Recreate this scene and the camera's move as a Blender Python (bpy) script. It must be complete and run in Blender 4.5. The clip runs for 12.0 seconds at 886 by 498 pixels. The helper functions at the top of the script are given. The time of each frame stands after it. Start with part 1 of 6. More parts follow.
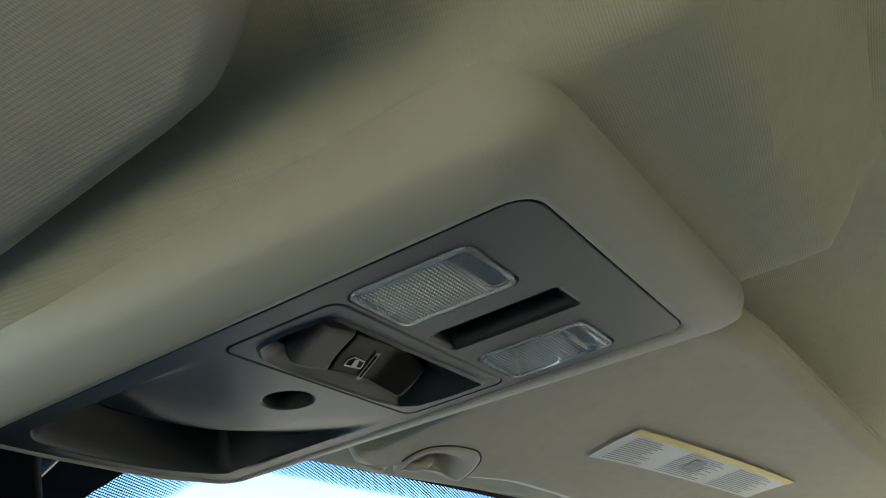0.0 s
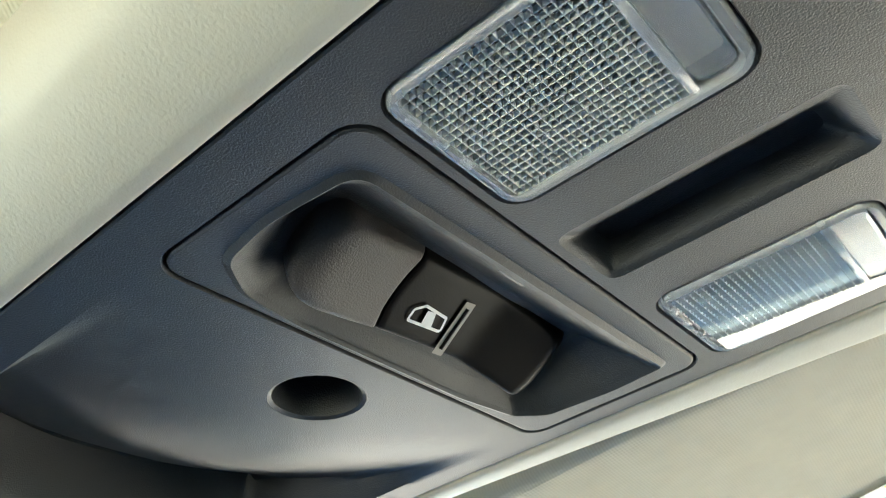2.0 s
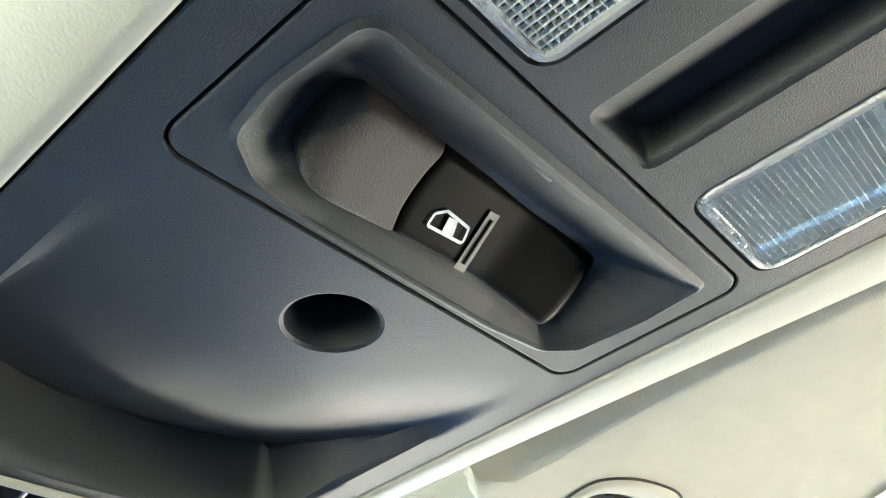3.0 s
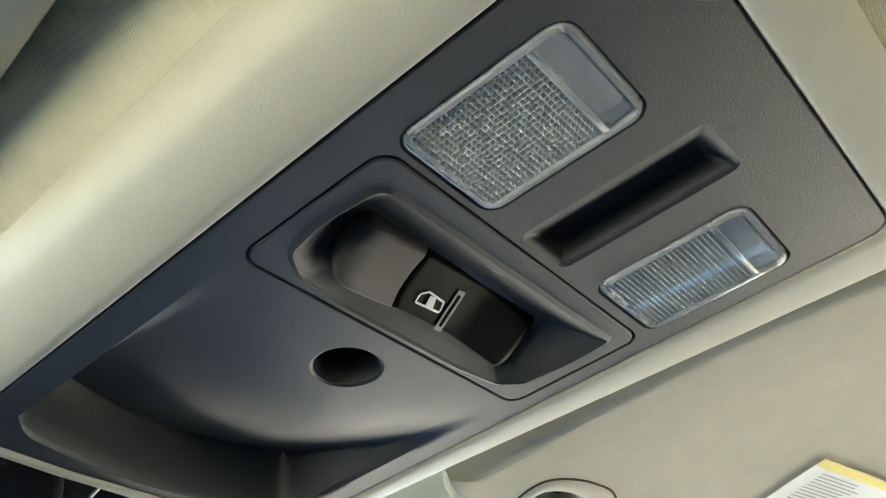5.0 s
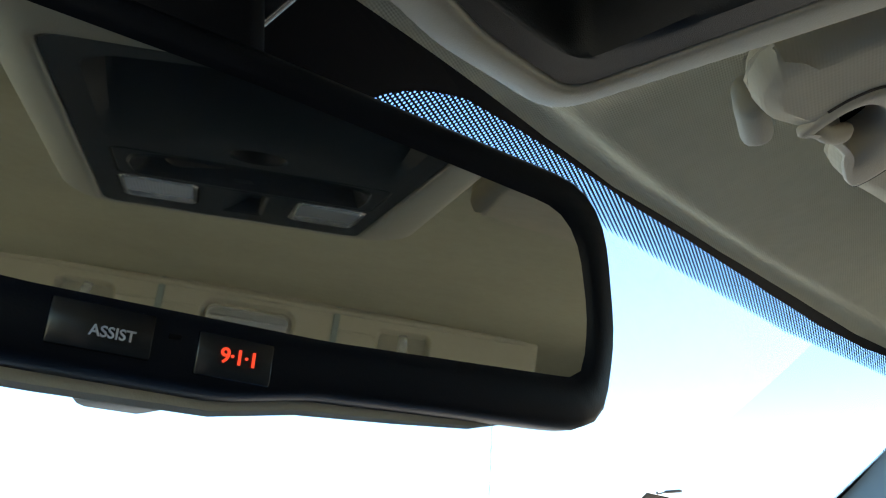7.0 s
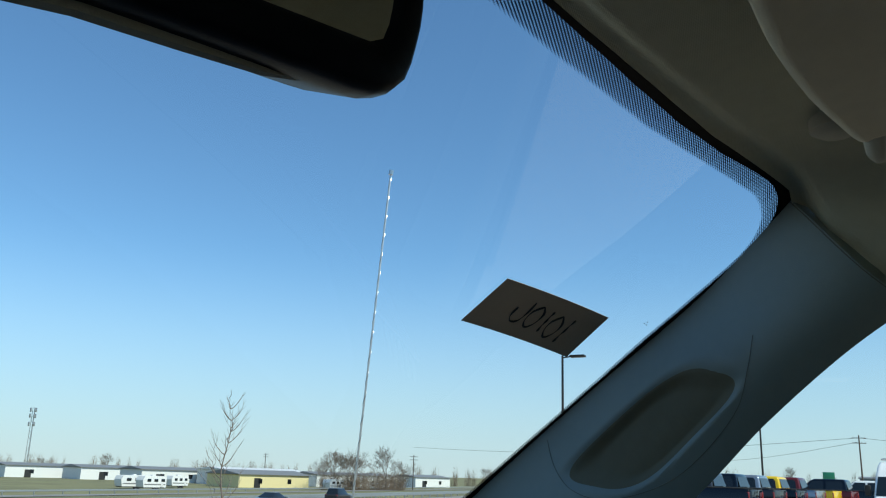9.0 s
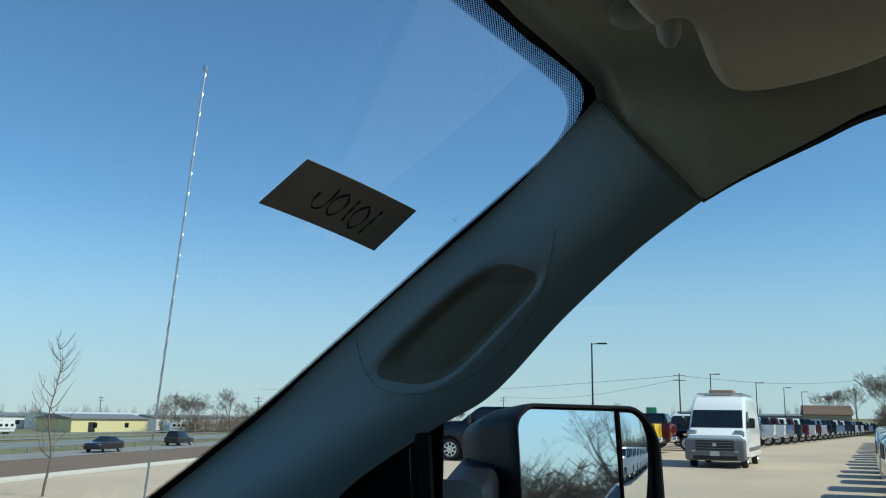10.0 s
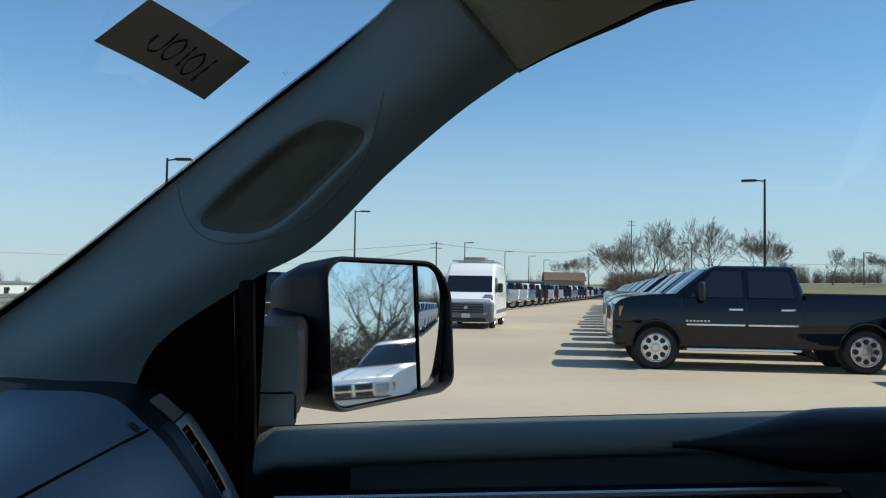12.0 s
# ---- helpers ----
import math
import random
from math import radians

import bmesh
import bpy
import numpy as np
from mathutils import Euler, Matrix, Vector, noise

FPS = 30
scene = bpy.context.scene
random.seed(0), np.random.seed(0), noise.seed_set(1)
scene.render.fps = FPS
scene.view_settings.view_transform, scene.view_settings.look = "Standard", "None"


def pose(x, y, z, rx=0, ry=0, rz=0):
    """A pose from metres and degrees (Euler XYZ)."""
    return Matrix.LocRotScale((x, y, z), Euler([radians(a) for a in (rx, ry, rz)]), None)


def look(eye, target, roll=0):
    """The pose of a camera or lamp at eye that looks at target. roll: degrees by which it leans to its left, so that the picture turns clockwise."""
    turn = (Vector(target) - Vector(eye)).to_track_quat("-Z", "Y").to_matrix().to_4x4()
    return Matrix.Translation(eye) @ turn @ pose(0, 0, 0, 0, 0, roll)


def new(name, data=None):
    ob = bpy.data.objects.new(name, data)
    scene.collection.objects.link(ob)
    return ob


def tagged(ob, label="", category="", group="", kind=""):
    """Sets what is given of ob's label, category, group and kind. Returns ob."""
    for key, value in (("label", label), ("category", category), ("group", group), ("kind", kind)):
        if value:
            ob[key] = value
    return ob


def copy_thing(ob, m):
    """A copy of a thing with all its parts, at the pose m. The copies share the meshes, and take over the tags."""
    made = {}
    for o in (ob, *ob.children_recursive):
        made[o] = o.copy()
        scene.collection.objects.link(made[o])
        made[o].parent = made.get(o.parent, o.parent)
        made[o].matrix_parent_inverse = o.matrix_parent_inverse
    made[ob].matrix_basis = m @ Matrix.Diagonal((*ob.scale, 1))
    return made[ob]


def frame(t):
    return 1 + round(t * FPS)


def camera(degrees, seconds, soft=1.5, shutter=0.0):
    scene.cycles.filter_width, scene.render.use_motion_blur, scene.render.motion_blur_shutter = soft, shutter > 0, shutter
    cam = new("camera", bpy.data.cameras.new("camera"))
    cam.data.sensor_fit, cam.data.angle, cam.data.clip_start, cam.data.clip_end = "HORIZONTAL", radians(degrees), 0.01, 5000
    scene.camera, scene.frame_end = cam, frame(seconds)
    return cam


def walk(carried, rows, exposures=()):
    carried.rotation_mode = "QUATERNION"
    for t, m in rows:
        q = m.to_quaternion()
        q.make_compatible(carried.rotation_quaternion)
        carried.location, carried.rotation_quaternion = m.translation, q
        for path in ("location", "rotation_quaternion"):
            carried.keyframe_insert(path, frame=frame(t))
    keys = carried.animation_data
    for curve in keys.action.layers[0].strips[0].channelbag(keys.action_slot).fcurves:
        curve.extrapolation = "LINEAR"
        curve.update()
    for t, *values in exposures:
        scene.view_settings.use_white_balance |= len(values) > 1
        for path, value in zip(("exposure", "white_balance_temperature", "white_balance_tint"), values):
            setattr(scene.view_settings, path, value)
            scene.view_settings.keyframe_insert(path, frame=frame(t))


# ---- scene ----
cam = camera(54.8, 12.0, 1.15)
PATH = [
    (0, (-0.2831, -0.1491, 1.6677), (1.324, 0.4921, 2.6709), -5.23),
    (0.5, (-0.2272, -0.1057, 1.6763), (1.3332, 0.6352, 2.6846), -3.11),
    (1, (-0.1884, -0.0749, 1.6883), (1.337, 0.7163, 2.7118), -2.08),
    (1.5, (-0.156, -0.0628, 1.7041), (1.3077, 0.7847, 2.7716), -2.08),
    (2, (-0.1337, -0.0772, 1.7024), (1.2385, 0.7315, 2.912), -3.09),
    (2.5, (-0.1144, -0.0674, 1.6983), (1.2104, 0.7303, 2.9666), -3.17),
    (2.7, (-0.1109, -0.0632, 1.6939), (1.1961, 0.7463, 2.9735), -2.83),
    (4.3, (-0.1263, -0.0573, 1.6674), (1.143, 0.6899, 3.0211), -4.97),
    (4.5, (-0.1388, -0.0733, 1.6664), (1.1586, 0.6503, 3.0054), -5.73),
    (5, (-0.1732, -0.0985, 1.6491), (1.1428, 0.6556, 2.9528), -4.34),
    (5.5, (-0.1585, -0.0434, 1.6421), (1.2562, 0.7337, 2.823), -0.78),
    (6, (-0.1234, 0.0308, 1.6579), (1.4149, 0.8229, 2.6609), 0.02),
    (6.2, (-0.1225, 0.0355, 1.6547), (1.4475, 0.8619, 2.5779), 1.58),
    (6.5, (-0.1199, 0.0692, 1.6513), (1.5211, 0.8369, 2.4986), 1.4),
    (6.7, (-0.119, 0.083, 1.652), (1.535, 0.84, 2.484), 0.6),
    (8.3, (-0.133, 0.082, 1.635), (1.645, 0.768, 2.242), 0.1),
    (8.5, (-0.132, 0.076, 1.617), (1.66, 0.749, 2.195), 0.1),
    (9, (-0.096, 0.051, 1.592), (1.738, 0.665, 2.105), 1.8),
    (9.5, (-0.072, 0.019, 1.566), (1.836, 0.383, 2.042), 1),
    (10, (-0.057, 0.02, 1.552), (1.885, 0.297, 1.942), 0.8),
    (10.5, (-0.064, 0.034, 1.546), (1.899, 0.238, 1.867), 0.9),
    (11, (-0.051, 0.014, 1.542), (1.933, 0.119, 1.771), 0.6),
    (11.5, (-0.069, 0.059, 1.561), (1.92, -0.079, 1.716), 0.7),
    (12, (-0.101, 0.078, 1.534), (1.879, -0.192, 1.624), 0.8),
]
EXPOSURES = [(0.0, 2.75, 6500, 0), (1.0, 2.95, 6400, -3), (1.5, 3.05, 6700, -5), (2.0, 4.8, 6650, 0), (2.5, 5.4, 6650, 0), (4.5, 4.85, 6700, 2), (5.0, 4.5, 6900, 1), (5.5, 3.8, 6800, 5), (6.0, 3.1, 7200, 11), (6.6, 2.75, 6900, 6),
             (8.3, 1.25, 6600, 5), (8.8, 0.6, 6600, 1), (9.5, 0.25, 6400, -3), (11.0, 0.2, 6420, -1), (12.0, 0.25, 6700, 4)]
walk(cam, [(t, look(eye, target, roll)) for t, eye, target, roll in PATH], EXPOSURES)

# ---- world, sun ----
SUN_AZ, SUN_EL = 192.0, 47.0            # degrees clockwise from +y, and above the horizon
world = bpy.data.worlds.new("sky")
scene.world = world
world.use_nodes = True
wn = world.node_tree.nodes
sky = wn.new("ShaderNodeTexSky")
sky.sky_type, sky.sun_disc = "NISHITA", False
sky.sun_elevation, sky.sun_rotation = radians(SUN_EL), radians(SUN_AZ)
sky.air_density, sky.dust_density, sky.ozone_density = 1.0, 0.0, 3.0
tint = wn.new("ShaderNodeVectorMath")
tint.operation = "MULTIPLY"
tint.inputs[1].default_value = (0.80, 1.0, 1.16)
world.node_tree.links.new(sky.outputs[0], tint.inputs[0])
# pale haze low over the horizon
gc, sep, low, mixer = (wn.new("ShaderNode" + k) for k in ("TexCoord", "SeparateXYZ", "MapRange", "Mix"))
world.node_tree.links.new(gc.outputs["Generated"], sep.inputs[0])
world.node_tree.links.new(sep.outputs["Z"], low.inputs[0])
low.interpolation_type = "SMOOTHSTEP"
low.inputs[1].default_value, low.inputs[2].default_value, low.inputs[3].default_value, low.inputs[4].default_value = -0.02, 0.26, 0.80, 0.0
mixer.data_type = "RGBA"
mixer.inputs["B"].default_value = (3.9, 4.65, 5.75, 1)
world.node_tree.links.new(low.outputs[0], mixer.inputs["Factor"])
world.node_tree.links.new(tint.outputs[0], mixer.inputs["A"])
world.node_tree.links.new(mixer.outputs["Result"], wn["Background"].inputs[0])
wn["Background"].inputs[1].default_value = 0.11
sun = new("sun", bpy.data.lights.new("sun", "SUN"))
sun.data.energy, sun.data.angle, sun.data.color = 3.6, radians(0.5), (1.0, 0.95, 0.87)
sa, se = radians(SUN_AZ), radians(SUN_EL)
sun.matrix_world = look((30 * math.sin(sa) * math.cos(se), 30 * math.cos(sa) * math.cos(se), 30 * math.sin(se)), (0, 0, 0))


# ---- materials ----
def material(name, color, rough=0.5, metal=0.0, var=0.12, var_scale=6.0, grain=0.0, grain_scale=900.0, stain=0.0, coat=0.0, spec=0.5, per_object=0.0):
    """A painted, moulded or natural surface: colour that varies at two scales, uneven gloss and a fine grain."""
    m = bpy.data.materials.new(name)
    m.use_nodes = True
    t = m.node_tree
    n, lk = t.nodes, t.links.new
    b = n["Principled BSDF"]
    co = n.new("ShaderNodeTexCoord")
    big = n.new("ShaderNodeTexNoise")
    big.inputs["Scale"].default_value, big.inputs["Detail"].default_value = var_scale, 5
    fine = n.new("ShaderNodeTexNoise")
    fine.inputs["Scale"].default_value, fine.inputs["Detail"].default_value = var_scale * 17, 4
    lk(co.outputs["Object"], big.inputs["Vector"])
    lk(co.outputs["Object"], fine.inputs["Vector"])
    add = n.new("ShaderNodeMath")
    add.operation = "ADD"
    half = n.new("ShaderNodeMath")
    half.operation = "MULTIPLY"
    half.inputs[1].default_value = 0.5
    lk(fine.outputs[0], half.inputs[0])
    lk(big.outputs[0], add.inputs[0])
    lk(half.outputs[0], add.inputs[1])
    ramp = n.new("ShaderNodeMapRange")
    ramp.inputs[1].default_value, ramp.inputs[2].default_value = 0.45, 1.05
    ramp.inputs[3].default_value, ramp.inputs[4].default_value = 1 - var, 1 + var
    lk(add.outputs[0], ramp.inputs[0])
    mul = n.new("ShaderNodeVectorMath")
    mul.operation = "SCALE"
    mul.inputs[0].default_value = color
    lk(ramp.outputs[0], mul.inputs["Scale"])
    last = mul.outputs[0]
    if per_object:
        info = n.new("ShaderNodeObjectInfo")
        pr = n.new("ShaderNodeMapRange")
        pr.inputs[3].default_value, pr.inputs[4].default_value = 1 - per_object, 1 + per_object
        lk(info.outputs["Random"], pr.inputs[0])
        mo = n.new("ShaderNodeVectorMath")
        mo.operation = "SCALE"
        lk(last, mo.inputs[0])
        lk(pr.outputs[0], mo.inputs["Scale"])
        last = mo.outputs[0]
    if stain:
        st = n.new("ShaderNodeTexNoise")
        st.inputs["Scale"].default_value, st.inputs["Detail"].default_value, st.inputs["Distortion"].default_value = var_scale * 0.35, 8, 1.2
        lk(co.outputs["Object"], st.inputs["Vector"])
        sr = n.new("ShaderNodeMapRange")
        sr.inputs[1].default_value, sr.inputs[2].default_value = 0.52, 0.66
        sr.inputs[3].default_value, sr.inputs[4].default_value = 1.0, 1 - stain
        lk(st.outputs[0], sr.inputs[0])
        m2 = n.new("ShaderNodeVectorMath")
        m2.operation = "SCALE"
        lk(last, m2.inputs[0])
        lk(sr.outputs[0], m2.inputs["Scale"])
        last = m2.outputs[0]
    lk(last, b.inputs["Base Color"])
    rr = n.new("ShaderNodeMapRange")
    rr.inputs[1].default_value, rr.inputs[2].default_value = 0.3, 0.7
    rr.inputs[3].default_value, rr.inputs[4].default_value = max(0.02, rough * 0.85), min(1, rough * 1.15)
    lk(big.outputs[0], rr.inputs[0])
    lk(rr.outputs[0], b.inputs["Roughness"])
    b.inputs["Metallic"].default_value = metal
    b.inputs["Specular IOR Level"].default_value = spec
    b.inputs["Coat Weight"].default_value = coat
    if grain:
        g = n.new("ShaderNodeTexNoise")
        g.inputs["Scale"].default_value, g.inputs["Detail"].default_value = grain_scale, 2
        lk(co.outputs["Object"], g.inputs["Vector"])
        bp = n.new("ShaderNodeBump")
        bp.inputs["Strength"].default_value, bp.inputs["Distance"].default_value = grain, 0.6 / grain_scale
        lk(g.outputs[0], bp.inputs["Height"])
        lk(bp.outputs[0], b.inputs["Normal"])
    return m


def fabric(name, color, pitch=0.0016, relief=0.28):
    """A knitted headliner cloth: two crossing ribs and slight mottling."""
    m = material(name, color, 0.95, var=0.1, var_scale=5, spec=0.15)
    t = m.node_tree
    n, lk = t.nodes, t.links.new
    co = n.new("ShaderNodeTexCoord")
    hs = []
    for axis, k in (("X", 1.0), ("Y", 0.62)):
        w = n.new("ShaderNodeTexWave")
        w.bands_direction = axis
        w.inputs["Scale"].default_value = 6.2832 / (20 * pitch * k)
        w.inputs["Distortion"].default_value, w.inputs["Detail Scale"].default_value = 0.6, 3.0
        lk(co.outputs["Object"], w.inputs["Vector"])
        hs.append(w)
    mul = n.new("ShaderNodeMath")
    mul.operation = "ADD"
    lk(hs[0].outputs["Fac"], mul.inputs[0])
    lk(hs[1].outputs["Fac"], mul.inputs[1])
    bp = n.new("ShaderNodeBump")
    bp.inputs["Strength"].default_value, bp.inputs["Distance"].default_value = relief, 0.0005
    lk(mul.outputs[0], bp.inputs["Height"])
    lk(bp.outputs[0], n["Principled BSDF"].inputs["Normal"])
    return m


def clear(name, tint=(1, 1, 1), gloss=1.0, rough=0.0, base=0.035):
    """A pane: what is behind it, tinted, and a mirror image on it that grows towards grazing views."""
    m = bpy.data.materials.new(name)
    m.use_nodes = True
    t = m.node_tree
    n, lk = t.nodes, t.links.new
    n.remove(n["Principled BSDF"])
    tr, gl, mx, fr, pw, ml = (n.new("ShaderNode" + k) for k in ("BsdfTransparent", "BsdfGlossy", "MixShader", "LayerWeight", "Math", "MapRange"))
    tr.inputs[0].default_value = (*tint, 1)
    gl.inputs["Color"].default_value = (gloss, gloss, gloss, 1)
    gl.inputs["Roughness"].default_value = rough
    fr.inputs[0].default_value = 0.5
    pw.operation, pw.inputs[1].default_value = "POWER", 5.0
    lk(fr.outputs["Facing"], pw.inputs[0])
    ml.inputs[3].default_value, ml.inputs[4].default_value = base, 1.0
    lk(pw.outputs[0], ml.inputs[0])
    lk(ml.outputs[0], mx.inputs[0])
    lk(tr.outputs[0], mx.inputs[1])
    lk(gl.outputs[0], mx.inputs[2])
    lk(mx.outputs[0], n["Material Output"].inputs[0])
    return m


def frit(name):
    """Black ceramic print: solid at the glass's edge, then open dots that grow towards the clear pane. UV in metres, v from solid to clear (0 to 1)."""
    m = bpy.data.materials.new(name)
    m.use_nodes = True
    t = m.node_tree
    n, lk = t.nodes, t.links.new
    b = n["Principled BSDF"]
    b.inputs["Base Color"].default_value, b.inputs["Roughness"].default_value = (0.003, 0.004, 0.006, 1), 0.5
    b.inputs["Specular IOR Level"].default_value = 0.06
    tr, mx = n.new("ShaderNodeBsdfTransparent"), n.new("ShaderNodeMixShader")
    at = n.new("ShaderNodeUVMap")
    at.uv_map = "dots"
    fd = n.new("ShaderNodeUVMap")
    fd.uv_map = "fade"

    def op(kind, a, c):
        q = n.new("ShaderNodeMath")
        q.operation = kind
        for i, v in enumerate((a, c)):
            if v is None:
                continue
            if isinstance(v, (int, float)):
                q.inputs[i].default_value = v
            else:
                lk(v, q.inputs[i])
        return q.outputs[0]
    sp, sf = n.new("ShaderNodeSeparateXYZ"), n.new("ShaderNodeSeparateXYZ")
    lk(at.outputs[0], sp.inputs[0])
    lk(fd.outputs[0], sf.inputs[0])
    k = 1 / 0.0019
    x, y = op("MULTIPLY", sp.outputs[0], k), op("MULTIPLY", sp.outputs[1], k)
    row = op("FLOOR", y, None)
    x = op("ADD", x, op("MULTIPLY", op("MODULO", row, 2.0), 0.5))
    fx, fy = op("SUBTRACT", op("FRACT", x, None), 0.5), op("SUBTRACT", op("FRACT", y, None), 0.5)
    d = op("SQRT", op("ADD", op("MULTIPLY", fx, fx), op("MULTIPLY", fy, fy)), None)
    rad = op("MULTIPLY", op("POWER", sf.outputs[1], 1.6), 0.30)
    rad = op("ADD", rad, op("MULTIPLY", op("GREATER_THAN", sf.outputs[1], 0.001), 0.30))
    hole = op("LESS_THAN", d, rad)
    lk(hole, mx.inputs[0])
    lk(b.outputs[0], mx.inputs[1])
    lk(tr.outputs[0], mx.inputs[2])
    lk(mx.outputs[0], n["Material Output"].inputs[0])
    return m


def glowing(name, color, strength):
    m = material(name, color, 0.4)
    b = m.node_tree.nodes["Principled BSDF"]
    b.inputs["Emission Color"].default_value, b.inputs["Emission Strength"].default_value = (*color, 1), strength
    return m


def lens_plastic(name):
    m = bpy.data.materials.new(name)
    m.use_nodes = True
    b = m.node_tree.nodes["Principled BSDF"]
    b.inputs["Base Color"].default_value = (0.93, 0.96, 0.97, 1)
    b.inputs["Transmission Weight"].default_value, b.inputs["Roughness"].default_value, b.inputs["IOR"].default_value = 0.75, 0.12, 1.45
    return m


CLOTH = fabric("headliner_cloth", (0.50, 0.482, 0.36))
VISOR_CLOTH = fabric("visor_cloth", (0.58, 0.525, 0.40), 0.0018, 0.12)
BEIGE = material("beige_plastic", (0.41, 0.39, 0.315), 0.62, grain=0.25, grain_scale=1400, var=0.05, spec=0.25)
PILLAR = material("pillar_plastic", (0.205, 0.252, 0.245), 0.5, grain=0.3, grain_scale=1300, var=0.06)
BLACK = material("black_console_plastic", (0.0175, 0.0205, 0.0230), 0.42, grain=0.7, grain_scale=2600, var=0.10, spec=0.38)
GRIP = material("rocker_grip", (0.036, 0.030, 0.025), 0.50, grain=1.0, grain_scale=2600, var=0.12)
KEY_BLACK = material("matte_key_black", (0.0022, 0.0021, 0.0020), 0.34, grain=0.15, grain_scale=2600, var=0.1, spec=0.09)
GLOSS_BLACK = material("smooth_black", (0.012, 0.012, 0.013), 0.22, var=0.1)
# near-black for black parts, and for shade painted into gaps and hollows
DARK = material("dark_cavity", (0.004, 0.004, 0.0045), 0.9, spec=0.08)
RUBBER = material("rubber_seal", (0.008, 0.008, 0.009), 0.8, grain=0.3, grain_scale=700, spec=0.2)
MIRROR_SHELL = material("mirror_shell", (0.004, 0.005, 0.008), 0.45, grain=0.15, grain_scale=1500, spec=0.16)
ARM = material("grey_mirror_arm", (0.40, 0.425, 0.435), 0.55, grain=0.3, grain_scale=900, spec=0.3)
TOW_SHELL = material("textured_black_shell", (0.008, 0.009, 0.013), 0.5, grain=0.4, grain_scale=900, spec=0.3)
DASH = material("navy_black_dash", (0.016, 0.019, 0.025), 0.42, grain=0.5, grain_scale=800)
GLOVE = material("slate_dash_panel", (0.19, 0.235, 0.285), 0.42, grain=0.4, grain_scale=800)
DOOR = material("door_trim", (0.22, 0.245, 0.22), 0.5, grain=0.5, grain_scale=700)
CHROME = material("chrome", (0.8, 0.8, 0.8), 0.12, 1.0, var=0.03)
SILVER = material("satin_silver", (0.55, 0.55, 0.54), 0.3, 1.0, var=0.05)
MIRROR = material("mirror_glass", (0.82, 0.84, 0.85), 0.02, 1.0, var=0.0)
DIM_MIRROR = material("dimming_mirror_glass", (0.70, 0.71, 0.66), 0.02, 1.0, var=0.0)
WHITE_INK = material("white_ink", (0.75, 0.75, 0.74), 0.5, var=0.03)
RED_INK = glowing("red_lit_ink", (0.8, 0.05, 0.02), 0.25)
GREY_INK = material("grey_ink", (0.45, 0.46, 0.48), 0.5)
LENS = lens_plastic("clear_lens")
PRISM = lens_plastic("prism_lens")
PRISM.node_tree.nodes["Principled BSDF"].inputs["Transmission Weight"].default_value = 0.40
PRISM.node_tree.nodes["Principled BSDF"].inputs["Base Color"].default_value = (0.66, 0.68, 0.68, 1)
PRISM.node_tree.nodes["Principled BSDF"].inputs["Roughness"].default_value = 0.28
TRAY = material("lamp_reflector", (0.10, 0.105, 0.11), 0.35, 0.3)
FRIT = frit("windshield_frit")
GLASS = clear("windshield_glass", (0.93, 0.965, 0.96))
SIDE_GLASS = clear("side_glass", (0.90, 0.945, 0.93))
PAPER = material("paper_tag", (0.50, 0.41, 0.31), 0.8, var=0.08, var_scale=30)
LABEL = material("label_paper", (0.78, 0.77, 0.72), 0.5, var=0.04, var_scale=40)
LABEL_YELLOW = material("label_yellow", (0.80, 0.62, 0.10), 0.5)
PRINT = material("label_print", (0.36, 0.36, 0.35), 0.6)
INK = material("marker_ink", (0.02, 0.02, 0.02), 0.6)


# ---- mesh helpers ----
def link(name, bm, mat, smooth=True, angle=40):
    bmesh.ops.recalc_face_normals(bm, faces=bm.faces[:])
    me = bpy.data.meshes.new(name)
    bm.to_mesh(me)
    bm.free()
    me.materials.append(mat)
    if smooth:
        me.polygons.foreach_set("use_smooth", [True] * len(me.polygons))
        me.set_sharp_from_angle(angle=radians(angle))
    return new(name, me)


def part(name, bm, mat, parent=None, label="", smooth=True, angle=40):
    ob = link(name, bm, mat, smooth, angle)
    if parent is not None:
        ob.parent = parent
    if label:
        ob["label"] = label
    return ob


def thing(name, label, category, m=None, group="", kind=""):
    ob = new(name)
    ob.empty_display_size = 0.05
    if m is not None:
        ob.matrix_world = m
    return tagged(ob, label, category, group, kind)


def box(cx, cy, cz, sx, sy, sz, bevel=0.0, seg=2, bm=None):
    bm = bm or bmesh.new()
    vs = bmesh.ops.create_cube(bm, size=1)["verts"]
    for v in vs:
        v.co = Vector((cx + v.co.x * sx, cy + v.co.y * sy, cz + v.co.z * sz))
    if bevel:
        es = list({e for v in vs for e in v.link_edges})
        bmesh.ops.bevel(bm, geom=es, offset=bevel, segments=seg, affect="EDGES", profile=0.5)
    return bm


def surface(fn, nu, nv, bm=None, closed_u=False):
    """A sheet through fn(i, j), nu by nv points."""
    bm = bm or bmesh.new()
    vs = [[bm.verts.new(fn(i, j)) for j in range(nv)] for i in range(nu)]
    for i in range(nu if closed_u else nu - 1):
        for j in range(nv - 1):
            k = (i + 1) % nu
            bm.faces.new((vs[i][j], vs[k][j], vs[k][j + 1], vs[i][j + 1]))
    return bm


def thicken(bm, d):
    bmesh.ops.recalc_face_normals(bm, faces=bm.faces[:])
    bmesh.ops.solidify(bm, geom=bm.faces[:], thickness=d)
    return bm


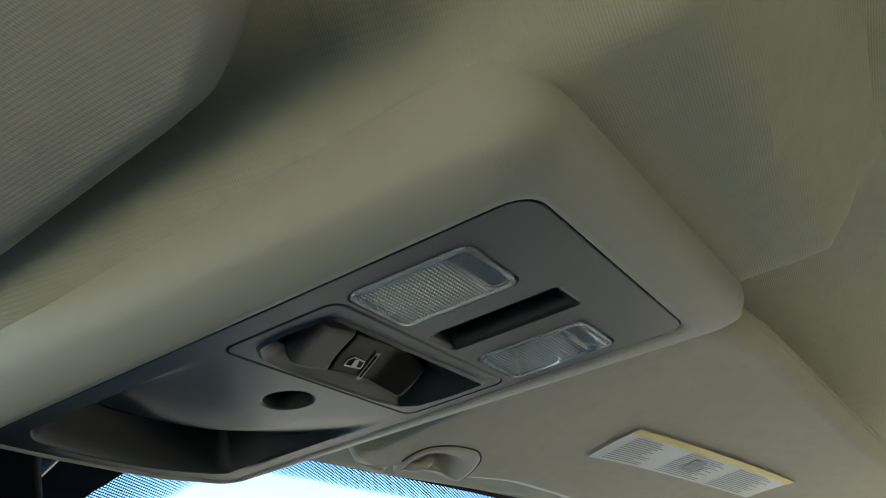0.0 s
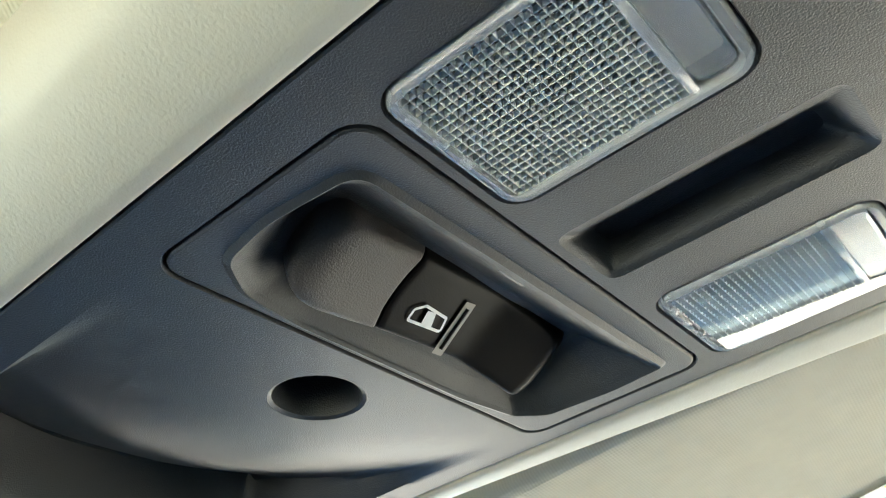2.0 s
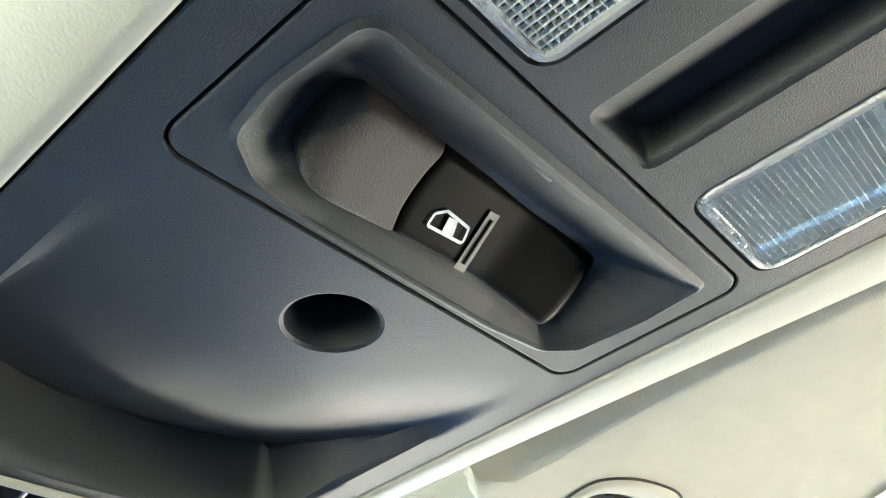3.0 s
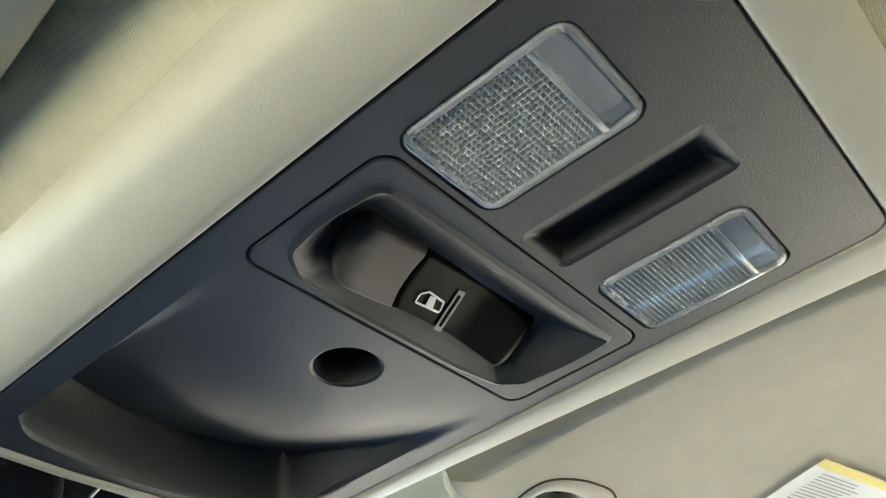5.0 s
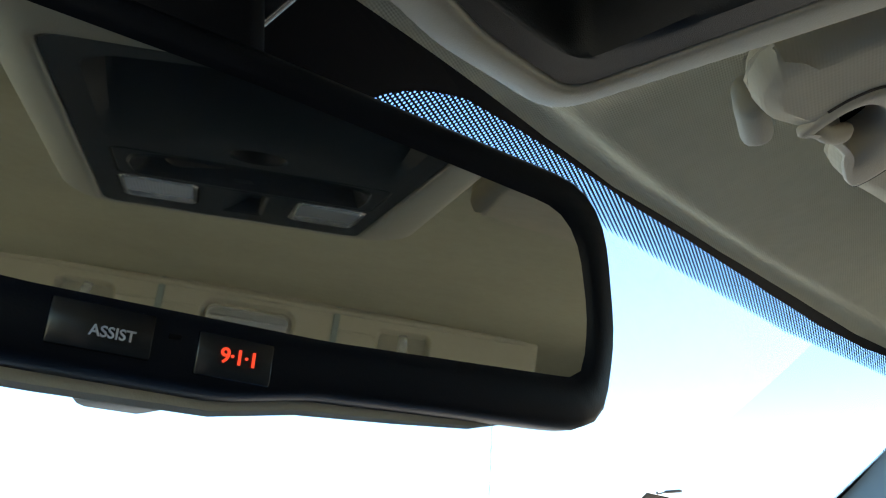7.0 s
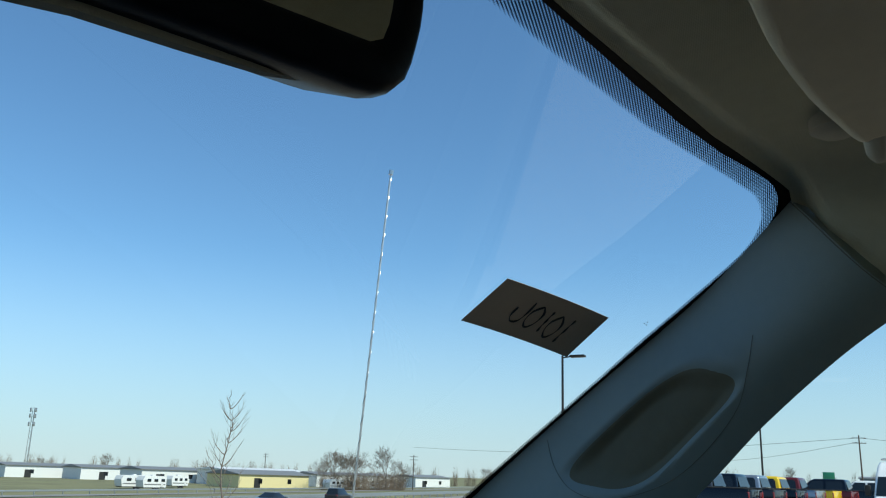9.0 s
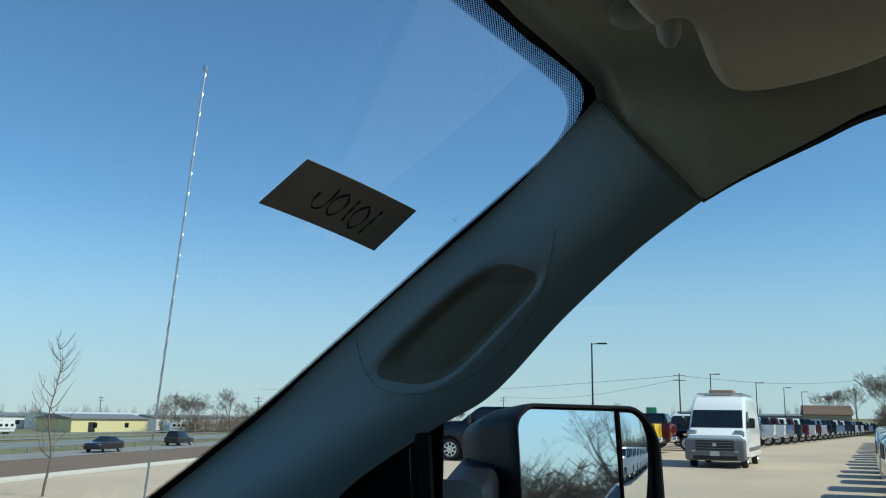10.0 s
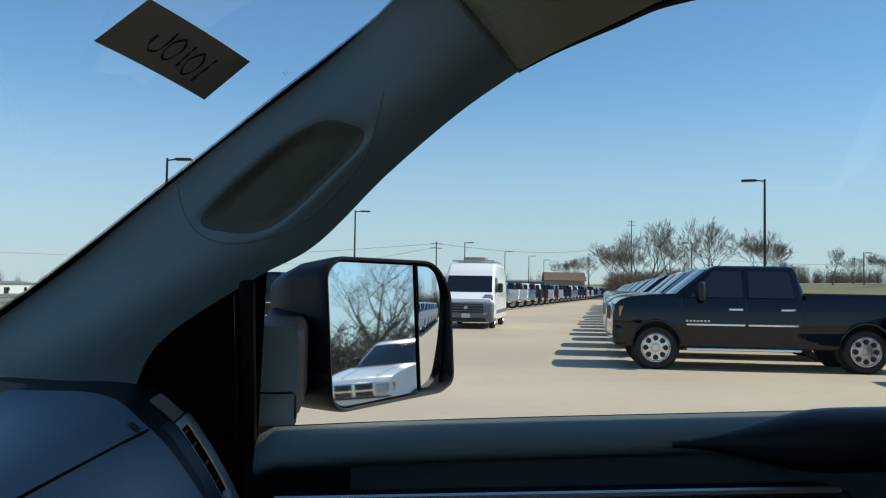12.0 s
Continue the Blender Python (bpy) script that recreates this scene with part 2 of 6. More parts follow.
def loops(rings, bm=None, cap_start=False, cap_end=True):
    """Skin closed rings of equally many points, one after the other."""
    bm = bm or bmesh.new()
    vs = [[bm.verts.new(p) for p in r] for r in rings]
    n = len(vs[0])
    for a, b in zip(vs, vs[1:]):
        for i in range(n):
            k = (i + 1) % n
            bm.faces.new((a[i], a[k], b[k], b[i]))
    if cap_start:
        bm.faces.new(vs[0])
    if cap_end:
        bm.faces.new(vs[-1])
    return bm


def rounded(x0, x1, y0, y1, r, n=6):
    """A rounded rectangle, counter-clockwise, 4 * (n + 1) points."""
    out = []
    for cx, cy, a in ((x1 - r, y1 - r, 0), (x0 + r, y1 - r, 90), (x0 + r, y0 + r, 180), (x1 - r, y0 + r, 270)):
        for i in range(n + 1):
            t = radians(a + 90 * i / n)
            out.append((cx + r * math.cos(t), cy + r * math.sin(t)))
    return out


def rounded_poly(pts, r, n=5):
    """Corners of a convex outline rounded by r."""
    out = []
    k = len(pts)
    for i in range(k):
        p, a, b = Vector(pts[i]), Vector(pts[i - 1]), Vector(pts[(i + 1) % k])
        d0, d1 = (a - p).normalized(), (b - p).normalized()
        half = d0.angle(d1) / 2
        rr = r[i] if isinstance(r, (list, tuple)) else r
        cut = min(rr / math.tan(half), 0.48 * min((a - p).length, (b - p).length))
        s, e = p + d0 * cut, p + d1 * cut
        for j in range(n + 1):
            t = j / n
            out.append(tuple((1 - t) ** 2 * s + 2 * t * (1 - t) * p + t * t * e))
    return out


def plate(outer, holes, z, bm=None):
    """A flat sheet with holes, from outlines."""
    bm = bm or bmesh.new()
    edges = []
    for ring in (outer, *holes):
        vs = [bm.verts.new((x, y, z)) for x, y in ring]
        edges += [bm.edges.new((vs[i], vs[(i + 1) % len(vs)])) for i in range(len(vs))]
    bmesh.ops.triangle_fill(bm, edges=edges, use_beauty=True)
    return bm


def at_z(ring, z):
    return [(p[0], p[1], z) for p in ring]


def scaled(ring, k, c=None):
    cx = sum(p[0] for p in ring) / len(ring) if c is None else c[0]
    cy = sum(p[1] for p in ring) / len(ring) if c is None else c[1]
    return [(cx + (p[0] - cx) * k, cy + (p[1] - cy) * k) for p in ring]


def inset(ring, d):
    """Moves a counter-clockwise outline inwards by d."""
    out = []
    n = len(ring)
    for i in range(n):
        a, p, b = Vector(ring[i - 1]), Vector(ring[i]), Vector(ring[(i + 1) % n])
        t = (b - a)
        if t.length < 1e-9:
            out.append(tuple(p))
            continue
        t.normalize()
        out.append((p.x - t.y * d, p.y + t.x * d))
    return out


def tube(path, radius, n=8, bm=None, caps=True):
    """A round bar along points; radius is one number or one a point."""
    bm = bm or bmesh.new()
    rings = []
    pts = [Vector(p) for p in path]
    for i, p in enumerate(pts):
        d = (pts[min(i + 1, len(pts) - 1)] - pts[max(i - 1, 0)]).normalized()
        up = Vector((0, 0, 1)) if abs(d.z) < 0.9 else Vector((1, 0, 0))
        a = d.cross(up).normalized()
        b = d.cross(a)
        r = radius[i] if isinstance(radius, (list, tuple)) else radius
        rings.append([p + a * r * math.cos(2 * math.pi * k / n) + b * r * math.sin(2 * math.pi * k / n) for k in range(n)])
    return loops(rings, bm, caps, caps)


def smooth(t):
    t = max(0.0, min(1.0, t))
    return t * t * (3 - 2 * t)


def spline(P, s):
    """A point on the smooth curve through the points P, at s (0 to len(P) - 1)."""
    i = max(0, min(int(s), len(P) - 2))
    t = s - i
    p = [Vector(P[max(0, min(len(P) - 1, i + k))]) for k in (-1, 0, 1, 2)]
    return 0.5 * (2 * p[1] + (p[2] - p[0]) * t + (2 * p[0] - 5 * p[1] + 4 * p[2] - p[3]) * t * t + (3 * p[1] - p[0] - 3 * p[2] + p[3]) * t ** 3)


def interp(x, table):
    for (a, u), (b, v) in zip(table, table[1:]):
        if x <= b or b == table[-1][0]:
            k = max(0, min(1, (x - a) / (b - a)))
            return u + (v - u) * k
    return table[-1][1]


def text(name, body, size, m, mat, parent=None, depth=0.0002, spacing=1.0, label=""):
    cu = bpy.data.curves.new(name, "FONT")
    cu.body, cu.size, cu.extrude, cu.align_x, cu.align_y, cu.space_character = body, size, depth, "CENTER", "CENTER", spacing
    cu.offset = size * 0.012
    tmp = bpy.data.objects.new(name, cu)
    scene.collection.objects.link(tmp)
    me = bpy.data.meshes.new_from_object(tmp.evaluated_get(bpy.context.evaluated_depsgraph_get()))
    bpy.data.objects.remove(tmp)
    me.materials.clear()
    me.materials.append(mat)
    ob = new(name, me)
    ob.parent = parent
    ob.matrix_basis = m
    if label:
        ob["label"] = label
    return ob


# ---- cab: windshield, headliner, pillars ----
def glass_z(x, y):
    """Height of the windshield's inner face."""
    return 1.968 - 0.623 * y - 0.292 * x * x


def head_front(x):
    """Where the headliner's front edge meets the windshield."""
    return interp(abs(x), [(0, 0.203), (0.06, 0.201), (0.19, 0.172), (0.25, 0.1568), (0.31, 0.1372), (0.36, 0.1205), (0.42, 0.0985), (0.48, 0.0755), (0.54, 0.051), (0.65, -0.003), (0.664, -0.0095), (0.69, -0.0135), (0.72, -0.03)])


SIDE_EDGE = [(-2.2, 0.655, 1.850), (-0.6, 0.661, 1.850), (-0.42, 0.664, 1.846), (-0.324, 0.6670, 1.8350), (-0.293, 0.6692, 1.8295), (-0.266, 0.6719, 1.8225), (-0.233, 0.6760, 1.8115), (-0.201, 0.6824, 1.7950), (-0.168, 0.6884, 1.7790), (-0.134, 0.6948, 1.7620), (-0.104, 0.702, 1.745), (-0.013, 0.690, 1.833), (0.3, 0.68, 1.835)]


def side_edge(y):
    return interp(y, [(a, b) for a, b, c in SIDE_EDGE]), interp(y, [(a, c) for a, b, c in SIDE_EDGE])


CO = Vector((0.0077, 0.02285, 1.80056))
CX, CY = Vector((0.99049, -0.12260, 0.06237)).normalized(), Vector((0.12556, 0.99102, -0.04591))
CY = (CY - CX * CX.dot(CY)).normalized()
CONSOLE = Matrix.Translation(CO) @ Matrix((CX, CY, CX.cross(CY))).transposed().to_4x4()


def head_z(x, y):
    """The headliner's height: a shallow crown, a boss round the console and a roll down to the door frame."""
    z = 1.876 - 0.05 * x * x - 0.05 * smooth((y + 0.1) / 0.35) + 0.012 * smooth((-0.08 - y) / 0.15)
    xe, ze = side_edge(y)
    roll = max(0.0, (abs(x) - (xe - 0.13)) / 0.13)
    z += (ze - z) * min(1, roll) ** 2.2
    # boss, along the console's own axes
    u, v = (x - CO.x) * CX.x + (y - CO.y) * CX.y, (x - CO.x) * CY.x + (y - CO.y) * CY.y
    dx = max(0, abs(u) - 0.090) / 0.055
    dy = max(0, v - 0.147) / 0.045 if v > 0 else max(0, -v - 0.190) / 0.045
    k = 1 - smooth(math.hypot(dx, dy))
    z += (CO.z + u * CX.z + max(-0.2, min(0.16, v)) * CY.z + 0.0205 - z) * k
    # open above the console's body
    z += 0.045 * smooth((0.080 - abs(u)) / 0.006) * smooth((0.125 - v) / 0.006) * smooth((v + 0.130) / 0.006)
    return z


NX, NY = 161, 150


def head_point(i, j):
    f = i / (NX - 1) * 2 - 1
    t = (j / (NY - 1)) ** 1.9
    x0 = f * 0.690
    y0 = head_front(x0)
    y = y0 + (-1.75 - y0) * t
    xe, ze = side_edge(y)
    x = f * xe
    z = head_z(x, y)
    z += max(0, glass_z(x, y) - 0.005 - z) * (1 - smooth((y0 - y) / 0.03))
    return (x, y, min(z, glass_z(x, y) - 0.004))


bm = surface(head_point, NX, NY)
surface(lambda i, j: tuple(a + b for a, b in zip(head_point(i, j), (0, 0, 0.006))), NX, NY, bm)
tagged(link("ceiling", bm, CLOTH), "beige knitted cloth headliner with a boss round the console", "headliner", kind="structure")


# windshield: one bent pane with a printed border
def pane_edge_x(y):
    return interp(y, [(-0.05, 0.72), (0.07, 0.775), (0.184, 0.815), (0.31, 0.855), (0.451, 0.895), (0.56, 0.92), (0.8, 0.955)])


def pane_point(i, j):
    f, t = i / 40 * 2 - 1, j / 24
    y0 = head_front(f * 0.69) - 0.03
    x = f * 0.69
    y = y0 + (0.86 - 0.35 * f * f - y0) * t
    x = f * pane_edge_x(y)
    return (x, y, glass_z(x, y))


shield = thing("window_1", "bent laminated windshield with a black dotted border", "windshield", kind="structure")
bm = surface(pane_point, 41, 25)
part("pane", bm, GLASS, shield)
TOP_IN = [(0.17, 0.2045), (0.184, 0.1955), (0.205, 0.1880), (0.239, 0.1785), (0.277, 0.1690), (0.338, 0.1500), (0.373, 0.1385), (0.441, 0.1140), (0.487, 0.0966), (0.543, 0.0708), (0.604, 0.041), (0.640, 0.0235)]
TOP_SOLID = [(0.1424, 0.1905), (0.1786, 0.1800), (0.2225, 0.1678), (0.28, 0.1520), (0.3235, 0.1380), (0.371, 0.1225), (0.441, 0.0985), (0.506, 0.0740), (0.57, 0.0450), (0.6165, 0.0200), (0.640, 0.0080)]


def frit_strip(bm, rows, uv_d, uv_f):
    """rows: lists of (x, y, fade) across the strip."""
    grid, along = [], 0.0
    last = None
    for r in rows:
        p = Vector(r[0][:2])
        along += (p - last).length if last is not None else 0
        last = p
        line, across = [], 0.0
        q0 = None
        for x, y, fd in r:
            q = Vector((x, y, glass_z(x, y) - 0.0012))
            across += (q - q0).length if q0 is not None else 0
            q0 = q
            line.append((bm.verts.new(q), x * 1.04, y * 1.18, fd))
        grid.append(line)
    for a, b in zip(grid, grid[1:]):
        for j in range(len(a) - 1):
            quad = (a[j], b[j], b[j + 1], a[j + 1])
            fc = bm.faces.new([q[0] for q in quad])
            for lp, q in zip(fc.loops, quad):
                lp[uv_d].uv = (q[1] + 2, q[2] + 2)
                lp[uv_f].uv = (0, q[3])


bm = bmesh.new()
uv_d, uv_f = bm.loops.layers.uv.new("dots"), bm.loops.layers.uv.new("fade")
for sgn in (-1, 1):
    rows = []
    # lobe round the mirror mount, from its lower end up to the headliner
    lobe_s = [(0.010, 0.300), (0.060, 0.299), (0.088, 0.291), (0.096, 0.275), (0.0985, 0.2480), (0.1020, 0.2370), (0.1065, 0.2255), (0.1125, 0.2120), (0.1245, 0.2005), (0.1424, 0.1905)]
    lobe_e = [(0.010, 0.322), (0.080, 0.320), (0.125, 0.305), (0.142, 0.277), (0.148, 0.253), (0.152, 0.236), (0.157, 0.222), (0.163, 0.2105), (0.1705, 0.2030), (0.184, 0.1955)]
    for k in range(37):
        s, e = spline([(*p, 0) for p in lobe_s], k / 4), spline([(*p, 0) for p in lobe_e], k / 4)
        rows.append([(0, s.y, 0), (sgn * s.x, s.y, 0)] + [(sgn * (s.x + (e.x - s.x) * t), s.y + (e.y - s.y) * t, fd) for t, fd in ((0.02, 0.02), (0.5, 0.22), (0.85, 0.45), (1, 0.98))])
    for i in range(61):
        x = 0.1786 + (0.640 - 0.1786) * i / 60
        a, s, e = head_front(x) - 0.03, interp(x, TOP_SOLID), interp(x + 0.026 * (1 - i / 60) ** 3, TOP_IN)
        e = max(e, s + 0.0005)
        w = 0.026 * (1 - i / 60) ** 3
        rows.append([(sgn * x, a, 0), (sgn * x, s, 0)] + [(sgn * (x + w * t), s + (e - s) * t, fd) for t, fd in ((0.02, 0.02), (0.5, 0.22), (0.85, 0.45), (1, 0.98))])
    ends = [(0.6480, 0.0200), (0.6629, 0.0159), (0.6740, 0.0147), (0.6813, 0.0145), (0.6900, 0.0158), (0.6963, 0.0180), (0.7040, 0.0222), (0.7102, 0.0280), (0.7150, 0.0345), (0.7199, 0.0435), (0.7290, 0.0640), (0.7390, 0.0920), (0.7494, 0.1262), (0.7709, 0.1852)]
    ends += [(0.7915, 0.246), (0.8130, 0.308), (0.8320, 0.373), (0.8425, 0.424), (0.8500, 0.468), (0.8545, 0.5043), (0.8540, 0.5226), (0.8441, 0.5349), (0.8188, 0.5545), (0.75, 0.60), (0.5, 0.70), (0.0, 0.78)]
    solids = [(0.6510, 0.0035), (0.6668, -0.0002), (0.6770, -0.0004), (0.6862, 0.0010), (0.6940, 0.0045), (0.7008, 0.0088), (0.7060, 0.0140), (0.7105, 0.0200), (0.7165, 0.0305), (0.7232, 0.0418), (0.7325, 0.0620), (0.7428, 0.0902), (0.7534, 0.1245), (0.7748, 0.1838)]
    solids += [(0.7955, 0.2445), (0.8170, 0.3065), (0.8360, 0.3715), (0.8465, 0.4225), (0.8540, 0.4670), (0.8588, 0.5045), (0.8580, 0.5255), (0.8470, 0.5390), (0.8210, 0.5590), (0.752, 0.605), (0.5, 0.705), (0.0, 0.785)]
    ends, solids = [[(x - 0.004 * smooth((y - 0.02) / 0.06) * (1 - smooth((y - 0.46) / 0.04)) * (x > 0.7), y) for x, y in q] for q in (ends, solids)]
    corner = []
    for s, e in zip(solids, ends):
        d = (Vector(s) - Vector(e)).normalized() * 0.045
        corner.append(((s[0] + d.x, s[1] + d.y), s, e))
    for o, s, e in corner:
        mid = lambda k: (sgn * (s[0] + (e[0] - s[0]) * k), s[1] + (e[1] - s[1]) * k)
        rows.append([(sgn * o[0], o[1], 0), (*mid(0), 0), (*mid(0.02), 0.02), (*mid(0.5), 0.3), (*mid(0.85), 0.5), (*mid(1), 0.98)])
    frit_strip(bm, rows, uv_d, uv_f)
for sgn in (-1, 1):
    frit_strip(bm, [[(0, 0.15, 0), (0, 0.1905, 0)], [(sgn * 0.1424, 0.14, 0), (sgn * 0.1424, 0.1905, 0)], [(sgn * 0.1786, head_front(0.1786) - 0.03, 0), (sgn * 0.1786, 0.1800, 0)]], uv_d, uv_f)
part("frit_band", bm, FRIT, shield, "black ceramic dot print", smooth=False)

# paper tag with a handwritten number, seen from its back, and a small square mark
def on_glass(x, y, d=0.002):
    return Vector((x, y, glass_z(x, y) - d))


TAG = [(0.549, 0.212), (0.562, 0.254), (0.699, 0.192), (0.682, 0.150)]


def tag_point(u, v, d=0.0025):
    """u along the long side, v across from the upper long side."""
    a = Vector(TAG[0]).lerp(Vector(TAG[3]), u)
    b = Vector(TAG[1]).lerp(Vector(TAG[2]), u)
    p = a.lerp(b, v)
    return on_glass(p.x, p.y, d)


tag = thing("paper_tag", "brown-grey paper tag with a handwritten number, stuck inside the windshield", "paper tag")
bm = thicken(surface(lambda i, j: tag_point(i / 8, j / 4), 9, 5), 0.0003)
part("sheet", bm, PAPER, tag)
STROKES = [[(0.27, 0.42), (0.275, 0.60), (0.315, 0.72), (0.365, 0.66), (0.375, 0.48), (0.365, 0.24)],
           [(0.455, 0.26), (0.405, 0.40), (0.410, 0.62), (0.455, 0.74), (0.500, 0.62), (0.500, 0.40), (0.455, 0.26)],
           [(0.560, 0.28), (0.565, 0.50), (0.575, 0.74)],
           [(0.660, 0.30), (0.610, 0.46), (0.618, 0.66), (0.665, 0.80), (0.712, 0.66), (0.708, 0.46), (0.660, 0.30)],
           [(0.775, 0.28), (0.772, 0.54), (0.770, 0.82)]]
for st in STROKES:
    path = [tag_point(*[c for c in spline([(a, b, 0) for a, b in st], k * (len(st) - 1) / 18)][:2], 0.0030) for k in range(19)]
    part("pen_stroke", tube(path, [0.0008 + 0.0004 * math.sin(k * 0.9) for k in range(19)], 5), INK, tag)
mark = thing("inspection_mark", "tiny dark printed mark on the windshield", "glass mark")
for du, dv in ((0, 0), (0.003, 0.0015), (-0.001, 0.003)):
    p = on_glass(0.726 + du, 0.119 + dv, 0.001)
    part("bar", box(p.x, p.y, p.z, 0.0022, 0.001, 0.0004), INK, mark)
badge = thing("windshield_badge", "small black shield-shaped emblem at the windshield's lower corner", "emblem")
bx, by = 0.8235, 0.5225
out = [(-0.0155, 0.0000), (-0.0060, 0.0115), (0.0135, 0.0005), (0.0095, -0.0120), (0.0000, -0.0085)]
for k, mt, d in ((1.0, INK, 0.0015), (0.88, GREY_INK, 0.0018), (0.80, INK, 0.0021)):
    bm = bmesh.new()
    bm.faces.new([bm.verts.new(on_glass(bx + x * k, by + y * k, d)) for x, y in out])
    part("ring" if k > 0.9 else "field", thicken(bm, 0.0002), mt, badge)
for sx in (-1, 1):
    arc = [on_glass(bx + 0.0055 * sx * math.cos(t) * 0.9 + 0.001 * sx - 0.001, by + 0.0045 * math.sin(t) - 0.0055 * sx * 0.5, 0.0026) for t in [radians(-120 + 30 * k) for k in range(9)]]
    part("curl", tube(arc, 0.0009, 5), GREY_INK, badge)

# A-pillar trim: a bowed, smoothly rounded cover with a grab recess
PILLAR_G = [(x - 0.003, y, glass_z(x - 0.003, y) - 0.002) for x, y in ((0.686, -0.012), (0.7375, 0.066), (0.777, 0.183), (0.812, 0.279), (0.836, 0.343), (0.862, 0.449), (0.877, 0.50), (0.892, 0.55))]
PILLAR_E = [(0.702, -0.104, 1.745), (0.719, -0.048, 1.705), (0.743, 0.019, 1.646), (0.770, 0.088, 1.576), (0.784, 0.150, 1.540), (0.804, 0.235, 1.483), (0.821, 0.268, 1.435), (0.830, 0.275, 1.370)]


def recess_r(s, w):
    """0 in the middle of the recess, 1 at its rim."""
    return (abs((s - 2.27) / 0.79) ** 3.6 + abs((w - 0.525) / 0.245) ** 3.6) ** (1 / 3.6)


def pillar_point(s, w):
    g, e = spline(PILLAR_G, s), spline(PILLAR_E, s)
    tan = spline(PILLAR_G, min(6.99, s + 0.05)) - spline(PILLAR_G, max(0, s - 0.05))
    n = tan.cross(e - g).normalized()
    if n.x > 0:
        n = -n
    if w < 0:
        return g - n * 0.018 * (-w)
    if w > 1:
        k = (w - 1)
        return e + Vector((0.035, 0.004, 0.006)) * k - n * 0.004 * math.sin(k * math.pi)
    p = g.lerp(e, w) + n * 0.021 * math.sin(math.pi * w ** 1.45)
    r, b = recess_r(s, w), (w - 0.525) / 0.235
    rim = 0.5 + 0.5 * max(-1, min(1, b))
    p -= n * 0.013 * (1 - smooth((r - 0.45 - 0.30 * rim) / (0.62 - 0.36 * rim)))
    return p


# the recess's shade and warm bounce, put into a darker, browner colour
RECESS_SHADE = fabric("recess_shade_tone", (0.15, 0.140, 0.100), 0.0014, 0.1)
SEAM = material("seam_shadow", (0.12, 0.115, 0.10), 0.7)
W_STEPS = [-1, -0.5] + [k / 84 for k in range(85)] + [1.08, 1.2, 1.4, 1.7, 2.0]
for sgn in (1, -1):
    def pp(i, j):
        if i == 0:
            p = pillar_point(0, W_STEPS[j]) + Vector((0.016, -0.004, 0.012))
        else:
            p = pillar_point((i - 1) * 6.99 / 230, W_STEPS[j])
        return (p.x * sgn, p.y, p.z)
    col = thing("pillar_trim", "grey-beige moulded windshield pillar cover with a grab recess", "pillar trim", kind="structure")
    cover = surface(pp, 232, len(W_STEPS))
    part("cover", cover, PILLAR, col)

    def shade_skin_point(i, j):
        """A skin in the recess, rim curling into the cover; its brown paints shade."""
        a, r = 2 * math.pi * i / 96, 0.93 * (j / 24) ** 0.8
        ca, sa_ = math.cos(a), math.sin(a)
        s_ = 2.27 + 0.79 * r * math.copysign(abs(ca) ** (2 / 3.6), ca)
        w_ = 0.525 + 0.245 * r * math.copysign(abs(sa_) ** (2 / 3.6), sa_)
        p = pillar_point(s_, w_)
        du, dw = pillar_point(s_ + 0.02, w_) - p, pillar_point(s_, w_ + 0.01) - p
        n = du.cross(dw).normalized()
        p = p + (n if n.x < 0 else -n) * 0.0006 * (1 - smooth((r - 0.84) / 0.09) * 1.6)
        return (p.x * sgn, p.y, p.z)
    pad = surface(shade_skin_point, 96, 25, closed_u=True)
    part("recess_pad", pad, RECESS_SHADE, col, "darker olive-brown skin that paints shade into the recess")
    # fine seam round the recess where the airbag cover splits
    seam = []
    line = [(2.55, 0.06, 0), (2.85, 0.26, 0), (3.08, 0.46, 0), (3.12, 0.66, 0), (2.80, 0.82, 0), (2.35, 0.86, 0), (1.85, 0.81, 0), (1.45, 0.66, 0), (1.15, 0.50, 0)]
    for k in range(41):
        c = spline(line, k * 8 / 40)
        q = pillar_point(c.x, c.y)
        seam.append((q.x * sgn - sgn * 0.0003, q.y, q.z))
    part("seam", tube(seam, 0.0003, 4), SEAM, col)
    # joint between pillar cover and headliner
    jt = [pillar_point(0.03, k / 20) for k in range(21)]
    part("joint", tube([(p.x * sgn, p.y, p.z) for p in jt], 0.0006, 5), SEAM, col)


# ---- overhead console (its own plane: x right, y forward, z up into the roof) ----
console = thing("overhead_console", "overhead console with beige bezel and black panel, under the headliner", "console", CONSOLE)
PANEL = rounded_poly([(0.0710, -0.134), (0.0705, 0.1235), (0.030, 0.1308), (-0.030, 0.1300), (-0.0735, 0.1258), (-0.0765, -0.132)], [0.009, 0.012, 0.08, 0.08, 0.012, 0.012], 6)
OUTER = rounded_poly([(0.111, -0.157), (0.091, 0.139), (0.035, 0.1495), (-0.035, 0.1535), (-0.0975, 0.149), (-0.1015, -0.150)], [0.016, 0.018, 0.10, 0.10, 0.018, 0.022], 6)
rim = [at_z(inset(PANEL, 0.0012), 0.004), at_z(inset(PANEL, 0.0002), 0.0002), at_z(inset(PANEL, -0.0008), -0.0006)]
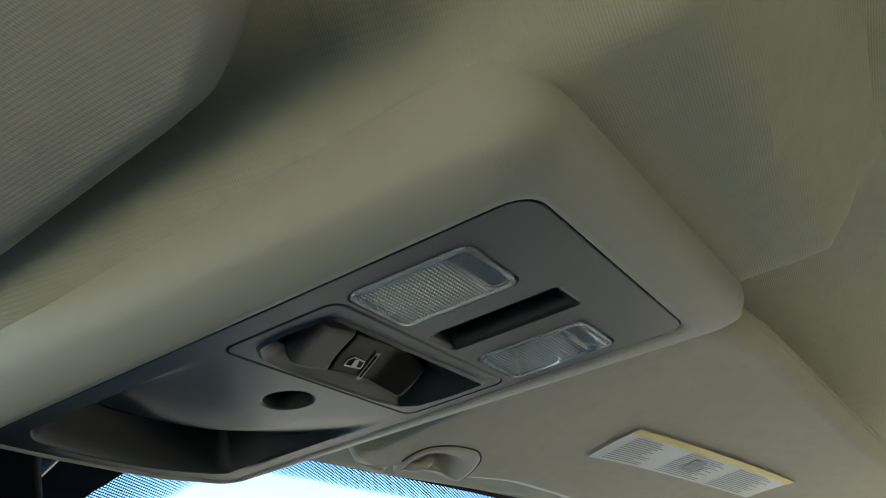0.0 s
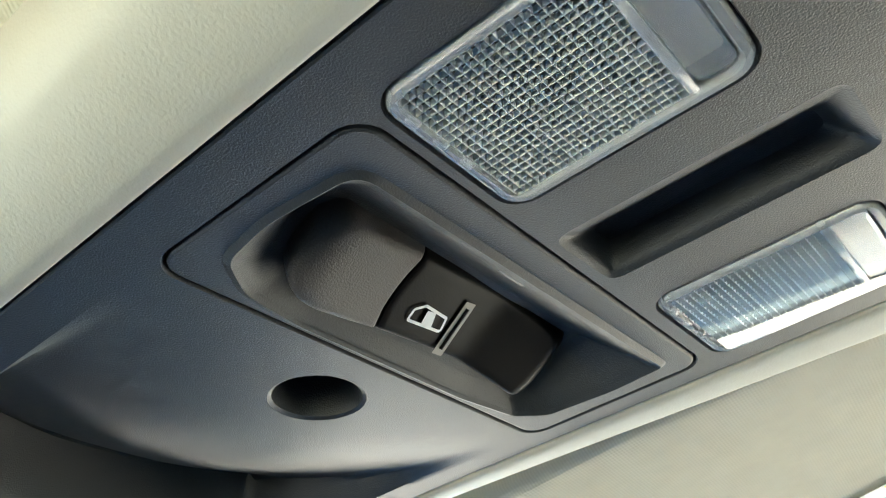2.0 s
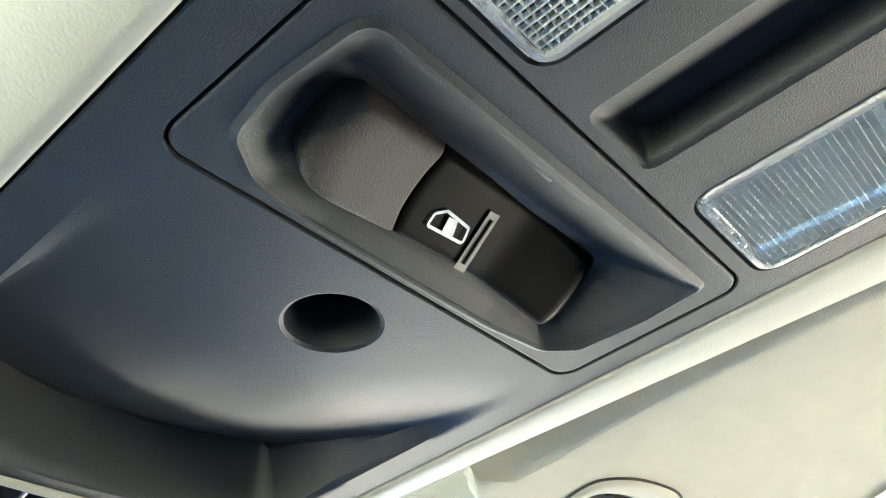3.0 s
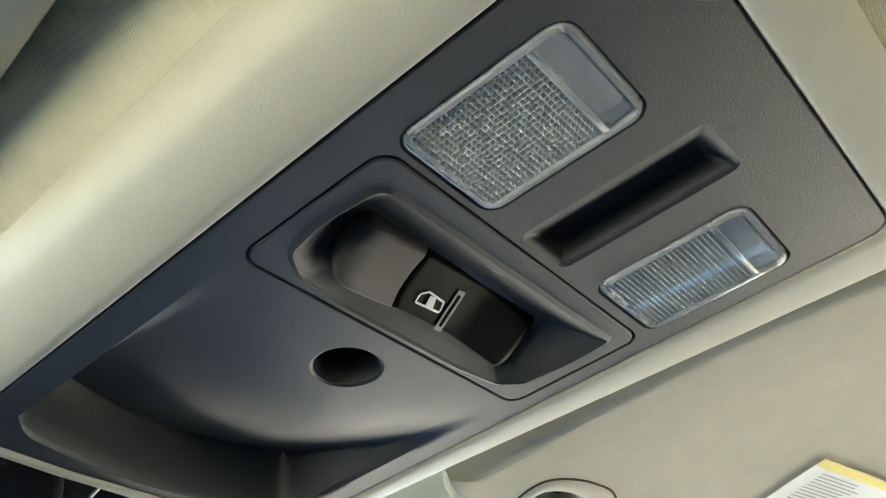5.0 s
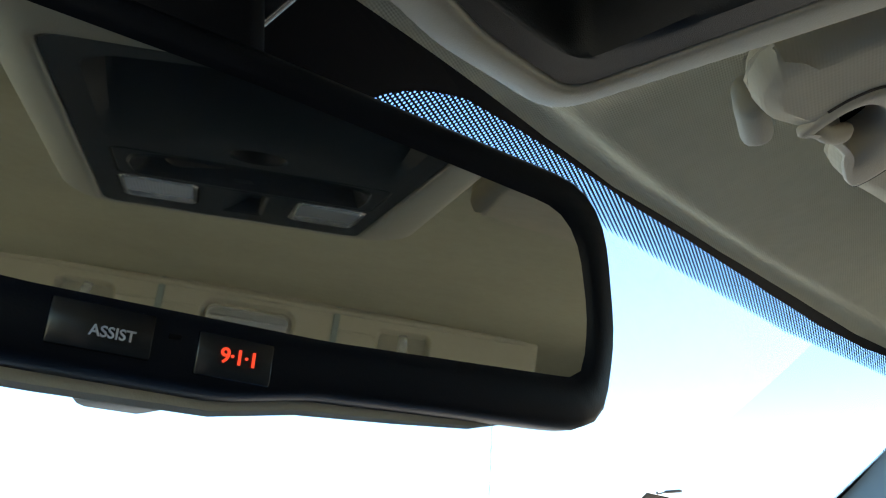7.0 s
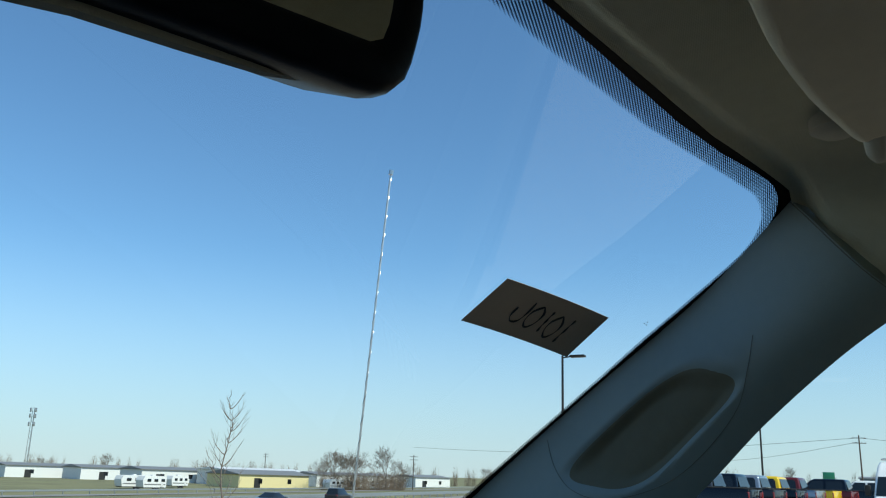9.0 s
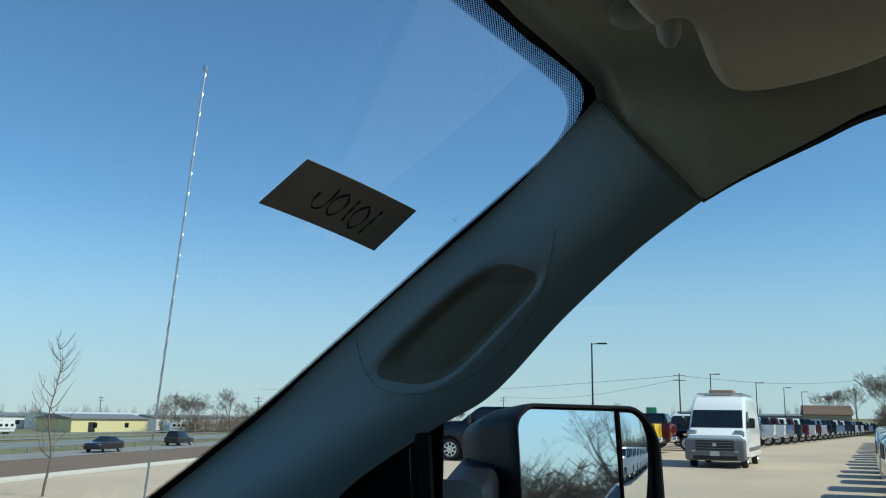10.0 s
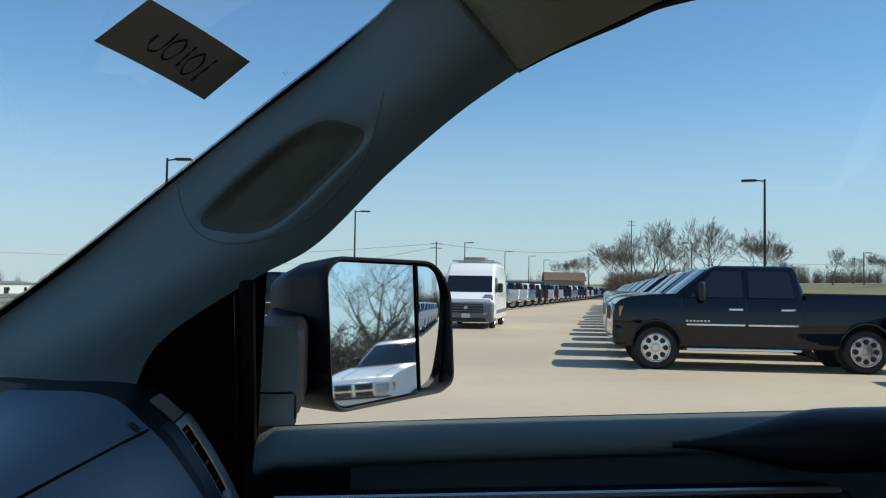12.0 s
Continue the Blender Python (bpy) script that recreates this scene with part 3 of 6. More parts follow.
for k in range(1, 9):
    t = k / 8
    ring = [(a[0] + (b[0] - a[0]) * t, a[1] + (b[1] - a[1]) * t) for a, b in zip(inset(PANEL, -0.0008), OUTER)]
    rim.append([(x, y, -0.0006 + 0.009 * t ** 1.8 + 0.006 * max(0, t - 0.86) / 0.14 + 0.006 * t * smooth((y - 0.05) / 0.08) * smooth((0.04 - x) / 0.1)) for x, y in ring])
rim.append(at_z(inset(OUTER, -0.001), 0.030))
part("bezel", loops(rim, cap_end=False), BEIGE, console, "smooth beige plastic bezel", angle=60)

INSERT = rounded(-0.0624, 0.0622, -0.0514, 0.0018, 0.006)
LENS_A = rounded(-0.0632, -0.0245, -0.1035, -0.0540, 0.0055)
LENS_B = rounded(0.0247, 0.0618, -0.1055, -0.0555, 0.0055)
SLOT = rounded_poly([(0.0102, -0.1112), (0.0102, -0.0548), (-0.0110, -0.0542), (-0.0110, -0.1110)], 0.003, 4)
HOLE = [(-0.0012 + 0.0122 * math.cos(radians(a)), 0.0215 + 0.0108 * math.sin(radians(a))) for a in range(0, 360, 12)]
def pocket_front(u):
    """The pocket's front edge bows forward and rounds off at both ends."""
    return 0.1238 - 2.9 * u * u - 0.007 * max(0, (abs(u) - 0.050) / 0.0125) ** 2


POCKET = [(-0.0625 + 0.1235 * i / 64, 0.006 + 0.0285 * (1 - smooth((abs(-0.0625 + 0.1235 * i / 64) - 0.011) / 0.045))) for i in range(65)]
POCKET += [(u, pocket_front(u)) for u in [0.0610 - 0.1235 * i / 64 for i in range(65)]]
face = plate(inset(PANEL, 0.0014), [inset(r, -0.0004) for r in (INSERT, LENS_A, LENS_B, SLOT, HOLE)] + [POCKET], 0)
loops([at_z(inset(PANEL, 0.0014), 0), at_z(inset(PANEL, 0.0010), 0.0005), at_z(inset(PANEL, 0.0010), 0.006)], face, cap_end=False)
for r in (LENS_A, LENS_B, INSERT):
    loops([at_z(inset(r, -0.0004), 0), at_z(inset(r, -0.0001), 0.0005), at_z(inset(r, -0.0001), 0.008)], face, cap_end=False)
# finger hole: a rounded lip and a blind cup
loops([at_z(inset(HOLE, -0.0004), 0), at_z(inset(HOLE, 0.0006), 0.0006), at_z(inset(HOLE, 0.0010), 0.003), at_z(inset(HOLE, 0.0015), 0.010), at_z(inset(HOLE, 0.003), 0.018), at_z(inset(HOLE, 0.007), 0.021)], face)
# microphone slot: the floor leans away from one long edge and ends at an upright wall
loops([at_z(inset(SLOT, -0.0004), 0), at_z(inset(SLOT, 0.0006), 0.0006)] +
      [[(x + 0.0125 * (z / 0.0085) if x < 0 else x - 0.0006, y - 0.0015 * (z / 0.0085) * (1 if y > -0.08 else -4), z) for x, y in inset(SLOT, 0.0008)] for z in (0.002, 0.005, 0.0085)], face)


# front pocket: a ramp that dives towards an upright front wall
def pocket_z(u, v):
    lo, hi = pocket_span(u)
    t = (v - lo) / (hi - lo)
    wall = smooth((hi - v) / 0.0065)
    side = smooth((u + 0.0625) / 0.005) * smooth((0.0610 - 0.004 * t - u) / 0.005)
    return 0.027 * max(0, t) ** 2.0 * wall * side


def pocket_span(u):
    a = abs(u)
    lo = 0.006 + 0.0285 * (1 - smooth((a - 0.011) / 0.045))
    hi = pocket_front(u)
    return lo, hi


NU = 64
vs = []
for i in range(NU + 1):
    u = -0.0625 + (0.0610 + 0.0625) * i / NU
    lo, hi = pocket_span(u)
    vs.append([])
    for j in range(45):
        t = j / 44
        v = lo + (hi - lo) * (t if t < 0.5 else 0.5 + 0.5 * (1 - (1 - (t - 0.5) * 2) ** 1.6))
        vs[-1].append(face.verts.new((u, v, pocket_z(u, v))))
for i in range(NU):
    for j in range(44):
        face.faces.new((vs[i][j], vs[i + 1][j], vs[i + 1][j + 1], vs[i][j + 1]))
part("panel", face, BLACK, console, "black grained plastic panel with a front pocket", angle=35)
# near-black sheet added above the panel, standing for the shade in its gaps
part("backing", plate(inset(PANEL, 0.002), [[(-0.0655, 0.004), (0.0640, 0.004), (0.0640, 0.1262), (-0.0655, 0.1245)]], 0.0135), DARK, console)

# switch insert with its sloped well
# the well's floor and the rocker in it lean: deepest along the rear edge
WELL = rounded_poly([(0.0535, -0.0432), (0.0545, -0.028), (0.0525, -0.0100), (0.0455, -0.0040), (0.026, -0.0018), (-0.028, -0.0015), (-0.0440, -0.0035), (-0.0530, -0.0095), (-0.0550, -0.022), (-0.0532, -0.0420)], [0.0012, 0.03, 0.004, 0.006, 0.04, 0.04, 0.012, 0.006, 0.03, 0.005], 5)
FLOOR = rounded_poly([(0.0440, -0.0272), (0.0450, -0.022), (0.0455, -0.0095), (0.0405, -0.0068), (0.024, -0.0062), (-0.026, -0.0062), (-0.0380, -0.0070), (-0.0438, -0.0100), (-0.0445, -0.020), (-0.0425, -0.0272)], 0.0016, 5)


def lean_z(v):
    return 0.0024 + 0.59 * (-0.0085 - v)


INS = inset(INSERT, 0.0005)
RIM = inset(WELL, -0.0019)
body = plate(inset(INS, 0.0008), [RIM], 0)
loops([at_z(inset(INS, 0.0008), 0), at_z(inset(INS, 0.0003), 0.0002), at_z(INS, 0.0009), at_z(INS, 0.006)], body, cap_end=False)
rings = [at_z(RIM, 0), at_z(inset(WELL, -0.0012), -0.0004), at_z(inset(WELL, -0.0004), -0.0009), at_z(WELL, -0.0006)]
for t, k in ((0.04, 0.010), (0.10, 0.05), (0.18, 0.13), (0.30, 0.27), (0.55, 0.55), (0.80, 0.84), (0.94, 0.98), (1.0, 1.0)):
    rings.append([(a[0] + (b[0] - a[0]) * t, a[1] + (b[1] - a[1]) * t, k * min(0.0126, lean_z(b[1]) + 0.0026)) for a, b in zip(WELL, FLOOR)])
rings.append([(x, y, lean_z(y) + 0.0040) for x, y in scaled(FLOOR, 0.5)])
loops(rings, body)
insert = part("switch_insert", body, BLACK, console, "black switch bezel with sloped well", angle=45)
part("pivot_nub", box(-0.004, -0.0400, 0.0034, 0.010, 0.0035, 0.003, 0.0012, 2), BLACK, insert)

V_LO, V_HI = -0.0258, -0.0086


def key_left(v):
    return interp(v, [(V_LO, -0.0385), (-0.0245, -0.0402), (-0.0200, -0.0420), (-0.0140, -0.0424), (-0.0105, -0.0412), (V_HI, -0.0385)])


def key_split(v):
    return interp(v, [(V_LO, -0.0142), (-0.0200, -0.0152), (-0.0140, -0.0150), (V_HI, -0.0132)])


def key_right(v):
    return interp(v, [(V_LO, 0.0412), (-0.0180, 0.0420), (-0.0120, 0.0414), (V_HI, 0.0392)])


def cap_z(f):
    return interp(f, [(0, 0.0042), (0.02, 0.0010), (0.05, -0.0008), (0.10, -0.0022), (0.18, -0.0030), (0.32, -0.0031), (0.6, -0.0022), (0.97, -0.0008), (0.99, -0.0004), (1.0, 0.0012)])


def key_z(f):
    return interp(f, [(0, 0.0015), (0.006, -0.0001), (0.02, -0.0003), (0.2, 0.0006), (0.38, 0.0015), (0.52, 0.0020), (0.58, 0.0019), (0.80, 0.0003), (0.955, -0.0008), (0.985, 0.0), (1.0, 0.0045)])


def rocker(lo, hi, height, nu, name, mat, label):
    cuts = [0, 0.006, 0.012, 0.02, 0.045, 0.07, 0.11, 0.16] + [0.16 + 0.76 * k / nu for k in range(1, nu + 1)] + [0.945, 0.965, 0.975, 0.985, 0.993, 1.0]
    edge = [-1.04, -1.0, -0.97, -0.93, -0.86, -0.7, -0.45, -0.15, 0.15, 0.45, 0.7, 0.86, 0.93, 0.97, 1.0, 1.04]

    def fn(i, j):
        w = edge[j]
        v = (V_LO + V_HI) / 2 + (V_HI - V_LO) / 2 * max(-1, min(1, w))
        f = cuts[i]
        u = lo(v) + (hi(v) - lo(v)) * f
        drop = 0.0012 * max(0, abs(w) - 0.84) ** 2 / 0.026 + (0.004 if abs(w) > 1.01 else 0)
        return (u, v, lean_z(v) - 0.0019 + height(f) + drop)
    return part(name, surface(fn, len(cuts), len(edge)), mat, insert, label, angle=50)


rocker(key_left, lambda v: key_split(v) - 0.0003, cap_z, 10, "grip_cap", GRIP, "matte brown-black grip half")
key = rocker(key_split, key_right, key_z, 22, "rocker_key", KEY_BLACK, "smooth black rocker half")


# printed sign: a door window with two panes, and a lit bar
def key_mark(u, v, d=0.0006):
    f = (u - key_split(v)) / (key_right(v) - key_split(v))
    return (u, v, lean_z(v) - 0.0019 + key_z(f) - d)


def ribbon(pts, width, name, mat, closed=True):
    bm = bmesh.new()
    n = len(pts)
    for i in range(n if closed else n - 1):
        a, b = Vector(pts[i]), Vector(pts[(i + 1) % n])
        d = (b - a).normalized()
        s = Vector((-d.y, d.x)) * width / 2
        e = d * width * 0.3
        bm.faces.new([bm.verts.new(key_mark(p.x, p.y)) for p in (a - s - e, b - s + e, b + s + e, a + s - e)])
    return part(name, bm, mat, insert, smooth=False)


ribbon(rounded_poly([(-0.0052, -0.0174), (0.0026, -0.0167), (0.0037, -0.0136), (-0.0076, -0.0134), (-0.0077, -0.0159)], 0.0007, 3), 0.00062, "sign_outline", WHITE_INK)
bm = bmesh.new()
bm.faces.new([bm.verts.new(key_mark(u, v, 0.0007)) for u, v in [(-0.0040, -0.0167), (-0.0013, -0.0169), (0.0003, -0.0135), (-0.0033, -0.0135)]])
part("sign_pane", bm, WHITE_INK, insert, smooth=False)
BAR = [(0.0048, -0.0215), (0.0080, -0.0217), (0.0092, -0.0090), (0.0058, -0.0089)]
bm = surface(lambda i, j: key_mark(*Vector(BAR[0]).lerp(Vector(BAR[1]), i / 4).lerp(Vector(BAR[3]).lerp(Vector(BAR[2]), i / 4), j / 8)), 5, 9)
part("lit_bar", bm, material("bar_silver", (0.17, 0.16, 0.15), 0.42, 0.3), insert, "satin silver bar")
part("bar_groove", tube([key_mark(*Vector((0.0066, -0.0202)).lerp(Vector((0.0074, -0.0104)), t / 8), 0.0005) for t in range(9)], 0.0006, 8), KEY_BLACK, insert)


COVER = clear("lens_cover", (0.98, 0.985, 0.985), base=0.08)


def map_lamp(name, ring, label, tilt=0.0):
    """A clear lens: a rounded rim, small prisms over the lamp and a plain window behind a divider."""
    x0, x1 = min(p[0] for p in ring), max(p[0] for p in ring)
    y0, y1 = min(p[1] for p in ring), max(p[1] for p in ring)
    r = inset(ring, 0.0004)
    lamp = part(name, loops([at_z(r, 0.005), at_z(r, 0.0004), at_z(inset(r, 0.0006), -0.0006), at_z(inset(r, 0.0019), -0.0007), at_z(inset(r, 0.0024), 0.0006), at_z(inset(r, 0.0026), 0.005)], cap_end=False), LENS, console, label)
    bm = bmesh.new()
    a0, a1, b0, b1 = x0 + 0.0029, x1 - 0.0029, y0 + 0.0125, y1 - 0.0029
    nx, ny = 20, 22
    dx, dy = (a1 - a0) / nx, (b1 - b0) / ny
    for i in range(nx):
        for j in range(ny):
            cx, cy = a0 + dx * (i + 0.5), b0 + dy * (j + 0.5)
            a, b, c = ([bm.verts.new((cx + dx * k * sx, cy + dy * k * sy, z)) for sx, sy in ((-1, -1), (1, -1), (1, 1), (-1, 1))] for k, z in ((0.5, 0.0001), (0.43, 0.0003), (0.27, 0.0012)))
            for k in range(4):
                bm.faces.new((a[k], a[(k + 1) % 4], b[(k + 1) % 4], b[k]))
                bm.faces.new((b[k], b[(k + 1) % 4], c[(k + 1) % 4], c[k]))
    part("prism_field", bm, PRISM, lamp, smooth=False)["kind"] = "stuff"
    cv = inset(ring, 0.0030)
    if tilt:
        part("cover", loops([at_z(cv, -0.0002)] + [[(x, y, -0.0004 + tilt * (x - x0)) for x, y in q] for q in (inset(cv, 0.0008), scaled(cv, 0.5))]), COVER, lamp, "clear smooth cover", smooth=False)
    part("divider", box((x0 + x1) / 2, y0 + 0.0115, 0.0006, x1 - x0 - 0.005, 0.0018, 0.0022, 0.0004), LENS, lamp)
    w = rounded(x0 + 0.003, x1 - 0.003, y0 + 0.003, y0 + 0.0108, 0.0025, 4)
    part("window", loops([at_z(w, 0.002), at_z(inset(w, 0.0003), 0.0006)], cap_end=True), LENS, lamp)
    t = inset(ring, 0.0012)
    part("reflector", loops([at_z(t, 0.003), at_z(inset(t, 0.003), 0.0075)], cap_end=True), TRAY, lamp)
    for k in range(3):
        part("catch", box(x0 + 0.008 + k * 0.007, y1 - 0.0022, 0.0002, 0.0028, 0.0016, 0.0016, 0.0004), LENS, lamp)
    return lamp


map_lamp("map_lamp", LENS_A, "clear prismatic map lamp lens, unlit")
map_lamp("map_lamp", LENS_B, "clear prismatic map lamp lens, unlit", -0.035)


# ---- sun visors ----
CLIP = material("visor_clip_plastic", (0.50, 0.455, 0.355), 0.6, grain=0.25, grain_scale=1400, var=0.05)

CLIP_KNOTS = [(0.1663, 0.0745), (0.1598, 0.0670), (0.1545, 0.0565), (0.1548, 0.0455), (0.1650, 0.0367), (0.1790, 0.0315), (0.1920, 0.0298), (0.2060, 0.0345), (0.2160, 0.0445), (0.2210, 0.0550), (0.2150, 0.0590), (0.2050, 0.0600), (0.1940, 0.0595), (0.1800, 0.0640), (0.1715, 0.0695)]
CLIP_EDGE = [tuple(spline([(*CLIP_KNOTS[(k // 6 + d) % 15], 0) for d in (-1, 0, 1, 2)], 1 + (k % 6) / 6))[:2] for k in range(90)]
CLIP_MID = (0.1765, 0.0525)


def inside(p, ring):
    """Whether p lies within a flat outline."""
    odd = False
    for (x0, y0), (x1, y1) in zip(ring, ring[1:] + ring[:1]):
        if (y0 > p.y) != (y1 > p.y) and p.x < x0 + (p.y - y0) * (x1 - x0) / (y1 - y0):
            odd = not odd
    return odd


def visor(sgn):
    name = "passenger" if sgn > 0 else "driver"
    ob = thing("sun_visor", "beige cloth sun visor folded up" + (", with a warning label" if sgn > 0 else " over the driver"), "sun visor")
    line = [(0.121, 0.060), (0.124, 0.078), (0.136, 0.0865), (0.151, 0.0858), (0.162, 0.0790), (0.169, 0.0735), (0.178, 0.0672), (0.190, 0.0630), (0.199, 0.0620), (0.208, 0.0636), (0.222, 0.0603), (0.242, 0.0510), (0.270, 0.0400), (0.310, 0.0305), (0.360, 0.0185), (0.420, -0.0020), (0.470, -0.0260), (0.491, -0.0380), (0.4945, -0.0460), (0.4880, -0.0560), (0.4910, -0.0640), (0.520, -0.0760), (0.560, -0.0880), (0.598, -0.1020),
            (0.617, -0.118), (0.620, -0.140), (0.605, -0.172), (0.575, -0.205), (0.540, -0.222), (0.500, -0.223), (0.430, -0.208), (0.348, -0.186), (0.211, -0.152), (0.155, -0.135), (0.134, -0.122), (0.126, -0.105)]
    if sgn < 0:
        line = [p for p in line if p[0] > 0.115 or p[1] > -0.1]
        line = line[:-2] + [(0.185, -0.105), (0.160, -0.094), (0.146, -0.075), (0.134, -0.045)]
        line[0], line[1] = (0.122, 0.070), (0.126, 0.080)
        line = [(x, y + (0.045 * smooth((x - 0.16) / 0.05) if y < -0.11 and x < 0.4 else 0)) for x, y in line]
    cl = []
    n = len(line)
    for k in range(n * 3):
        i, t = k // 3, (k % 3) / 3
        p = [Vector((*line[(i + d) % n], 0)) for d in (-1, 0, 1, 2)]
        q = 0.5 * (2 * p[1] + (p[2] - p[0]) * t + (2 * p[0] - 5 * p[1] + 4 * p[2] - p[3]) * t * t + (3 * p[1] - p[0] - 3 * p[2] + p[3]) * t ** 3)
        cl.append((q.x, q.y))
    cl = cl[::-1]

    def lay(ring, dz):
        """The pad's underside: low along its front edge and towards its hinged outer end."""
        out = []
        for x, y in ring:
            z = 1.8195 + 0.020 * min(1, max(0, (0.09 - y) / 0.2)) - 0.0117 * smooth((y + 0.05) / 0.14)
            z -= min(1, max(0, (x - 0.21) / 0.29)) * max(0, z - 1.8105)
            out.append((sgn * x, y, z + dz))
        return out
    prof = [(0.010, 0.026), (0.003, 0.024), (0.0, 0.017), (0.0, 0.009), (0.003, 0.003), (0.009, 0.0006)]
    rings = [lay(inset(cl, a), b) for a, b in prof]
    c = (0.35, -0.075)
    for k in (0.985, 0.97, 0.955, 0.94, 0.925, 0.91, 0.895, 0.88, 0.865, 0.85, 0.81, 0.73, 0.64, 0.55, 0.46, 0.37, 0.28, 0.19, 0.10):
        rings.append(lay(scaled(inset(cl, 0.009), k, c), 0.0005))
    pad = loops(rings, cap_start=True, cap_end=True)
    if sgn > 0:
        # the clip's dish goes through the cloth
        pad.normal_update()
        near = [f for f in pad.faces if (f.calc_center_median().xy - Vector(CLIP_MID)).length < 0.05 and f.calc_center_median().z < 1.825]
        bmesh.ops.subdivide_edges(pad, edges=list({e for f in near for e in f.edges}), cuts=4, use_grid_fill=True)
        hole = scaled(CLIP_EDGE, 0.90, CLIP_MID)
        well = [f for f in pad.faces if all(inside(v.co, hole) for v in f.verts) and f.calc_center_median().z < 1.825]
        bmesh.ops.delete(pad, geom=well, context="FACES")
    part("pad", pad, VISOR_CLOTH, ob, angle=70)
    if sgn > 0:
        L = [(0.2653, -0.0190), (0.2488, -0.0592), (0.4143, -0.1363), (0.4305, -0.0978)]

        def lp(u, v, d):
            p = Vector(L[0]).lerp(Vector(L[3]), u).lerp(Vector(L[1]).lerp(Vector(L[2]), u), v)
            return lay([(p.x, p.y)], -0.0010 - d)[0]
        lab = part("warning_label", thicken(surface(lambda i, j: lp(i / 10, j / 6, 0), 11, 7), 0.0003), LABEL, ob, "white warning label with a yellow strip")
        part("yellow_strip", surface(lambda i, j: lp(i / 10, 0.86 + 0.14 * j, 0.0007), 11, 2), LABEL_YELLOW, lab)
        rnd = random.Random(4)
        for k in range(13):
            v = 0.08 + k * 0.057
            for a, b in ((0.05, 0.27), (0.36, 0.62), (0.68, 0.95)):
                e = b - rnd.random() * 0.08
                part("print_bar", surface(lambda i, j: lp(a + (e - a) * i / 3, v + 0.020 * j, 0.0006), 4, 2), PRINT, lab, smooth=False)
        part("symbol", surface(lambda i, j: lp(0.44 + 0.07 * i, 0.30 + 0.36 * j, 0.0008), 2, 2), PRINT, lab, smooth=False)
        # clip: an oval dish let into the front edge, a dark seam round it, and a finger that hooks over the hollow
        mouth, c2, c3 = CLIP_EDGE, CLIP_MID, (0.1745, 0.0585)
        rings = [lay(mouth, 0.003), lay(mouth, 0.0006), lay(inset(mouth, 0.0012), -0.0008), lay(inset(mouth, 0.0035), -0.0010), lay(scaled(mouth, 0.72, c3), -0.0006), lay(scaled(mouth, 0.60, c3), 0.0006), lay(scaled(mouth, 0.50, c3), 0.0036), lay(scaled(mouth, 0.44, c3), 0.0090), lay(scaled(mouth, 0.42, c3), 0.0150)]
        part("clip_surround", loops(rings, cap_end=False), CLIP, ob, "beige moulded clip surround", angle=60)
        # the hollow's end is coloured near-black to paint its shade
        part("clip_hollow", loops([lay(scaled(mouth, 0.46, c3), 0.0146), lay(scaled(mouth, 0.20, c3), 0.0150)]), DARK, ob)
        part("clip_seam", tube([lay([p], 0.0004)[0] for p in scaled(mouth, 1.012, c2)[8:56]], 0.0006, 6), material("seam_brown", (0.05, 0.042, 0.035), 0.8), ob, "dark seam line")
        pin = [(0.1660, 0.0690, 0.0060), (0.1700, 0.0672, 0.0022), (0.1750, 0.0640, 0.0012), (0.1800, 0.0600, 0.0028), (0.1835, 0.0570, 0.0065)]
        part("clip_pin", tube([(p.x, p.y, lay([(p.x, p.y)], p.z)[0][2]) for p in [spline(pin, k / 3) for k in range(13)]], [0.0018, 0.0024, 0.0028, 0.0030, 0.0031, 0.0032, 0.0033, 0.0034, 0.0035, 0.0036, 0.0034, 0.0030, 0.0022], 10), CLIP, ob, "beige clip pin")
        part("pivot_rod", tube([(0.482, -0.052, 1.823), (0.496, -0.053, 1.818), (0.507, -0.055, 1.812), (0.512, -0.056, 1.808)], [0.008, 0.009, 0.008, 0.004], 10), BEIGE, ob, "beige hinge rod end")
        part("pivot_base", tube([(0.546, -0.035, 1.856), (0.546, -0.035, 1.846), (0.546, -0.035, 1.842)], [0.019, 0.018, 0.012], 20), BEIGE, ob)
    part("piping", tube([lay([p], 0.013)[0] for p in cl[::2]] , 0.0012, 5), VISOR_CLOTH, ob)
    return ob


visor(1)
visor(-1).matrix_world = Matrix(((0.99336, 0.11364, -0.01804, 0.04025), (-0.11503, 0.98483, -0.12991, 0.25728), (0.00300, 0.13113, 0.99136, 0.01165), (0, 0, 0, 1)))
holder = thing("visor_holder", "small beige moulded visor holder under the headliner", "visor clip")
part("body", box(0.163, 0.0875, 1.822, 0.028, 0.012, 0.018, 0.005, 3), BEIGE, holder)

# ---- inside rear-view mirror ----
MN = Vector((-0.46149, -0.87932, -0.11756)).normalized()
MU = Vector((0.88545, -0.46473, 0)).normalized()
MV = MN.cross(MU).normalized()
MIRROR_M = Matrix.Translation((0.0485, 0.1894, 1.7095)) @ Matrix((MU, MV, MN)).transposed().to_4x4()
mirror = thing("rearview_mirror", "black rear-view mirror with assist buttons, on an arm from the windshield", "mirror", MIRROR_M)
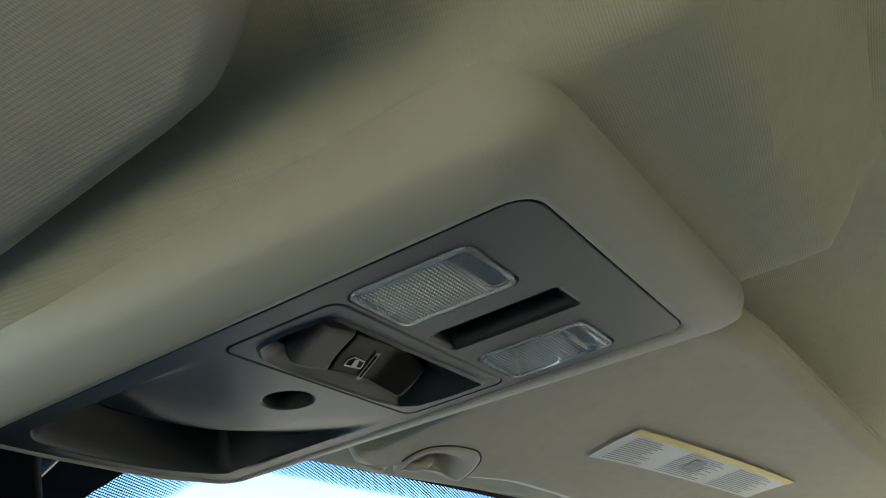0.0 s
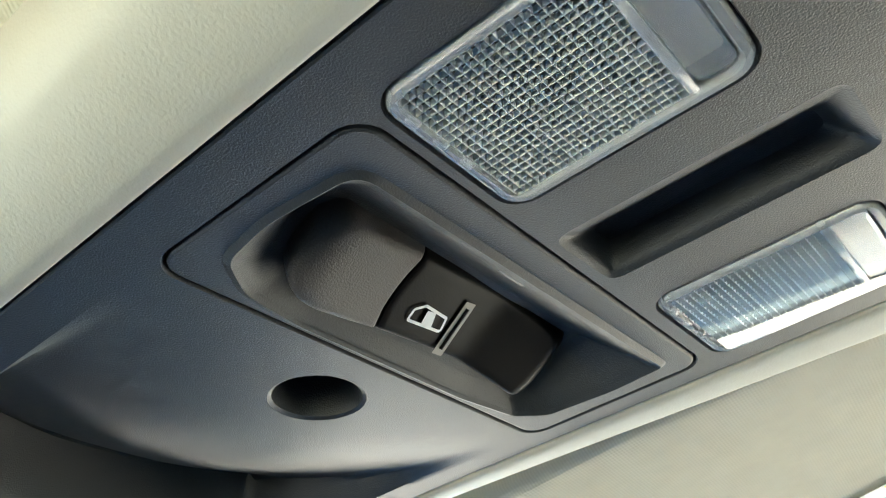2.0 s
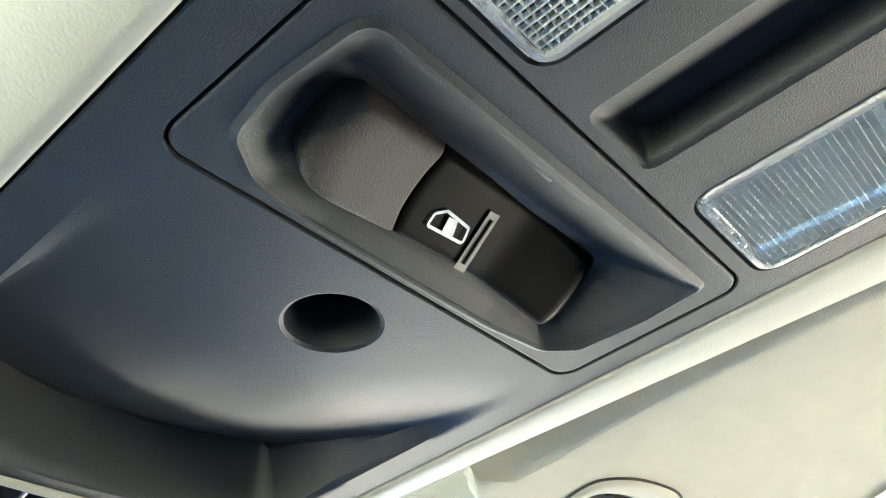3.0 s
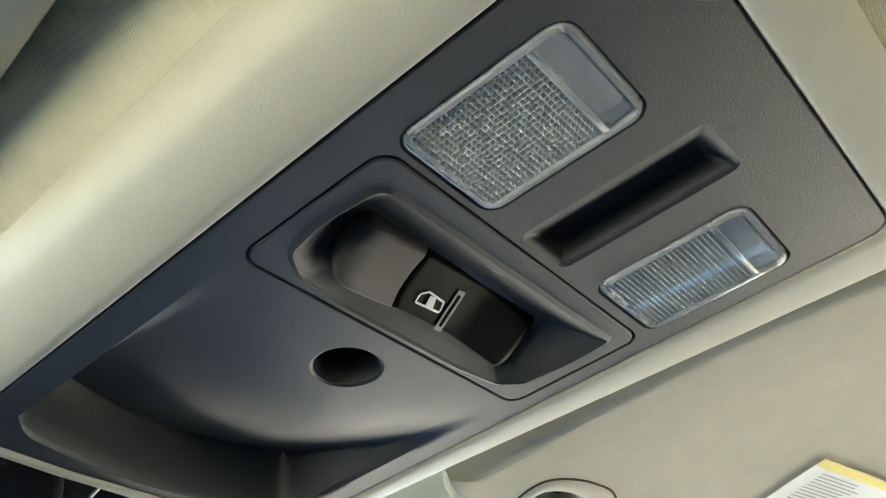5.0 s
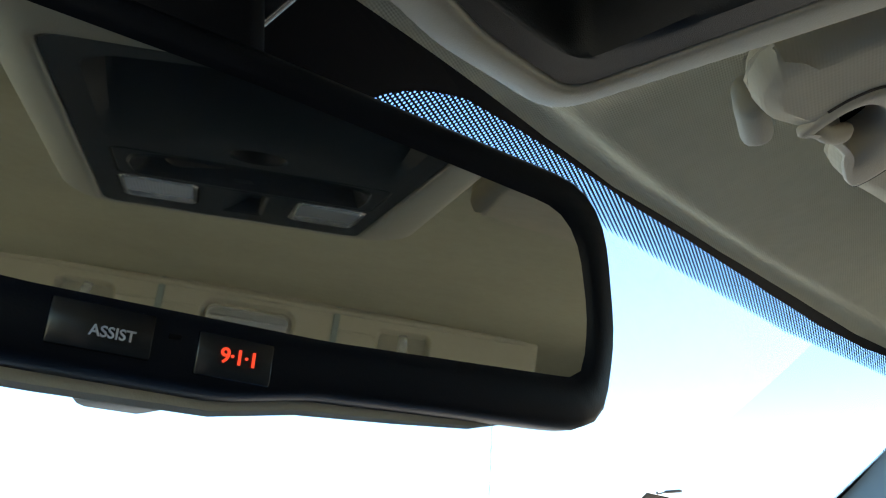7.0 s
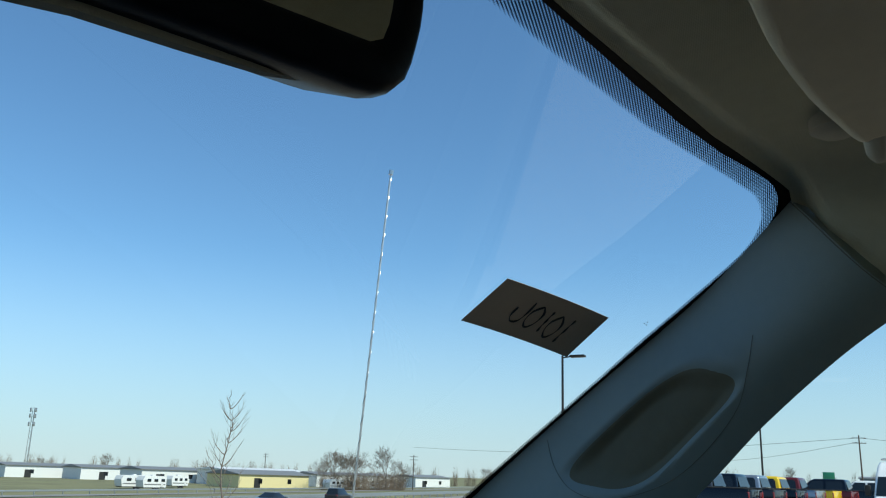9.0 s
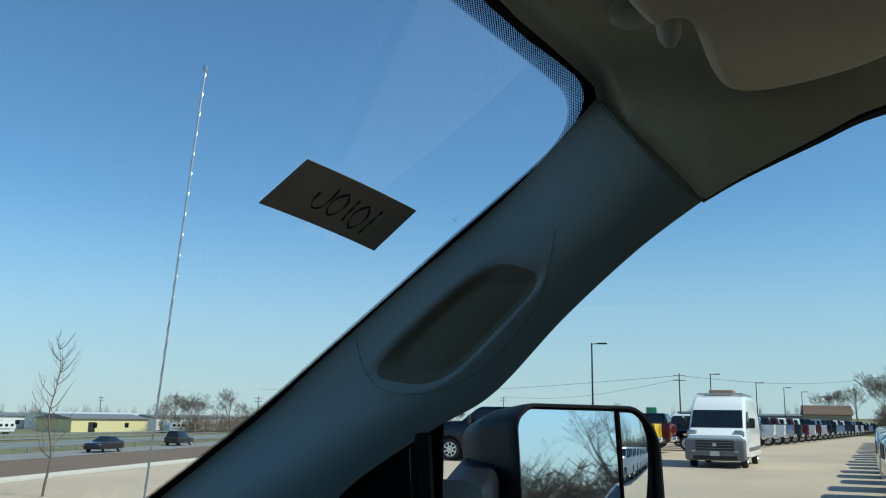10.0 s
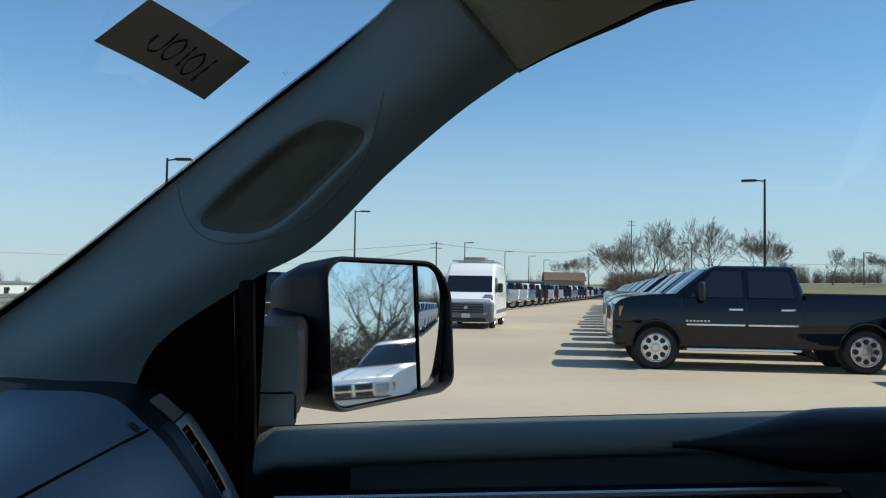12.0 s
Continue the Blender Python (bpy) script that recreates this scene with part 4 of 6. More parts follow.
SHELL = rounded_poly([(0.0985, -0.004), (0.1035, 0.026), (0.0965, 0.0745), (-0.03, 0.0735), (-0.155, 0.0690), (-0.163, 0.026), (-0.1555, -0.004), (-0.115, -0.0115), (-0.022, -0.0122), (0.0, -0.0085), (0.04, -0.0065)],
                     [0.016, 0.06, 0.026, 0.2, 0.026, 0.06, 0.016, 0.05, 0.03, 0.03, 0.1], 6)
FACE = rounded_poly([(0.0885, 0.0105), (0.0905, 0.030), (0.0835, 0.0625), (-0.03, 0.0635), (-0.143, 0.0600), (-0.150, 0.030), (-0.146, 0.0085), (-0.07, 0.0035), (0.0, 0.0048)],
                    [0.008, 0.05, 0.020, 0.2, 0.02, 0.05, 0.008, 0.1, 0.1], 6)
N_RING = 96


def resample(ring, n):
    pts = [Vector(p) for p in ring]
    d = [0.0]
    for a, b in zip(pts, pts[1:] + pts[:1]):
        d.append(d[-1] + (b - a).length)
    out, i = [], 0
    for k in range(n):
        s = d[-1] * k / n
        while d[i + 1] < s:
            i += 1
        t = (s - d[i]) / max(1e-9, d[i + 1] - d[i])
        out.append(tuple(pts[i].lerp(pts[(i + 1) % len(pts)], t)))
    return out


def start_right(ring):
    c = (-0.03, 0.03)
    k = min(range(len(ring)), key=lambda i: abs(math.atan2(ring[i][1] - c[1], ring[i][0] - c[0])))
    return ring[k:] + ring[:k]


SH, FC = resample(start_right(SHELL), N_RING), resample(start_right(FACE), N_RING)
rings = [at_z(scaled(SH, 0.35, (-0.03, 0.03)), -0.042), at_z(scaled(SH, 0.72, (-0.03, 0.03)), -0.038), at_z(scaled(SH, 0.92, (-0.03, 0.03)), -0.026), at_z(SH, -0.010), at_z(SH, -0.003), at_z(inset(SH, 0.001), 0.001), at_z(inset(SH, 0.003), 0.0025),
         at_z([(a[0] * 0.25 + b[0] * 0.75, a[1] * 0.25 + b[1] * 0.75) for a, b in zip(SH, FC)], 0.0028), at_z(inset(FC, -0.001), 0.0020), at_z(inset(FC, 0.0005), 0.0006)]
part("housing", loops(rings, cap_start=True, cap_end=False), MIRROR_SHELL, mirror, "black plastic housing", angle=50)
bm = bmesh.new()
bm.faces.new([bm.verts.new((x, y, 0.0008)) for x, y in FC])
part("glass", bm, DIM_MIRROR, mirror, "auto-dimming mirror glass", smooth=False)
for cx, w, nm in ((-0.0525, 0.021, "assist_button"), (-0.0235, 0.018, "emergency_button")):
    b = part(nm, box(cx, -0.0038 + 0.0010 * (1 if cx < -0.04 else 0), 0.0026, w, 0.0095, 0.0016, 0.0006), GLOSS_BLACK, mirror)
text("assist_print", "ASSIST", 0.0032, pose(-0.0505, -0.0036, 0.0037), GREY_INK, mirror, spacing=1.0)
text("emergency_print", "9·1·1", 0.0047, pose(-0.0228, -0.0036, 0.0037), RED_INK, mirror, spacing=0.95, label="red lit numerals")
part("sensor_dot", box(-0.0375, -0.0015, 0.0028, 0.0028, 0.0012, 0.0008, 0.0003), DARK, mirror)
# pale bar added to paint the light that the housing's underside catches
part("lower_edge", tube([(x, y + 0.0006, -0.0120) for x, y in [(-0.15, -0.006), (-0.115, -0.0112), (-0.06, -0.0122), (-0.022, -0.0120), (0.0, -0.0087), (0.03, -0.0072), (0.055, -0.0058), (0.072, -0.0030), (0.080, 0.0010)]], [0.0036, 0.0038, 0.0038, 0.0038, 0.0036, 0.0032, 0.0026, 0.0016, 0.0006], 8), BEIGE, mirror, "pale bar standing in for light on the black underside")
part("camera_pod", box(-0.0310, -0.0045, -0.042, 0.0215, 0.016, 0.03, 0.004, 3), MIRROR_SHELL, mirror)
mi = MIRROR_M.inverted()
arm_a, arm_b = mi @ Vector((0.0, 0.215, 1.812)), Vector((-0.03, 0.045, -0.035))
bm = bmesh.new()
rings = []
for t, w in ((0, 0.026), (0.3, 0.022), (0.7, 0.020), (1.0, 0.018)):
    p = arm_a.lerp(arm_b, t)
    rings.append([(p.x + x, p.y + y * 0.7, p.z + y) for x, y in rounded(-w, w, -0.016, 0.016, 0.008, 3)])
loops(rings, bm, True, True)
part("arm_cover", bm, MIRROR_SHELL, mirror, "black arm cover")


def sensor_ring(grow, d):
    """An outline on the windshield, d below the glass."""
    return [mi @ Vector((x, y, glass_z(x, y) - d)) for x, y in rounded(-0.040 - grow, 0.041 + grow, 0.150, 0.272 + grow, 0.010, 5)]


part("sensor_cover", loops([sensor_ring(0.0, 0.006), sensor_ring(0.0, 0.024), sensor_ring(-0.0006, 0.027), sensor_ring(-0.0022, 0.0293), sensor_ring(-0.005, 0.030)]), GLOSS_BLACK, mirror, "black sensor cover against the windshield", angle=60)


# ---- passenger door, dash, outside mirror, rest of the cab ----
def frame_x(z, y=0):
    """The door frame's inner face leans in towards the roof."""
    return 0.84 - 0.38 * (z - 1.38)


door = thing("door_1", "closed passenger door with dark padded sill and window", "car door", kind="structure")


def sill_z(y):
    return interp(y, [(-1.0, 1.400), (-0.58, 1.394), (-0.2, 1.388), (0.0, 1.384), (0.155, 1.378)])


def sill_point(i, j):
    y = 0.150 - 1.21 * i / 60
    a = [(0.862, -0.012), (0.858, -0.002), (0.846, 0.002), (0.834, 0.0), (0.821, -0.005), (0.812, -0.012), (0.805, -0.021), (0.803, -0.028), (0.808, -0.034), (0.818, -0.038), (0.834, -0.042), (0.846, -0.048), (0.848, -0.06)][j]
    end = smooth(i / 1)
    return (a[0] + 0.02 * (1 - end), y, sill_z(y) + a[1] - 0.012 * (1 - end))


part("sill_pad", surface(sill_point, 61, 13), DOOR, door, "soft dark door sill pad", angle=80)
part("inner_panel", box(0.856, -0.42, 0.98, 0.03, 1.16, 0.74, 0.01), RUBBER, door, "black inner door panel")


def pull_pad(i, j):
    """A black pad that swells over the sill towards the rear."""
    t, a = i / 20, radians(-75 + 190 * j / 10)
    y = -0.30 - 0.42 * t
    r = 0.036 * smooth(t / 0.45) + 0.004
    return (0.800 - r * math.cos(a) * 0.9, y, 1.366 + r * math.sin(a) * 0.9 + 0.006 * t)


part("pull_pad", surface(pull_pad, 21, 11), DASH, door, "black swelling door pull pad", angle=80)
# armrest shelf and pull below the sill
part("front_panel", box(0.866, 0.26, 1.09, 0.03, 0.34, 0.56, 0.01), DARK, door)
part("armrest", box(0.785, -0.18, 1.286, 0.07, 0.62, 0.07, 0.012, 3), DASH, door)
bm = tube([(0.757, -0.47 + 0.066 * k, 1.3225) for k in range(10)], 0.0055, 8)
part("trim_strip", bm, SILVER, door, "satin silver trim strip")
# window pane and its seals
SIDE_TOP = [(0.145, 1.541), (0.088, 1.576), (0.019, 1.646), (-0.048, 1.705), (-0.104, 1.745), (-0.134, 1.7620), (-0.168, 1.7790), (-0.201, 1.7950), (-0.233, 1.8115), (-0.266, 1.8225), (-0.293, 1.8295), (-0.324, 1.8350), (-0.42, 1.846), (-0.6, 1.850), (-0.95, 1.850)]


def side_top(y):
    t = sorted((a, b) for a, b in SIDE_TOP)
    return interp(y, t)


def side_pane(i, j):
    y = 0.145 - 1.1 * i / 40
    z0, z1 = sill_z(y) - 0.03, side_top(y) + 0.02
    z = z0 + (z1 - z0) * j / 8
    return (frame_x(z) + 0.035, y, z)


part("window_pane", surface(side_pane, 41, 9), SIDE_GLASS, door)
seal = [(frame_x(z) + 0.012, y, z + 0.004) for y, z in SIDE_TOP[4:]]
part("window_seal", tube([spline(seal, k * (len(seal) - 1) / 40) for k in range(41)], [0.004 + 0.007 * smooth(k / 25) for k in range(41)], 8), RUBBER, door, "black rubber window seal")
bm = surface(lambda i, j: (0.866 + 0.006 * j, 0.15 - 1.15 * i / 10, sill_z(0.15 - 1.15 * i / 10) + (-0.010, -0.001)[j]), 11, 2)
part("belt_seal", thicken(bm, 0.004), RUBBER, door)
# black sail panel ahead of the window
SAIL = [(0.138, 1.549), (0.178, 1.526), (0.235, 1.485), (0.30, 1.46), (0.33, 1.40), (0.33, 1.34), (0.15, 1.34)]
bm = bmesh.new()
bm.faces.new([bm.verts.new((frame_x(z) + 0.012, y, z)) for y, z in SAIL])
part("sail_panel", thicken(bm, 0.01), DARK, door, "black corner sail panel", smooth=False)
part("window_post", box(0, 0, 0, 0.02, 0.016, 0.20, 0.005, 2), RUBBER, door, "black vertical window channel").matrix_basis = pose(0.818, 0.157, 1.445, 0, -20.8, 0)
part("post_edge", box(0, 0, 0, 0.006, 0.003, 0.17, 0.001, 1), GLOSS_BLACK, door).matrix_basis = pose(0.808, 0.168, 1.445, 0, -20.8, 0)

# dash: a pad that rolls over towards the occupant, a lower panel, and the end vent
BRUSHED = material("brushed_silver", (0.86, 0.86, 0.85), 0.28, 0.2)
dash = thing("dashboard", "dark navy dashboard with slate panel and end air vent", "dashboard", kind="structure")


DASH_LINE = [(0.90, 1.400), (0.60, 1.428), (0.42, 1.433), (0.33, 1.432), (0.295, 1.431), (0.268, 1.427), (0.252, 1.421), (0.236, 1.409), (0.221, 1.395), (0.208, 1.377), (0.188, 1.345), (0.170, 1.31), (0.150, 1.26), (0.135, 1.20), (0.125, 1.10), (0.18, 0.9), (0.3, 0.6)]


def dash_at(s, lift=0.0):
    """A point (y, z) on the dash's section, s counted in knots, lifted off the surface."""
    p = spline([(a, b, 0) for a, b in DASH_LINE], s)
    q = spline([(a, b, 0) for a, b in DASH_LINE], s + 0.05)
    d = (q - p).normalized()
    return p.x + d.y * lift, p.y - d.x * lift


def dash_point(i, j):
    x = -0.86 + 1.616 * i / 60
    y, z = dash_at(j * 15.9 / 60)
    return (x, y, z - 0.004 * (x / 0.85) ** 2)


part("pad", surface(dash_point, 61, 61), DASH, dash, "navy-black dash pad", angle=70)


def slate(i, j):
    t = j / 24
    s = 2.5 + 10.3 * t
    xr = interp(s, [(2.5, 0.745), (4, 0.740), (5, 0.722), (6, 0.702), (7, 0.692), (8, 0.692), (10, 0.705), (12.8, 0.725)])
    x = 0.10 + (xr - 0.10) * i / 30
    edge = min(1.0, 5 * min(i / 30, 1 - i / 30, t, 1))
    y, z = dash_at(s, 0.0008 + 0.0028 * smooth(edge))
    return (x, y, z)


part("glovebox_panel", surface(slate, 31, 25), GLOVE, dash, "slate blue-grey panel", angle=80)
gap = []
for k in range(21):
    x = 0.12 + 0.555 * k / 20
    y, z = dash_at(6.1 + 1.25 * (k / 20) ** 1.3, 0.0030)
    gap.append((x, y, z))
part("panel_gap", tube(gap, 0.0013, 6), DARK, dash)
y, z = dash_at(6.9, 0.004)
part("airbag_mark", box(0, 0, 0, 0.010, 0.010, 0.0006, 0.0002), DASH, dash).matrix_basis = pose(0.655, y, z, 40, 0, 0)
# end vent: a hollow with slats in the dash's rolled end, between a silver strip and the pad


def strip(x0, x1, s0, s1, l0, l1, n=24):
    return surface(lambda i, j: (x0 + (x1 - x0) * i / 2, *dash_at(s0 + (s1 - s0) * j / n, l0 + (l1 - l0) * i / 2)), 3, n + 1)


vent = part("end_vent", strip(0.738, 0.757, 7.6, 13.5, -0.002, 0.004), DASH, dash, "upright end air vent")
part("hood", strip(0.736, 0.832, 1.5, 8.05, -0.0022, 0.003, 36), DASH, vent)
part("hollow", strip(0.757, 0.814, 8.0, 13.5, -0.022, -0.022), DARK, vent)
part("hollow_side", strip(0.757, 0.758, 8.0, 13.5, 0.004, -0.022), DARK, vent)
part("silver_strip", strip(0.799, 0.828, 8.0, 13.5, 0.0050, 0.0060), BRUSHED, vent, "brushed silver edge strip")
part("strip_return", strip(0.828, 0.834, 8.0, 13.5, 0.0060, -0.004), BRUSHED, vent)
part("inner_edge", strip(0.757, 0.760, 8.0, 13.5, 0.0045, 0.0045), BRUSHED, vent, "thin silver inner edge")
part("top_lip", strip(0.757, 0.826, 7.9, 8.3, 0.0045, 0.0055, 4), BRUSHED, vent)
for k in range(9):
    s0 = 8.55 + 0.58 * k
    bm = surface(lambda i, j: (0.760 + 0.048 * i / 2, *dash_at(s0 + 0.30 * j / 3, -0.001 - 0.016 * j / 3)), 3, 4)
    part("slat", thicken(bm, 0.0016), GLOSS_BLACK, vent)
y, z = dash_at(10.7, 0.004)
part("vent_knob", box(0, 0, 0, 0.012, 0.010, 0.010, 0.004, 2), BRUSHED, vent).matrix_basis = pose(0.784, y, z)
# demist slots as silver bars, which paint the bright reflections on them
for k in range(6):
    x = 0.766 + 0.010 * k
    part("demist_slot", tube([(x, *dash_at(6.3 + 1.5 * t / 4, 0.0030)) for t in range(5)], 0.0018, 6), SILVER, dash)
part("end_cap", box(0.842, 0.54, 1.10, 0.03, 0.48, 0.52, 0.01), DARK, dash)

# outside tow mirror
tow = thing("tow_mirror", "large black folding tow mirror with flat and convex glass", "door mirror", pose(0, 0, 0))
RU = Vector((0.705, -0.709, 0)).normalized()
RN = Vector((-0.709, -0.705, 0.068)).normalized()
RV = RN.cross(RU).normalized()
TM = Matrix.Translation((1.077, -0.0135, 1.4715)) @ Matrix((RU, RV, RN)).transposed().to_4x4()


def tow_ring(w, h, r, z, dx=0.0, dy=0.0):
    base = rounded_poly([(0.131, -0.080), (0.133, 0.060), (0.098, 0.101), (-0.106, 0.101), (-0.131, 0.084), (-0.128, -0.086), (-0.108, -0.098), (0.098, -0.091)], [0.035, 0.06, 0.06, 0.03, 0.03, 0.03, 0.03, 0.04], 6)
    return [TM @ Vector((x * w + dx, y * h + dy, z)) for x, y in base]


part("shell", loops([tow_ring(0.55, 0.6, 0, -0.125, -0.03), tow_ring(0.80, 0.84, 0, -0.105, -0.02), tow_ring(0.95, 0.96, 0, -0.06, -0.008), tow_ring(1, 1, 0, -0.01), tow_ring(1, 1, 0, 0.004), tow_ring(0.985, 0.985, 0, 0.007), tow_ring(0.965, 0.960, 0, 0.006), tow_ring(0.955, 0.950, 0, -0.012)], cap_start=True, cap_end=True), TOW_SHELL, tow, "textured black shell", angle=50)
bm = bmesh.new()
bm.faces.new([bm.verts.new(TM @ Vector((x, y, 0.0))) for x, y in rounded_poly([(0.0525, -0.0850), (0.0525, 0.0935), (-0.1015, 0.0940), (-0.1225, 0.0790), (-0.1200, -0.0800), (-0.1020, -0.0915)], [0.002, 0.002, 0.022, 0.022, 0.022, 0.022], 5)])
part("flat_glass", thicken(bm, 0.001), MIRROR, tow, "flat mirror glass", smooth=False)


def convex(i, j):
    x, y = 0.0555 + 0.067 * i / 10, -0.082 + 0.175 * j / 16
    cut = 0.045 * max(0, (i / 10 - 0.25) / 0.75) ** 2.2
    y = max(-0.084 + cut * 0.7, min(0.092 - cut, y))
    return TM @ Vector((x, y, 0.002 - 1.5 * ((x - 0.0555) ** 2) - 0.6 * y * y + 0.085 * y))


part("convex_glass", surface(convex, 11, 17), MIRROR, tow, "convex spotter glass", angle=90)
part("glass_divider", box(0, 0, 0, 0.0030, 0.178, 0.004, 0.001), DARK, tow).matrix_basis = TM @ pose(0.0540, 0.005, 0.001)
bm = bmesh.new()
rings = []
for x, y, z, h, d in ((0.885, 0.135, 1.430, 0.058, 0.028), (0.90, 0.137, 1.430, 0.057, 0.027), (0.92, 0.142, 1.430, 0.052, 0.020), (0.96, 0.142, 1.434, 0.048, 0.018)):
    rings.append([(x + d * a * 0.3, y + d * a, z + h * b) for a, b in rounded(-1, 1, -1, 1, 0.3, 3)])
loops(rings, bm, True, True)
part("arm", bm, ARM, tow, "grey-black mirror arm", angle=35)
rings = [[(x + d * a * 0.3, y + d * a, z + h * b) for a, b in rounded(-1, 1, -1, 1, 0.35, 4)] for x, y, z, h, d in ((0.905, 0.136, 1.430, 0.046, 0.024), (0.92, 0.133, 1.432, 0.050, 0.030), (0.98, 0.130, 1.440, 0.052, 0.030), (1.05, 0.125, 1.450, 0.054, 0.030))]
part("knuckle", loops(rings, cap_start=True, cap_end=True), TOW_SHELL, tow, angle=50)
part("arm_seam", tube([(0.887, 0.158, 1.4125), (0.882, 0.128, 1.413), (0.8775, 0.113, 1.414), (0.8765, 0.1095, 1.410), (0.8765, 0.1093, 1.385)], 0.0013, 5), DARK, tow)

# plain parts that close the cab: other door, back wall with window, floor, rear header lamp
SEAT = material("slate_seat_cloth", (0.11, 0.112, 0.115), 0.9)
# unseen left panel, built higher than the right to block light from that side
tagged(link("wall_left", box(-0.865, -0.75, 1.015, 0.05, 1.9, 0.91, 0.01), SEAT), "plain dark grey inner door panels", "door panel", kind="structure")
tagged(link("wall_right", box(0.862, -0.95, 0.93, 0.05, 2.0, 0.9, 0.01), SEAT), "plain dark grey inner door panels", "door panel", kind="structure")
tagged(link("floor", box(0, -0.5, 0.5, 1.75, 2.6, 0.05), SEAT), "dark grey carpeted cab floor", "floor", kind="structure")
for sgn in (-1, 1):
    p = tagged(link("wall_pillar", box(0, 0, 0, 0.06, 0.14, 0.52, 0.02, 3), PILLAR), "beige centre pillar cover", "pillar trim", kind="structure")
    p.matrix_world = pose(sgn * 0.76, -0.88, 1.62, 0, -sgn * 20, 0)
    q = tagged(link("wall_pillar", box(0, 0, 0, 0.06, 0.20, 0.55, 0.02, 3), PILLAR), "beige rear pillar cover", "pillar trim", kind="structure")
    q.matrix_world = pose(sgn * 0.74, -1.72, 1.60, 0, -sgn * 20, 0)
back = thing("wall_back", "beige cab back wall with a wide rear window", "back wall", kind="structure")
part("lower_panel", box(0, -1.80, 0.95, 1.66, 0.05, 0.85, 0.01), DOOR, back)
part("header", box(0, -1.79, 1.82, 1.40, 0.06, 0.10, 0.02, 3), BEIGE, back)
for sx in (-1, 1):
    part("side_panel", box(sx * 0.70, -1.80, 1.57, 0.20, 0.05, 0.44, 0.02), BEIGE, back)
part("rear_pane", box(0, -1.815, 1.575, 1.22, 0.004, 0.40), clear("privacy_glass", (0.14, 0.15, 0.15)), back)
# unseen pane, added to green and dim the light from the driver's side
w = thing("window_4", "unseen driver's door pane, closed, tinted to green and dim the light", "car window", kind="structure")
part("pane", surface(lambda i, j: (-(frame_x(1.44 + 0.40 * j / 4) + 0.03), 0.16 - 1.0 * i / 8, 1.44 + 0.40 * j / 4), 9, 5), clear("green_tinted_glass", (0.72, 0.77, 0.66)), w)
for sx in (-1, 1):
    w = thing("window_%d" % (2 if sx < 0 else 3), "dark privacy glass rear door window", "car window", kind="structure")
    part("pane", surface(lambda i, j: (sx * (frame_x(1.38 + 0.46 * j) + 0.02), -0.95 - 0.70 * i, 1.38 + 0.46 * j), 2, 2), bpy.data.materials["privacy_glass"], w, smooth=False)
for sx in (-1, 1):
    st = thing("front_seat", "dark grey cloth front seat with headrest", "car seat", pose(sx * 0.43, -0.62, 0.455), "front seats")
    part("cushion", box(0, 0.12, 0.16, 0.52, 0.52, 0.18, 0.06, 3), SEAT, st)
    part("backrest", box(0, -0.22, 0.46, 0.50, 0.16, 0.62, 0.06, 3), SEAT, st)
    part("headrest", box(0, -0.26, 0.86, 0.26, 0.10, 0.15, 0.04, 3), SEAT, st)
HEADER = Matrix.Translation((-0.055, -0.95, 1.845)) @ pose(0, 0, 0, 90, 0, 0)
header = thing("rear_header", "beige moulded rear header with dome lamp and two coat hooks", "rear header", HEADER, kind="structure")
outer = rounded(-0.46, 0.46, -0.042, 0.046, 0.012, 4)
lamp = rounded(-0.075, 0.075, -0.028, 0.024, 0.025, 6)
hooks = [rounded(x - 0.045, x + 0.045, -0.034, 0.020, 0.014, 5) for x in (-0.245, 0.245)]
bm = plate(outer, [lamp] + hooks, 0)
loops([at_z(outer, 0), at_z(inset(outer, -0.004), 0.004), at_z(inset(outer, -0.004), 0.05)], bm, cap_end=False)
for r, d in ((lamp, 0.016), (hooks[0], 0.020), (hooks[1], 0.020)):
    loops([at_z(r, 0), at_z(inset(r, 0.003), 0.003), at_z(inset(r, 0.007), d)], bm)
part("panel", bm, BEIGE, header, angle=40)
lens = inset(lamp, 0.012)
part("lens", loops([at_z(lens, 0.015), at_z(lens, 0.006), at_z(inset(lens, 0.003), 0.004)]), LENS, header, "clear dome lamp lens")
part("lens_backing", loops([at_z(lens, 0.0155), at_z(inset(lens, 0.002), 0.0155)]), TRAY, header)
for x in (-0.245, 0.245):
    part("coat_hook", tube([(x, 0.012, 0.018), (x, 0.0, 0.004), (x, -0.016, -0.002), (x, -0.022, 0.004)], 0.008, 8), LENS, header, "pale coat hook")
for x in (-0.135, 0.135):
    part("groove", box(x, 0.0, -0.001, 0.010, 0.082, 0.004, 0.001, 1), PILLAR, header)
part("ridge", tube([(-0.44, 0.034, -0.003), (0.44, 0.034, -0.003)], 0.005, 8), BEIGE, header)
for x0, x1 in ((-0.20, -0.14), (-0.13, -0.08), (0.14, 0.20)):
    part("rib", tube([(x0, 0.004, -0.001), (x1, 0.004, -0.001)], 0.002, 6), BEIGE, header)
tagged(link("roof", thicken(surface(lambda i, j: (-0.74 + 1.48 * i / 12, (head_front(-0.74 + 1.48 * i / 12) - 0.04) * (1 - j / 10) - 1.82 * j / 10, 1.925 - 0.07 * (i / 6 - 1) ** 2 + 0.01), 13, 11), 0.004), material("silver_paint", (0.35, 0.36, 0.37), 0.3, 0.6)), "plain painted truck roof panel", "roof", kind="structure")

# whip antenna on the front fender
antenna = thing("antenna", "thin steel whip antenna on the front fender", "antenna")
